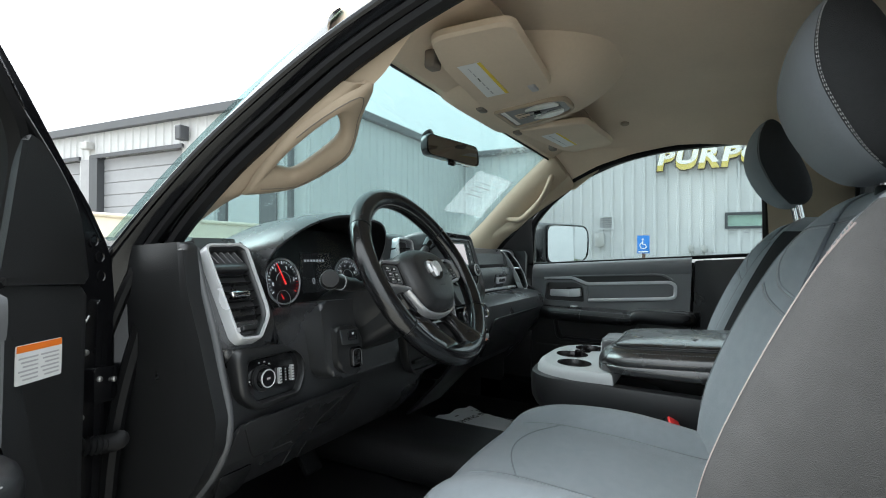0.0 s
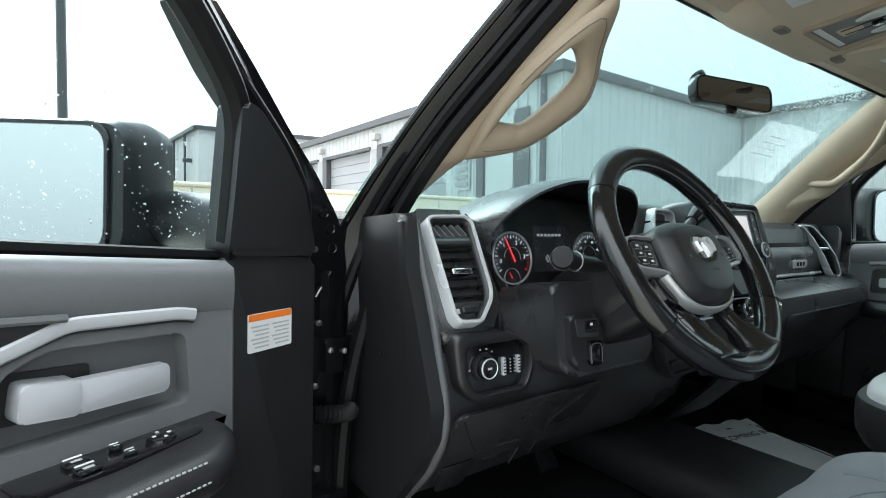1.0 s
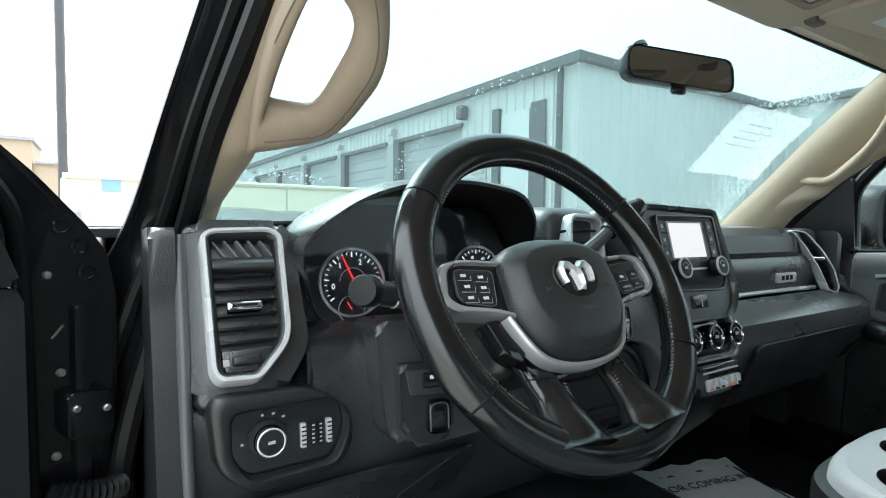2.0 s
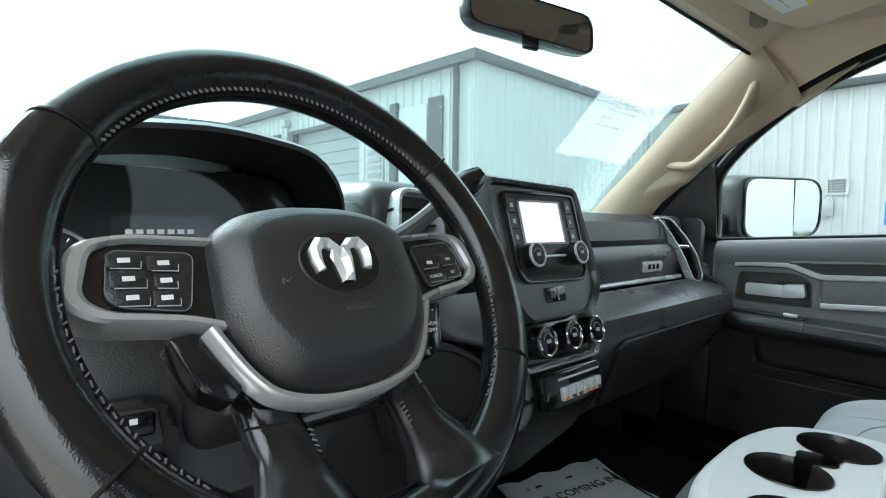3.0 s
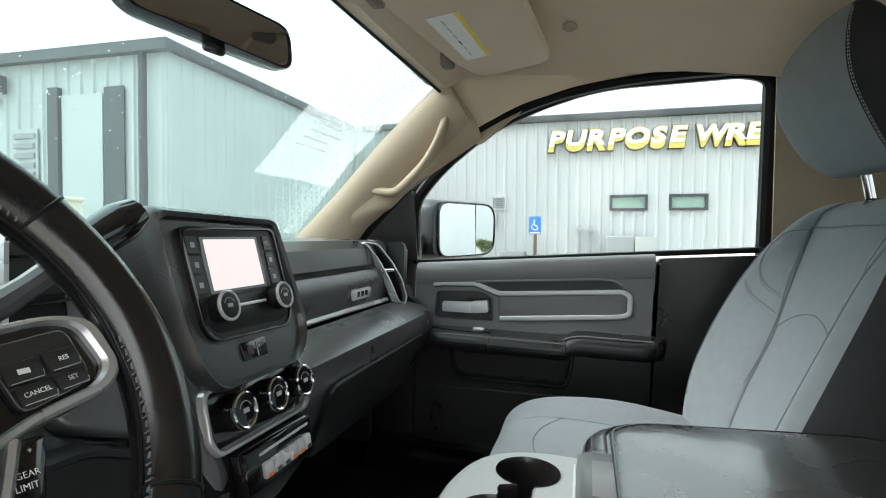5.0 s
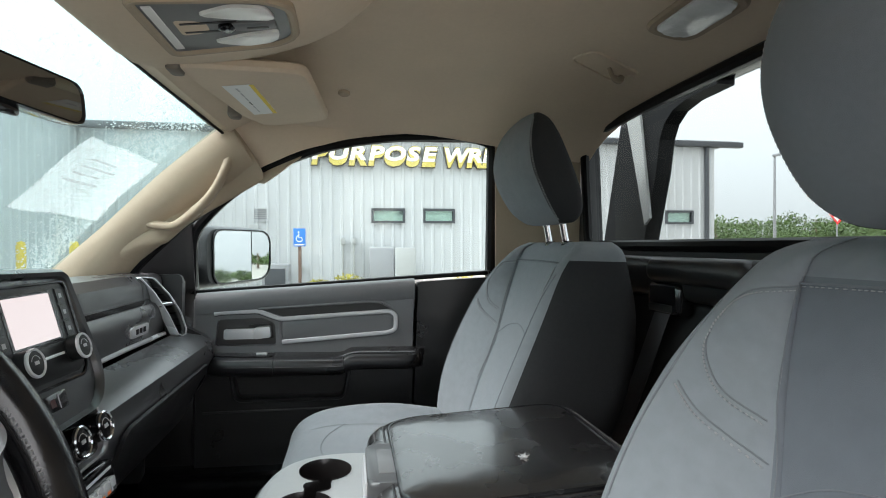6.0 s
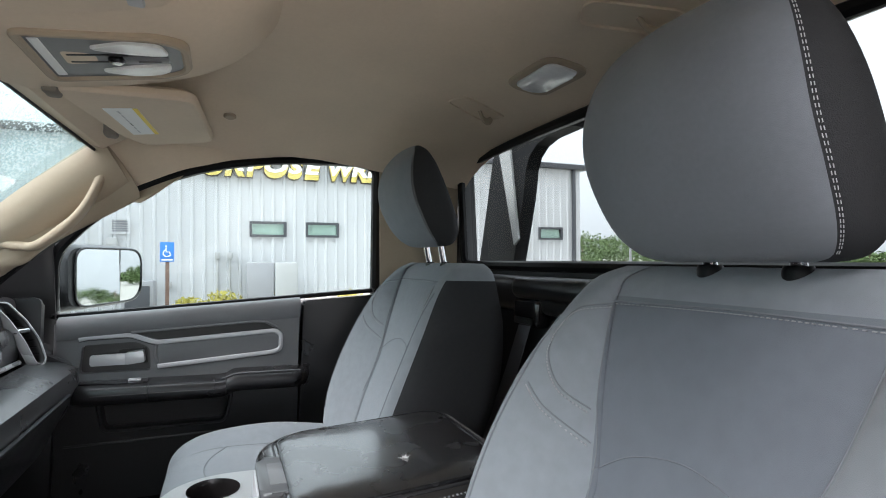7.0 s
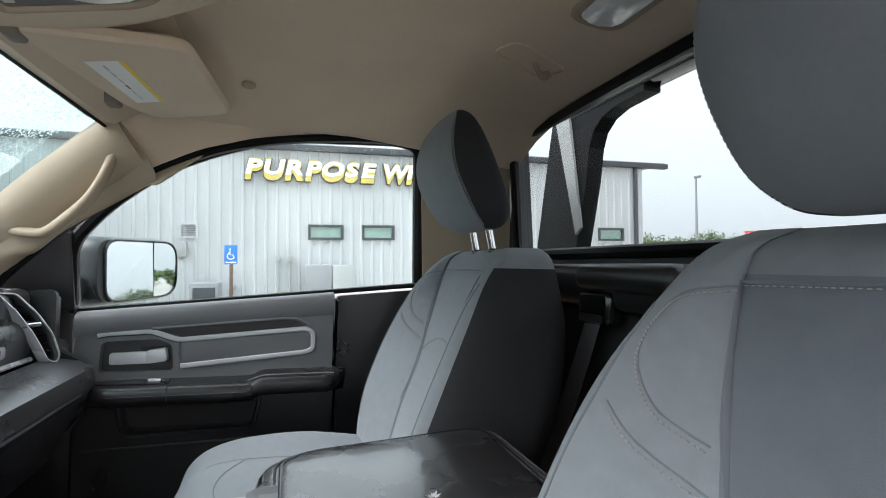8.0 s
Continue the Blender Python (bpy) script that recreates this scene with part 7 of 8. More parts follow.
def make_seat(cx, s, label):
    """A front bucket seat centred on cx; s is +1 for the passenger's side."""
    seat = thing("bucket_seat", (cx, -0.4, 0.78), label, "car seat", "front seats")
    # backrest
    rows = []
    for y, z, w, bol, th in seat_back_rows():
        e = min(0.74, float(np.interp(z, (1.06, 1.18, 1.272, 1.355, 1.40, 1.458), (0.105, 0.105, 0.096, 0.122, 0.133, 0.144))) / w)
        g = (e + 0.84) / 2
        h = -bol * (0.55 if e < 0.6 else 0.8)
        prof = [(-1.0, th * 0.75), (-1.0, th * 0.4), (-0.985, -bol * 0.25), (-0.92, -bol * 0.92), (-0.84, -bol), (-g, h), (-e, -0.001), (-e + 0.05, 0.006), (0, 0.009), (e - 0.05, 0.006), (e, -0.001), (g, h), (0.84, -bol), (0.92, -bol * 0.92), (0.985, -bol * 0.25), (1.0, th * 0.4), (1.0, th * 0.75), (0.9, th), (0.4, th * 1.02), (-0.4, th * 1.02), (-0.9, th)]
        rows.append(curve_points([Vector((cx + a * w, y - d, z)) for a, d in prof + prof[:1]], 3)[:-1])
    bm = bmesh.new()
    # driver's side: taupe runs on over the outer bolster to paint it in shade
    face_grid(bm, rows, closed=True, cap=True, mat=lambda i: (1 if i >= 48 else (2 if s < 0 else 1) if i < (11 if s < 0 else 8) or i >= 40 else 3 if s < 0 and 18 <= i < 30 else 0))
    for f in bm.faces:
        if f.calc_center_median().z > 1.463:
            f.material_index = 0
    tree = BVHTree.FromBMesh(bm)
    part("backrest", bm, [CLOTH, CLOTH_DARK, CLOTH_TAUPE_SHADE, CLOTH_PANEL], seat, "grey cloth backrest with charcoal sides", auto=75)

    def front(dx, z):
        hit = tree.ray_cast(Vector((cx + dx, 0.5, z)), Vector((0, -1, 0)))[0]
        return hit + Vector((0, 0.0005, 0)) if hit is not None else Vector((cx + dx, -0.6, z))

    def seam(points, r, m):
        part("seam", tube([front(p.x, p.y) for p in curve_points([(a, b, 0) for a, b in points], 6)], r, 6), m, seat)

    def stitches(points, m, gap=0.005):
        b2 = bmesh.new()
        line = [front(p.x, p.y) for p in curve_points([(a, b, 0) for a, b in points], 10)]
        for p, q in zip(line, line[1:]):
            n = max(1, int((q - p).length / gap))
            for k in range(n):
                c = p.lerp(q, k / n) + Vector((0, 0.0008, 0))
                add(b2, box_bm((-0.0014, -0.0007, -0.0005), (0.0014, 0.0007, 0.0005), 0, 1, Matrix.Translation(c) @ Matrix.Rotation(-math.atan2(q.z - p.z, q.x - p.x), 4, "Y")))
        tagged(part("stitching", b2, m, seat, smooth=False), kind="stuff")

    for a in (-1, 1):
        seam([(a * 0.144, 1.458), (a * 0.133, 1.40), (a * 0.122, 1.355), (a * 0.096, 1.272), (a * 0.105, 1.18)], 0.0008, SEAM)
        arc_a = [(a * 0.144, 1.457), (a * 0.170, 1.450), (a * 0.183, 1.43), (a * 0.186, 1.395), (a * 0.163, 1.36), (a * 0.123, 1.341)]
        arc_b = [(a * 0.197, 1.358), (a * 0.168, 1.334), (a * 0.110, 1.309)]
        for arc in (arc_a, arc_b):
            seam(arc, 0.0009, SEAM)
            stitches([(x, z - 0.004) for x, z in arc], SOFT_THREAD)
        rim_ = [(a * 0.195, 1.44), (a * 0.206, 1.38), (a * 0.219, 1.30), (a * 0.219, 1.20), (a * 0.208, 1.12)]
        worn = s < 0 and a < 0
        seam(rim_, 0.0013, RED_THREAD if worn else SEAM)
        if worn:
            stitches([(x + 0.006, z) for x, z in rim_], RED_THREAD, 0.008)
    seam([(-0.144, 1.460), (-0.07, 1.461), (0, 1.462), (0.07, 1.461), (0.144, 1.460)], 0.0014, CLOTH_MID)
    stitches([(-0.144, 1.457), (0, 1.459), (0.144, 1.457)], SOFT_THREAD)
    seam([(-0.100, 1.285), (-0.06, 1.310), (0, 1.322), (0.06, 1.310), (0.100, 1.285)], 0.0008, SEAM)
    # headrest: a thick cushion that leans forward over the backrest
    hk = [(0.0, -0.650, -0.672, 0.085), (0.006, -0.632, -0.688, 0.108), (0.028, -0.603, -0.699, 0.125), (0.065, -0.577, -0.694, 0.132), (0.105, -0.559, -0.679, 0.133), (0.145, -0.555, -0.662, 0.129), (0.185, -0.564, -0.643, 0.117), (0.212, -0.580, -0.626, 0.098), (0.226, -0.594, -0.612, 0.072)]
    hx = cx
    base_z = 1.541 if s > 0 else 1.508
    rows = []
    for h, yf, yb, w in hk:
        mid, f, b = yf * 0.55 + yb * 0.45, (yf - yb) * 0.45, (yf - yb) * 0.55
        loop = []
        for k in range(44):
            a = 2 * math.pi * k / 44
            ca, sa = math.cos(a), math.sin(a)
            ex = abs(ca) ** 0.50 * (1 if ca > 0 else -1)
            ey = abs(sa) ** 0.62 * (1 if sa > 0 else -1)
            loop.append(Vector((hx + w * ex, mid + (f if ey > 0 else b) * ey + (0.008 * (1 - ex * ex) if ey > 0 else 0), base_z + h)))
        rows.append(loop)
    cols = [curve_points([r[j] for r in rows], 4) for j in range(44)]
    rows = [[c[i] for c in cols] for i in range(len(cols[0]))]
    bm = bmesh.new()
    face_grid(bm, rows, closed=True, cap=True, mat=lambda i: 0 if 4 <= i <= 17 else 1)
    # headrest cloth is darker on the shaded driver's side, paler where light falls
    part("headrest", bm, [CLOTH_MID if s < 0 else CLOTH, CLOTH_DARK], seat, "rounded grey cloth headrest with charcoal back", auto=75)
    for j, dd in ((4, 0.2), (4, 1.1), (18, 0.2), (18, 1.1)):
        nx = j - 1 if j < 10 else j + 1
        path = [(r[j].lerp(r[nx], 0.25 + 0.3 * dd) - Vector((hx, -0.675, r[j].z))) for r in rows[4:-4]]
        path = [Vector((hx, -0.675, r[j].z)) + q * 1.003 for q, r in zip(path, rows[4:-4])]
        dashes = bmesh.new()
        for p, q in zip(path, path[1:]):
            n = max(1, int((q - p).length / 0.004))
            for k in range(n):
                add(dashes, tube([p.lerp(q, k / n), p.lerp(q, (k + 0.55) / n)], 0.0004, 5))
        tagged(part("stitching", dashes, LABEL_GREY, seat), kind="stuff")
    for a in (-0.046, 0.046):
        part("headrest_post", tube([(cx + a, -0.69, 1.46), (cx + a, -0.668, 1.56)], 0.0075, 12), CHROME, seat, "chrome post")
        if s > 0:
            part("post_collar", lathe([(0.013, 0), (0.013, 0.008), (0.010, 0.011), (0.0, 0.011)], Matrix.Translation((cx + a, -0.684, 1.494)), 16), GLOSS, seat)
        else:
            part("post_sleeve", lathe([(0.0135, -0.01), (0.0135, 0.006), (0.012, 0.011), (0.0, 0.011)], Matrix.Translation((cx + a, -0.680, 1.494)), 18), RUBBER, seat)
    # cushion
    keys = [(-0.100, 0.20, 1.000, 0.0), (-0.106, 0.235, 1.030, 0.004), (-0.14, 0.252, 1.056, 0.008), (-0.21, 0.26, 1.069, 0.014), (-0.33, 0.262, 1.066, 0.022), (-0.45, 0.258, 1.055, 0.02), (-0.56, 0.25, 1.05, 0.01)]
    rows = []
    for y, w, z, bol in [np.array(q) for q in zip(*[[v.x for v in curve_points([(float(c), 0, 0) for c in col], 4)] for col in zip(*keys)])]:
        prof = [(-0.98, -0.14), (-1.0, -0.06), (-0.97, -0.02), (-0.85, bol), (-0.70, bol * 1.1), (-0.52, 0.0), (-0.25, 0.003), (0, 0.004), (0.25, 0.003), (0.52, 0.0), (0.70, bol * 1.1), (0.85, bol), (0.97, -0.02), (1.0, -0.06), (0.98, -0.14)]
        rows.append(curve_points([Vector((cx + a * w, y, z + d if d > -0.1 else 0.95)) for a, d in prof], 3))
    first = [Vector((p.x, p.y - 0.02, 0.96)) for p in rows[0]]
    bm = bmesh.new()
    face_grid(bm, [first] + rows, mat=lambda i: 1 if i < 6 or i > 35 else 0)
    pad_tree = BVHTree.FromBMesh(bm)
    part("cushion", bm, [CLOTH, CLOTH_DARK], seat, "grey cloth seat cushion", auto=60)

    def upon(dx, y):
        hit = pad_tree.ray_cast(Vector((cx + dx, y, 1.5)), Vector((0, 0, -1)))[0]
        return hit if hit is not None else Vector((cx + dx, y, 1.06))

    part("cushion_seam", tube([upon((k / 10 - 1) * 0.135, -0.23 + 0.05 * math.cos((k / 10 - 1) * 1.5)) for k in range(21)], 0.0012, 6), SEAM, seat)
    for a in (-1, 1):
        part("cushion_seam", tube([upon(a * (0.128 + 0.007 * k / 14), -0.15 - 0.36 * k / 14) for k in range(15)], 0.0012, 6), SEAM, seat)
    part("seat_base", box_bm((cx - 0.235, -0.60, 0.79), (cx + 0.235, -0.15, 0.98), 0.03, 3), PLASTIC, seat)
    return seat


make_seat(0.41, 1, "grey cloth passenger bucket seat with charcoal sides")
make_seat(-0.41, -1, "grey cloth driver seat with worn outer seam")

# ---- centre console on the middle seat ----
con = thing("centre_console", (0, -0.4, 1.0), "black centre console with cup tray and padded leather lid", "console")
co = rounded([(-0.172, -0.62), (-0.172, -0.160), (-0.125, -0.113), (-0.06, -0.104), (0.06, -0.104), (0.125, -0.113), (0.172, -0.160), (0.172, -0.62)], 0.04, 4)
bm = bmesh.new()
face_grid(bm, [[Vector((p[0] * k, p[1] + dy, z)) for p in co] for z, k, dy in ((1.055, 0.95, -0.01), (1.075, 1.005, 0.0), (1.10, 1.02, 0.002), (1.120, 1.018, 0.002), (1.1285, 1.008, 0.0), (1.131, 0.97, -0.010), (1.130, 0.86, -0.02))], closed=True)
part("body", bm, PLASTIC, con)
tray = rounded([(-0.158, -0.292), (-0.160, -0.200), (-0.128, -0.146), (-0.060, -0.128), (0.060, -0.128), (0.128, -0.146), (0.160, -0.200), (0.158, -0.292)], [0.002, 0.04, 0.04, 0.04, 0.04, 0.04, 0.04, 0.002], 5)


def arc(x, y, r, a0, a1, n):
    return [(x + r * math.cos(radians(a0 + (a1 - a0) * k / n)), y + r * math.sin(radians(a0 + (a1 - a0) * k / n))) for k in range(n + 1)]


# two round wells joined by a narrow notch, and a third beside them
wells = arc(0.101, -0.201, 0.0375, 196, 196 + 332, 26) + arc(0.050, -0.1885, 0.015, 60, 125, 4) + arc(-0.004, -0.178, 0.0370, 5, 5 + 330, 26) + arc(0.046, -0.196, 0.015, 235, 290, 4)
third = arc(-0.100, -0.205, 0.037, 0, 350, 27)
part("cup_tray", plate(tray, [wells, third], lambda a, b, d: V(a, b, 1.1405 + d), 0, 0.0120), GREY_PLASTIC, con, "light grey cup tray", auto=30)
bm = bmesh.new()
face_grid(bm, [[V(p[0] * k, -0.24 + (p[1] + 0.24) * q, z) for p in tray] for k, q, z in ((0.995, 0.995, 1.1524), (1.025, 1.05, 1.1510), (1.048, 1.11, 1.1462), (1.060, 1.145, 1.139), (1.063, 1.155, 1.129))], closed=True)
part("tray_edge", bm, GREY_PLASTIC, con, "rolled grey rim of the cup tray", auto=60)
CUP_BLACK = mat("dark_brown_cup_lining", (0.012, 0.0105, 0.0105), 0.22, vary=0.3, vary_scale=20)
for loop in (wells, third):
    bm = bmesh.new()
    well = face_grid(bm, [[V(p[0], p[1], z) for p in inset(loop, k)] for k, z in ((-0.0006, 1.1530), (0.0, 1.1542), (0.0008, 1.1530), (0.0014, 1.142), (0.0020, 1.138), (0.0040, 1.094), (0.0055, 1.090))], closed=True)
    bm.faces.new(well[-1])
    part("cup_holder", bm, CUP_BLACK, con, "deep black cup holder", auto=50)
lid = rounded([(-0.170, -0.61), (-0.170, -0.305), (-0.14, -0.262), (0.15, -0.262), (0.180, -0.305), (0.180, -0.61)], 0.05, 6)


def lid_at(p, k, z):
    y = -0.436 + (p[1] + 0.436) * k
    return Vector((0.005 + (p[0] - 0.005) * k, y, z + 0.065 * (-0.27 - y) * (1 if z > 1.16 else 0.3)))


LATCH = mat("satin_grey_latch", (0.07, 0.072, 0.075), 0.32)
LID_SKIN = mat("creased_lid_leather", (0.015, 0.015, 0.0155), 0.27, vary=0.2, vary_scale=10, grain=0.06, grain_scale=700, grain_kind="leather", spec=1.0, coat=0.4)
bm = bmesh.new()
face_grid(bm, [[lid_at(p, k, z) for p in lid] for z, k in ((1.1535, 0.985), (1.157, 1.0), (1.168, 1.006), (1.1695, 0.996), (1.172, 1.004), (1.180, 1.0), (1.189, 0.98), (1.1955, 0.945), (1.200, 0.90), (1.2025, 0.86), (1.2030, 0.835), (1.2065, 0.815), (1.2100, 0.76), (1.2135, 0.6), (1.2155, 0.3), (1.2160, 0.03))], closed=True, cap=True)
ld = part("lid", bm, LID_SKIN, con, "padded black leather lid with a torn patch", auto=60)
part("lid_seam", tube([lid_at(p, 0.868, 1.2026) for p in lid], 0.0018, 6, closed=True), SOFT, ld)
part("lid_piping", tube([lid_at(p, 0.826, 1.2050) for p in lid], 0.0024, 8, closed=True), LEATHER, ld)
stt = bmesh.new()
for i in range(len(lid)):
    a_, b_ = lid[i], lid[(i + 1) % len(lid)]
    L = (Vector(b_) - Vector(a_)).length
    for k in range(max(1, int(L / 0.006))):
        p = Vector(a_).lerp(Vector(b_), k / max(1, int(L / 0.006)))
        add(stt, box_bm((-0.0012, -0.0012, -0.0006), (0.0012, 0.0012, 0.0008), 0, 1, Matrix.Translation((0.005 + (p[0] - 0.005) * 0.945, -0.436 + (p[1] + 0.436) * 0.945, 1.1958 + 0.065 * (-0.27 - p[1])))))
tagged(part("lid_stitching", stt, DARK_THREAD, ld, smooth=False), kind="stuff")
part("latch", prism(rounded([(-0.070, -0.335), (0.055, -0.335), (0.055, -0.256), (-0.070, -0.256)], 0.014), lambda a, b, d: V(a, b, 1.150 + 0.15 * (b + 0.256) * 0 + d), 0, 0.0565, 0.006, 3), LATCH, ld, "satin grey lid latch housing")
part("latch_plate", box_bm((-0.052, -0.2575, 1.162), (0.037, -0.2525, 1.199), 0.003), BRIGHT_LINE, ld, "bright silver latch plate")
part("latch_slot", box_bm((-0.045, -0.300, 1.206), (0.030, -0.270, 1.2075), 0.0005), PANEL, ld)
tr_ = random.Random(2)
tear = bmesh.new()
for k in range(26):
    a = tr_.uniform(0, 2 * math.pi)
    r1, r0 = tr_.uniform(0.004, 0.014), tr_.uniform(0, 0.004)
    c = Vector((-0.066, -0.446, 1.2262))
    d = Vector((math.cos(a), math.sin(a) * 0.8, 0))
    sd = Vector((-d.y, d.x, 0)) * 0.0028
    tear.faces.new([tear.verts.new(q) for q in (c + d * r0 - sd, c + d * r0 + sd, c + d * r1 + Vector((0, 0, tr_.uniform(0.0, 0.004))))])
part("torn_patch", tear, LABEL_GREY, ld, "frayed pale tear in the leather", smooth=False)
jump = thing("middle_seat", (0, -0.4, 0.78), "narrow middle seat base under the console", "car seat", "front seats")
part("cushion", box_bm((-0.140, -0.60, 0.85), (0.140, -0.18, 1.062), 0.04, 4), CLOTH_DARK, jump)
bk = thing("seat_belt_buckle", (-0.135, -0.40, 1.03), "black seat belt buckle with a red release button", "buckle")
part("body", box_bm((-0.02, -0.013, -0.05), (0.02, 0.013, 0.035), 0.006, 3, pose(-0.182, -0.395, 1.050, 30, -25, 20)), GLOSS, bk)
part("release_button", box_bm((-0.014, -0.012, 0.034), (0.014, 0.012, 0.040), 0.002, 2, pose(-0.182, -0.395, 1.050, 30, -25, 20)), RED, bk)


# ---- overhead: header, console, visors, lamps, hooks ----
ov = thing("overhead_console", (0, -0.03, 1.74), "tan overhead console with two map lamps and silver switch panel", "overhead console")
bm = bmesh.new()
oo = rounded([(-0.20, 0.10), (0.20, 0.10), (0.17, -0.10), (0.10, -0.21), (-0.10, -0.21), (-0.17, -0.10)], 0.07, 5)
face_grid(bm, [[Vector((p[0] * k, -0.03 + (p[1] + 0.03) * k, z - 0.16 * (p[1] * k + 0.03))) for p in oo] for k, z in ((1.45, 1.85), (1.25, 1.803), (1.1, 1.778), (0.95, 1.762), (0.8, 1.754), (0.5, 1.749), (0.05, 1.748))], closed=True, cap=True)
part("body", bm, TAN, ov)
om = aim((0, -0.065, 1.7515), (0, -0.16, -1), (0, -1, 0))
bz = rounded([(-0.085, -0.085), (0.085, -0.085), (0.072, 0.06), (0.045, 0.092), (-0.045, 0.092), (-0.072, 0.06)], 0.02, 5)
part("bezel", ring(bz, inset(bz, 0.011), local(om), -0.008, 0.006, 0.003), TAN_TRIM, ov)
fc = part("switch_panel", prism(inset(bz, 0.0105), local(om), -0.006, 0.002), PANEL, ov, "satin grey switch panel")
LAMP_LENS = mat("frosted_lamp_lens", (0.75, 0.75, 0.73), 0.25, vary=0.05)
for s in (-1, 1):
    o = rounded([(0.016 * s, 0.068), (0.05 * s, 0.06), (0.058 * s, 0.02), (0.040 * s, -0.020), (0.024 * s, 0.022)], 0.01, 4)
    part("map_lamp_lens", prism(o, local(om), 0.001, 0.006, 0.002), LAMP_LENS, fc, "clear map lamp lens")
    part("groove", box_bm((0.012 * s - 0.002, -0.045, 0.001), (0.012 * s + 0.002, 0.02, 0.003), 0, 1, om), INK, fc)
part("switch_key", box_bm((-0.011, 0.014, 0.001), (0.011, 0.066, 0.006), 0.003, 2, om), PANEL, fc)
part("key_slot", box_bm((-0.002, 0.03, 0.006), (0.002, 0.056, 0.0066), 0, 1, om), INK, fc, smooth=False)
part("sensor", lathe([(0.010, 0), (0.010, 0.006), (0.006, 0.009), (0, 0.009)], om @ Matrix.Translation((0, 0.006, 0)), 14), GLOSS, fc)
part("front_line", box_bm((-0.08, -0.077, 0.001), (0.08, -0.074, 0.003), 0, 1, om), INK, fc, smooth=False)
part("front_tag", box_bm((-0.062, -0.071, 0.001), (0.062, -0.060, 0.0032), 0.001, 1, om), LABEL_WHITE, fc, smooth=False)

for s in (-1, 1):
    vs = thing("sun_visor", (s * 0.34, -0.08, 1.76), "tan sun visor folded up with a white warning label", "sun visor", "sun visors")
    ox = 0.045 if s < 0 else 0.0
    def vput(a, b, d):
        return V(s * (a - ox), b, 1.752 - 0.13 * b - 0.03 * (a - 0.3) * 0 + d)
    o = rounded([(0.135, 0.035), (0.44, -0.002), (0.555, -0.035), (0.53, -0.175), (0.195, -0.150)], [0.02, 0.02, 0.03, 0.03, 0.03], 5)
    bm = bmesh.new()
    face_grid(bm, [[vput(0.34 + (p[0] - 0.34) * k, -0.07 + (p[1] + 0.07) * k, d) for p in o] for k, d in ((0.95, 0.012), (1.0, 0.006), (1.0, -0.004), (0.97, -0.009), (0.5, -0.011), (0.05, -0.011))], closed=True, cap=True)
    part("panel", bm, TAN, vs)
    lbl = [(0.235, -0.012), (0.43, -0.030), (0.425, -0.075), (0.232, -0.062)]
    lw = part("label", prism(lbl, vput, -0.0112, -0.0118), LABEL_WHITE, vs, "white warning label with yellow edge", smooth=False)
    part("yellow_edge", prism([(0.2325, -0.055), (0.425, -0.068), (0.425, -0.075), (0.232, -0.062)], vput, -0.0119, -0.0123), LABEL_YELLOW, lw, smooth=False)
    for k in range(6):
        part("print_line", prism([(0.25 + 0.028 * k, -0.030 - 0.0022 * k), (0.270 + 0.028 * k, -0.032 - 0.0022 * k), (0.270 + 0.028 * k, -0.035 - 0.002 * k), (0.25 + 0.028 * k, -0.033 - 0.002 * k)], vput, -0.0119, -0.0122), LABEL_GREY if k != 3 else INK, lw, smooth=False)
    part("pivot", box_bm(tuple(vput(0.45, 0.012, -0.008) - Vector((0.016, 0.012, 0.004))), tuple(vput(0.45, 0.012, 0.01) + Vector((0.016, 0.012, 0.014))), 0.006, 2), TAN_DARK, vs)
    part("clip", box_bm(tuple(vput(0.155, 0.035, -0.01) - Vector((0.018, 0.01, 0.004))), tuple(vput(0.155, 0.035, 0.01) + Vector((0.018, 0.01, 0.012))), 0.005, 2), TAN_DARK, vs)
    if s < 0:
        part("mirror_tab", box_bm(tuple(vput(0.225, -0.115, -0.016) - Vector((0.018, 0.008, 0))), tuple(vput(0.225, -0.115, -0.008) + Vector((0.018, 0.008, 0.0))), 0.003, 2), LABEL_GREY, vs)
part("header_trim", sheet([[V(x, 0.135 - 0.10 * x * x, 1.788 - 0.03 * (x / 0.6) ** 2), V(x, 0.09 - 0.10 * x * x, 1.768 - 0.02 * (x / 0.6) ** 2), V(x, 0.02 - 0.08 * x * x, 1.785), V(x, -0.12, 1.83)] for x in [k * 0.1 - 0.6 for k in range(13)]], 0.006), TAN, body)
part("header_seal", tube([V(x, 0.14 - 0.185 * x * x, 1.782 - 0.045 * (x / 0.62) ** 2) for x in [k * 0.05 - 0.62 for k in range(25)] + [0.62]], 0.0035, 6), RUBBER, body)

dl = thing("dome_lamp", (0, -0.73, 1.82), "clear dome lamp in a tan bezel on the headliner", "dome lamp")
dm = aim((0.0, -0.712, 1.829), (0, 0.13, -1), (0, -1, 0))
do = rounded([(-0.075, -0.045), (0.075, -0.045), (0.075, 0.045), (-0.075, 0.045)], 0.036, 6)
part("bezel", ring(do, inset(do, 0.016), local(dm), -0.02, 0.003, 0.003), TAN_TRIM, dl)
part("reflector", prism(inset(do, 0.015), local(dm), -0.018, -0.006), mat("pale_lamp_reflector", (0.8, 0.8, 0.78), 0.3, metal=0.6, grain=0.5, grain_scale=70), dl)
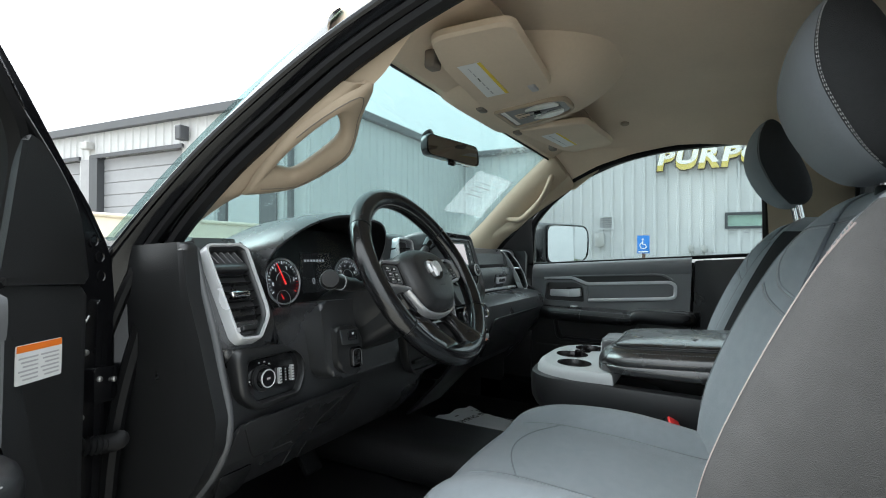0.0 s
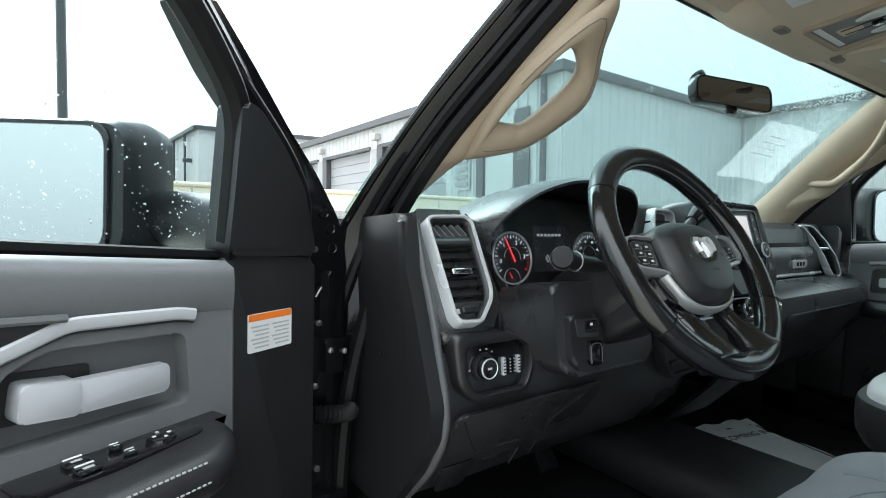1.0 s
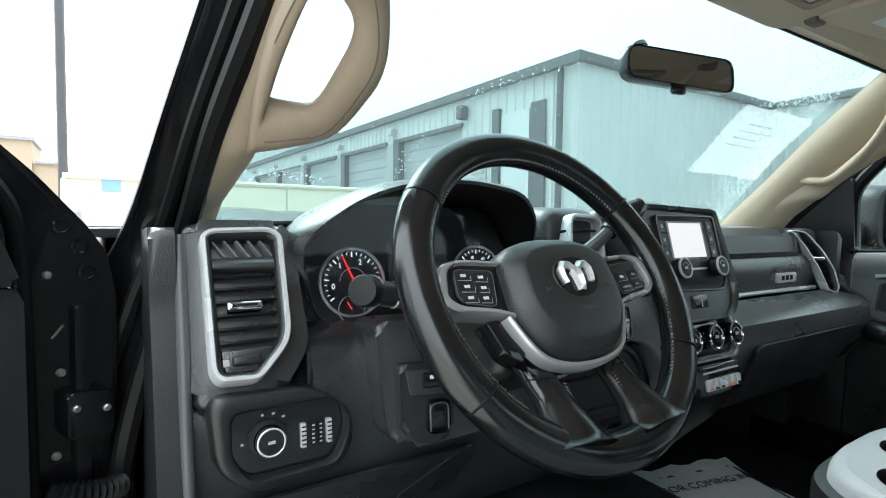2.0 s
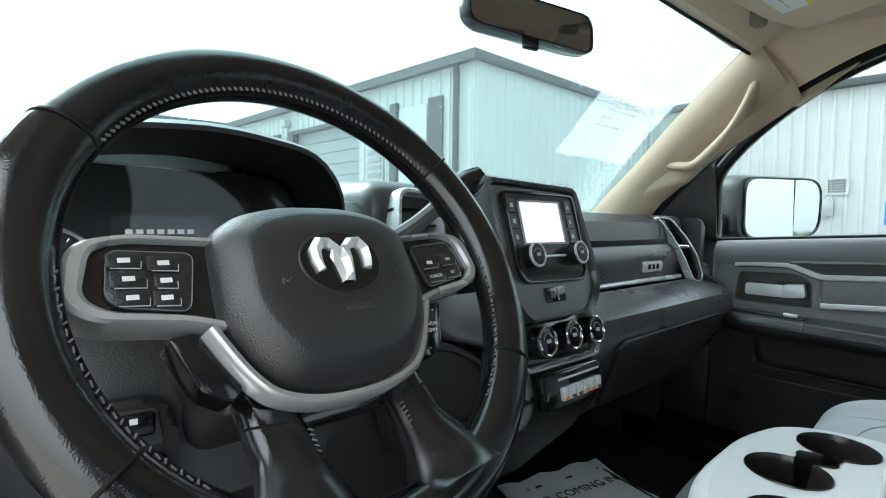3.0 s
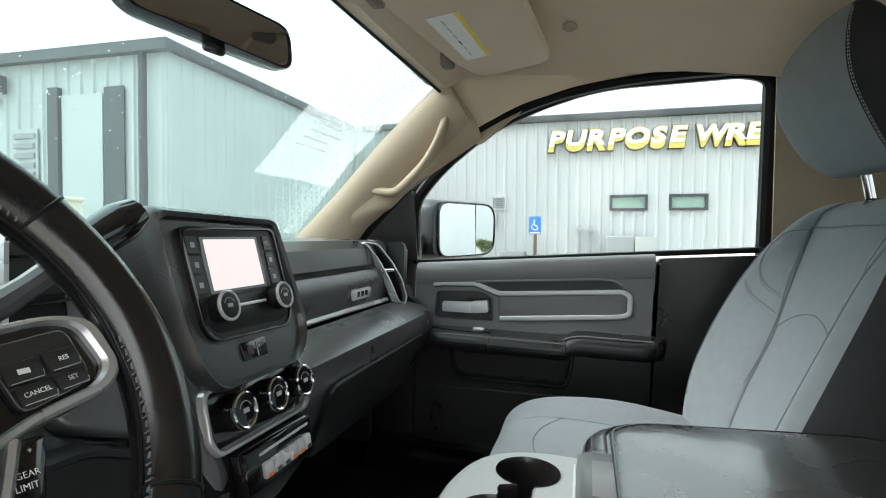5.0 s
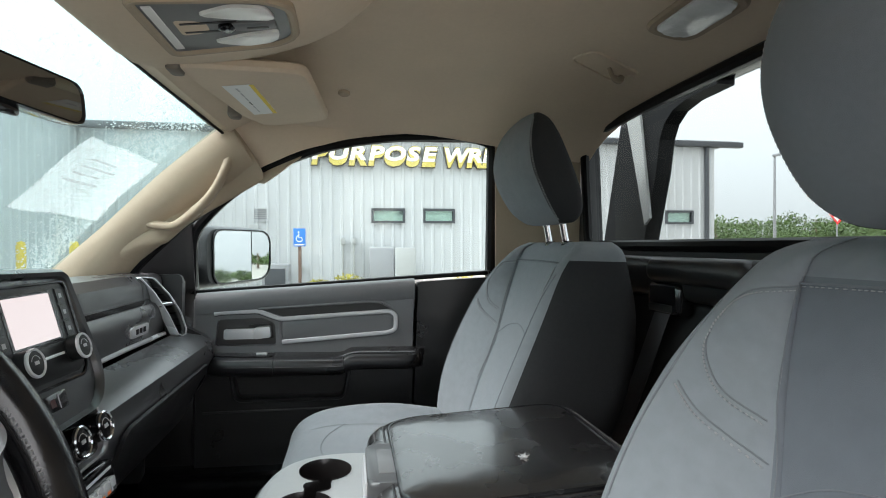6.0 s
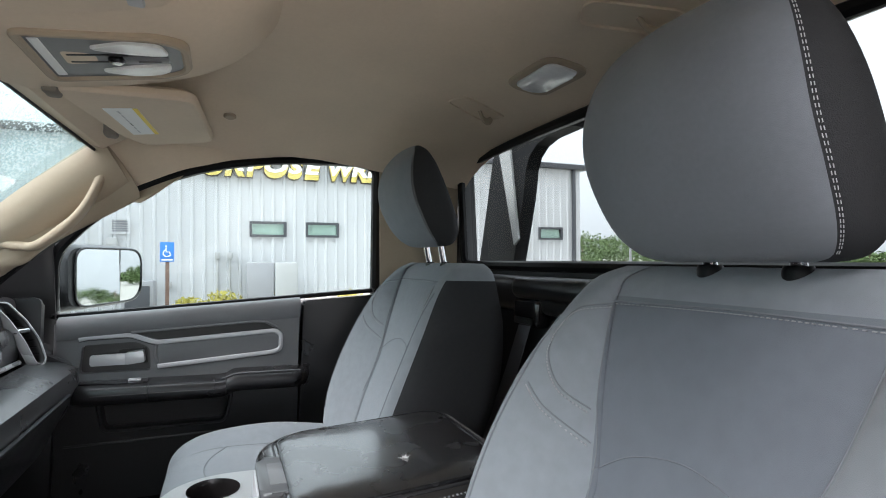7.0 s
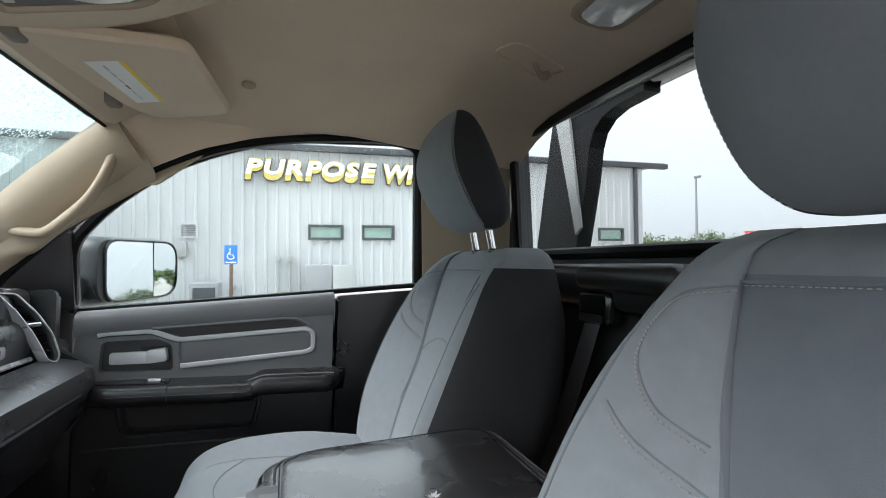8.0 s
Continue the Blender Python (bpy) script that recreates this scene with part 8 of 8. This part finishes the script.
part("lens", prism(inset(do, 0.015), local(dm), -0.004, 0.005, 0.004), mat("ribbed_clear_lens", (0.78, 0.79, 0.79), 0.12, vary=0.2, vary_scale=30, grain=0.6, grain_scale=90), dl, "clear ribbed lens")
part("bulb", lathe([(0.004, -0.02), (0.006, -0.01), (0.006, 0.012), (0.002, 0.018)], dm @ pose(0.02, 0, -0.001, 0, 90, 0), 12), LAMP_LENS, dl)
for s in (-1, 1):
    hk = thing("coat_hook", (s * 0.235, -0.69, 1.83), "taupe coat hook in a recess of the headliner", "coat hook", "coat hooks")
    m = aim((s * 0.228, -0.690, 1.833), (0, 0.13, -1), (0, -1, 0)) @ Matrix.Rotation(radians(-24 * s), 4, "Z")
    o = rounded([(-0.028, -0.062), (0.028, -0.062), (0.030, 0.060), (-0.030, 0.060)], [0.02, 0.02, 0.012, 0.012], 5)
    part("recess_rim", ring([(p[0] * 1.12, p[1] * 1.06) for p in o], o, local(m), -0.006, 0.0035, 0.003), TAN, hk)
    part("plate", prism(o, local(m), -0.006, -0.001), TAN_DARK, hk)
    part("hook", tube(curve_points([m @ V(0.0, 0.012, -0.001), m @ V(0.0, 0.026, 0.012), m @ V(0.0, 0.044, 0.014), m @ V(0.0, 0.052, 0.004)], 4), [0.005] * 5 + [0.0075] * 6 + [0.006] * 2, 10, flat=0.8), TAN_TRIM, hk)
bt = thing("headliner_button", (0.53, -0.206, 1.83), "small tan round headliner fastener", "fastener")
part("cap", lathe([(0.014, -0.004), (0.014, 0.003), (0.010, 0.006), (0, 0.006)], aim((0.53, -0.206, 1.832), (-0.2, 0, -1), (0, 1, 0)), 18), TAN_TRIM, bt)

# ---- rear-view mirror ----
rv = thing("rear_view_mirror", (0.01, 0.19, 1.665), "black rear-view mirror on a stalk from the windshield", "mirror")
rm = aim((0.012, 0.168, 1.668), (-0.22, -1, 0.10))
ro_ = rounded([(-0.118, -0.026), (0.118, -0.030), (0.116, 0.030), (-0.116, 0.030)], 0.022, 5)
bm = bmesh.new()
face_grid(bm, [[rm @ Vector((p[0] * k, p[1] * k, d)) for p in ro_] for k, d in ((0.93, 0.0), (0.98, 0.003), (1.0, -0.002), (0.98, -0.018), (0.85, -0.03), (0.4, -0.036), (0.05, -0.037))], closed=True, cap=True)
part("housing", bm, GLOSS, rv)
# dark reflection is put into the glass colour
part("mirror_glass", prism([(p[0] * 0.93, p[1] * 0.90) for p in ro_], local(rm), 0.0005, 0.002), mat("darkened_mirror_glass", (0.30, 0.29, 0.28), 0.03, metal=1.0, vary=0.0), rv, "mirror glass reflecting the dark headliner", smooth=False)
part("day_night_tab", box_bm((-0.016, -0.040, -0.012), (0.012, -0.026, -0.002), 0.004, 2, rm), GLOSS, rv)
part("stalk", tube([rm @ V(0, 0, -0.03), (-0.012, 0.215, 1.70), (-0.015, 0.232, 1.712)], [0.012, 0.009, 0.012], 10), GLOSS, rv)
part("mount", lathe([(0.017, 0), (0.016, 0.008), (0.010, 0.012), (0, 0.012)], aim((-0.015, 0.238, 1.716), (0, -0.6, -0.75), (0, 1, 0)), 16), GLOSS, rv)

# ---- seat belt behind the console ----
sbt = thing("seat_belt", (0.22, -0.80, 1.20), "grey seat belt webbing running down from a black guide", "seat belt")
part("guide", box_bm((0.135, -0.828, 1.372), (0.232, -0.790, 1.432), 0.012, 3), GLOSS, sbt)
part("guide_slot", box_bm((0.150, -0.7905, 1.378), (0.220, -0.787, 1.392), 0.003, 2), INK, sbt)
part("shelf_cap", box_bm((-0.02, -0.84, 1.430), (0.235, -0.780, 1.478), 0.022, 4), PLASTIC, sbt)
part("webbing", sheet([[V(0.158, -0.795, 1.386), V(0.215, -0.800, 1.28), V(0.285, -0.802, 1.15), V(0.34, -0.80, 1.04)], [V(0.208, -0.797, 1.382), V(0.270, -0.802, 1.275), V(0.345, -0.804, 1.145), V(0.40, -0.802, 1.035)]], 0.0015), WEBBING, sbt)

# ---- headache rack behind the cab ----
RACK_BLACK = mat("matt_black_rack_coat", (0.007, 0.007, 0.0075), 0.6, spec=0.2, vary=0.2)
RACK_GREY = mat("pale_rack_brace", (0.34, 0.34, 0.33), 0.6, vary=0.15)
hr = thing("headache_rack", (0, -1.15, 1.0), "black steel headache rack behind the rear window", "rack")
for s in (-1, 1):
    o = [(1.055, 0.9), (0.80, 0.9), (0.792, 1.507), (0.735, 1.72), (0.720, 1.82), (0.700, 1.862), (0.66, 1.892), (0.60, 1.907), (0.48, 1.912), (0.48, 2.03), (0.90, 2.03), (0.945, 1.923), (1.046, 1.507)]
    part("upright", prism([(p[0] * s, p[1]) for p in o], lambda a, b, d: V(a, -1.17 + d, b), 0, 0.05), RACK_BLACK, hr, smooth=False)
    part("brace", prism([(p[0] * s, p[1]) for p in [(0.905, 1.95), (0.822, 1.95), (0.745, 1.59), (0.772, 1.57)]], lambda a, b, d: V(a, -1.118 + d, b), 0, 0.008), RACK_GREY, hr, "pale grey brace", smooth=False)
part("top_bar", box_bm((-0.90, -1.175, 1.925), (0.90, -1.115, 2.03), 0.012), PAINT, hr)
part("lower_bar", box_bm((-0.76, -1.175, 1.30), (0.76, -1.115, 1.40), 0.012), PAINT, hr)
bed = thing("truck_bed", (0, -1.9, 0.6), "black pickup bed behind the cab", "truck bed")
for s in (-1, 1):
    part("bed_side", box_bm((min(0.86 * s, 1.07 * s), -3.0, 0.7), (max(0.86 * s, 1.07 * s), -1.0, 1.36), 0.03, 3), PAINT, bed)
part("front_panel", box_bm((-0.855, -1.05, 0.7), (0.855, -1.01, 1.33), 0.01), PAINT, bed)
for s in (-1, 1):
    wm = aim((0.80 * s, -2.0, 0.40), (s, 0, 0))
    tw = part("wheel", lathe([(0.22, -0.12), (0.39, -0.12), (0.41, -0.08), (0.41, 0.08), (0.39, 0.12), (0.22, 0.12)], wm, 32), RUBBER, bed)
    part("rim", lathe([(0.22, -0.10), (0.22, 0.10), (0.12, 0.06), (0.0, 0.06)], wm, 24), STEEL, tw)
part("axle", tube([(-0.68, -2.0, 0.40), (0.68, -2.0, 0.40)], 0.06, 10), STEEL, bed)
for s in (-1, 1):
    part("spring_mount", box_bm((min(0.5 * s, 0.58 * s), -2.2, 0.40), (max(0.5 * s, 0.58 * s), -1.8, 0.70), 0.01), STEEL, bed)
part("tailgate", box_bm((-0.855, -3.0, 0.745), (0.855, -2.95, 1.34), 0.012), PAINT, bed)
part("bed_floor", box_bm((-0.855, -3.0, 0.70), (0.855, -1.055, 0.74)), PLASTIC, bed, smooth=False)

# ---- paper mats, pedals ----
def paper_mat(at, turn, label):
    t = thing("paper_floor_mat", (at[0], at[1], 0.782), label, "floor mat", "paper floor mats")
    m = pose(at[0], at[1], 0.784, 0, 0, turn)
    rows = []
    for j in range(9):
        v = j / 8 - 0.5
        rows.append([m @ Vector((u * 0.30, v * 0.46, 0.004 + 0.010 * math.sin(9 * u + 5 * v) ** 2 + 0.05 * max(0, v - 0.25))) for u in [k / 10 - 0.5 for k in range(11)]])
    part("sheet", sheet(rows, 0.0012), PAPER, t)
    for k, (a0, a1, b0, b1) in enumerate(((-0.135, 0.135, 0.195, 0.201), (-0.135, 0.135, -0.201, -0.195), (0.129, 0.135, -0.195, 0.195), (-0.135, -0.129, -0.195, 0.195))):
        part("border", box_bm((a0, b0, 0.016), (a1, b1, 0.0165), 0, 1, m), INK, t, smooth=False)
    return t, m


mt, mm_ = paper_mat((0.342, 0.135), -13, "creased white paper mat on the passenger floor")
words("mat_print", "FOR COMING IN", 0.034, mm_ @ Matrix.Translation((0, 0.145, 0.0175)), INK, mt, 0.0003)
for nm, x, z, w, h in (("brake_pedal", -0.42, 0.93, 0.055, 0.035), ("accelerator_pedal", -0.30, 0.91, 0.028, 0.07), ("parking_brake_pedal", -0.66, 0.95, 0.03, 0.03)):
    pdl = thing(nm, (x, 0.42, 0.79), "black rubber foot pedal hanging under the dash", "pedal", "foot pedals")
    part("pad", box_bm((-w, -h, -0.008), (w, h, 0.008), 0.006, 2, aim((x, 0.40, z), (0, -0.8, 0.6))), RUBBER, pdl)
    part("arm", tube([(x, 0.41, z), (x, 0.47, z + 0.10), (x, 0.50, z + 0.26)], 0.010, 8), STEEL, pdl)
part("tunnel", box_bm((-0.13, -0.15, 0.785), (0.13, 0.62, 0.90), 0.05, 4), CARPET, body)


# ---- paper slip behind the windshield, rain on the glass ----
def on_glass(x, v, off=0.0):
    """A place on the windshield: x across, v from its foot to its head; off stands out from it."""
    w = 0.745 * (1 - v) + 0.625 * v
    u = x / w
    yy = (0.63 - 0.185 * u * u) * (1 - v) + (0.125 - 0.07 * u * u) * v
    zz = 1.395 * (1 - v) + (1.79 - 0.025 * u * u) * v + 0.02 * math.sin(math.pi * v)
    return Vector((x, yy, zz)) + Vector((0.35 * u, 0.62, 0.78)).normalized() * off


def thin(name, colour, clear):
    """Paper that lets part of the light straight through."""
    m = bpy.data.materials.new(name)
    m.use_nodes = True
    n, l = m.node_tree.nodes, m.node_tree.links
    n.clear()
    o, mx = n.new("ShaderNodeOutputMaterial"), n.new("ShaderNodeMixShader")
    tr, df, nz, mp = n.new("ShaderNodeBsdfTransparent"), n.new("ShaderNodeBsdfTranslucent"), n.new("ShaderNodeTexNoise"), n.new("ShaderNodeMapRange")
    df.inputs["Color"].default_value = (*colour, 1)
    nz.inputs["Scale"].default_value = 14
    mp.inputs["To Min"].default_value, mp.inputs["To Max"].default_value = 1 - clear - 0.12, 1 - clear + 0.12
    l.new(nz.outputs["Fac"], mp.inputs["Value"])
    l.new(mp.outputs["Result"], mx.inputs[0])
    l.new(tr.outputs[0], mx.inputs[1])
    l.new(df.outputs[0], mx.inputs[2])
    l.new(mx.outputs[0], o.inputs["Surface"])
    return m


slip = thing("paper_slip", tuple(on_glass(0.5, 0.5, -0.01)), "translucent creased paper slip tucked behind the windshield", "paper")
rows = []
for j in range(7):
    v = 0.345 + 0.345 * j / 6
    x0, x1 = 0.412 - 0.036 * j / 6, 0.632 - 0.042 * j / 6
    rows.append([on_glass(x0 + (x1 - x0) * i / 8, v - 0.02 * i / 8, -0.010 - 0.003 * math.sin(i * 1.1 + j)) for i in range(9)])
sl = part("sheet", sheet(rows, 0.0006), thin("translucent_slip_paper", (0.40, 0.43, 0.43), 0.80), slip)
sl.visible_shadow = False
SLIP_PRINT = thin("faint_slip_print", (0.25, 0.27, 0.27), 0.6)
for k in range(4):
    v = 0.61 - 0.035 * k
    part("print_line", sheet([[on_glass(x, v + d - 0.02 * (x - 0.4) / 0.2, -0.016) for x in (0.43, 0.47, 0.50 + 0.02 * (k % 2))] for d in (0.0, 0.008)], 0.0004), SLIP_PRINT, slip, smooth=False)

WATER = bpy.data.materials.new("rain_water")
WATER.use_nodes = True
wb = WATER.node_tree.nodes["Principled BSDF"]
wb.inputs["Base Color"].default_value = (1, 1, 1, 1)
wb.inputs["Roughness"].default_value = 0.03
wb.inputs["IOR"].default_value = 1.33
wb.inputs["Transmission Weight"].default_value = 1.0
# white translucent share brightens the drops in place of refracted sky glints
wd_mix, wd_glint = WATER.node_tree.nodes.new("ShaderNodeMixShader"), WATER.node_tree.nodes.new("ShaderNodeBsdfTranslucent")
wd_mix.inputs[0].default_value = 0.38
wd_glint.inputs["Color"].default_value = (0.92, 0.95, 0.95, 1)
WATER.node_tree.links.new(wb.outputs[0], wd_mix.inputs[1])
WATER.node_tree.links.new(wd_glint.outputs[0], wd_mix.inputs[2])
WATER.node_tree.links.new(wd_mix.outputs[0], WATER.node_tree.nodes["Material Output"].inputs["Surface"])


def drop(bm, at, out, r):
    """One low dome of water lying on a pane."""
    m = aim(at, out, (0.1, 0.9, 0.3))
    base = [bm.verts.new(m @ Vector((r * math.cos(a), r * math.sin(a), 0))) for a in [math.pi * k / 3 for k in range(6)]]
    mid = [bm.verts.new(m @ Vector((0.7 * r * math.cos(a), 0.7 * r * math.sin(a), r * 0.55))) for a in [math.pi * k / 3 for k in range(6)]]
    tip = bm.verts.new(m @ Vector((0, 0, r * 0.75)))
    for k in range(6):
        j = (k + 1) % 6
        bm.faces.new((base[k], base[j], mid[j], mid[k]))
        bm.faces.new((mid[k], mid[j], tip))


wet = random.Random(11)
b = bmesh.new()
out = Vector((0, 0.62, 0.78))
for k in range(5200):
    v = wet.random()
    side = 0.69 - 0.12 * v
    kind = wet.random()
    if kind < 0.86:
        # the strip beyond the wiper's reach on the passenger's side, wider toward the top
        x = side - abs(wet.gauss(0, 0.045 + 0.10 * v * v)) - 0.005
        r = wet.uniform(0.0009, 0.0024)
    elif kind < 0.94:
        x, v = wet.uniform(0.1, 0.6), 1 - abs(wet.gauss(0, 0.12))
        r = wet.uniform(0.0008, 0.0016)
    else:
        x, v = wet.gauss(-0.10, 0.32), wet.gauss(0.45, 0.2)
        r = wet.uniform(0.0006, 0.0013)
    if 0.03 < v < 0.97 and abs(x) < side:
        drop(b, on_glass(x, v, 0.0035), out, r)
# lines of drops left at the turn of the wipers, and a patch at the foot of the glass
for line, count in (([(-0.345, 0.20), (-0.34, 0.30), (-0.32, 0.39), (-0.28, 0.50), (-0.24, 0.56), (-0.16, 0.63), (-0.08, 0.69)], 130), ([(0.0, 0.40), (0.015, 0.50), (0.03, 0.60)], 22), ([(0.17, 0.34), (0.24, 0.46), (0.34, 0.62)], 26), ([(-0.64, 0.15), (-0.57, 0.17), (-0.50, 0.155)], 90)):
    pts = curve_points([(x, v, 0) for x, v in line], 8)
    for k in range(count):
        q = wet.random() * (len(pts) - 1.001)
        c = pts[int(q)].lerp(pts[int(q) + 1], q - int(q))
        drop(b, on_glass(c.x + wet.gauss(0, 0.008), c.y + wet.gauss(0, 0.014), 0.0035), out, wet.uniform(0.0007, 0.0017))
wd = part("rain_on_windshield", b, WATER, body)
tagged(wd, kind="stuff")
wd.visible_shadow = False
for nm, PX, nx, cnt, dr in (("rain_on_door_glass", PD, ND, 420, door_d), ("rain_on_door_glass", PP, NP, 160, door_p)):
    b = bmesh.new()
    for k in range(cnt):
        if PX is PD:
            u, z = wet.uniform(0.145, 0.40) if k < 330 else wet.uniform(0.15, 0.9), 1.365 + abs(wet.gauss(0, 0.07))
        else:
            u = wet.uniform(0.3, 0.95)
            z = 1.78 - abs(wet.gauss(0, 0.02)) - 0.3 * max(0, 0.45 - u)
        if z < (1.50 if u < 0.2 else 1.72):
            drop(b, PX(u, z, 0.0285), -nx, wet.uniform(0.0005, 0.0012))
        elif PX is PP:
            drop(b, PX(u, z, 0.0285), -nx, wet.uniform(0.0008, 0.0016))
    wd = part(nm, b, WATER, dr)
    tagged(wd, kind="stuff")
    wd.visible_shadow = False


# ---- the pickup stands a little nose-up on the yard ----
RAKE = Matrix.Translation((0, 0, 1.36)) @ Matrix.Rotation(radians(1.8), 4, "X") @ Matrix.Translation((0, 0, -1.36))
for ob in list(scene.objects):
    if ob.parent is None and ob.name not in OUTSIDE and ob.type in ("MESH", "EMPTY"):
        ob.matrix_basis = RAKE @ ob.matrix_basis
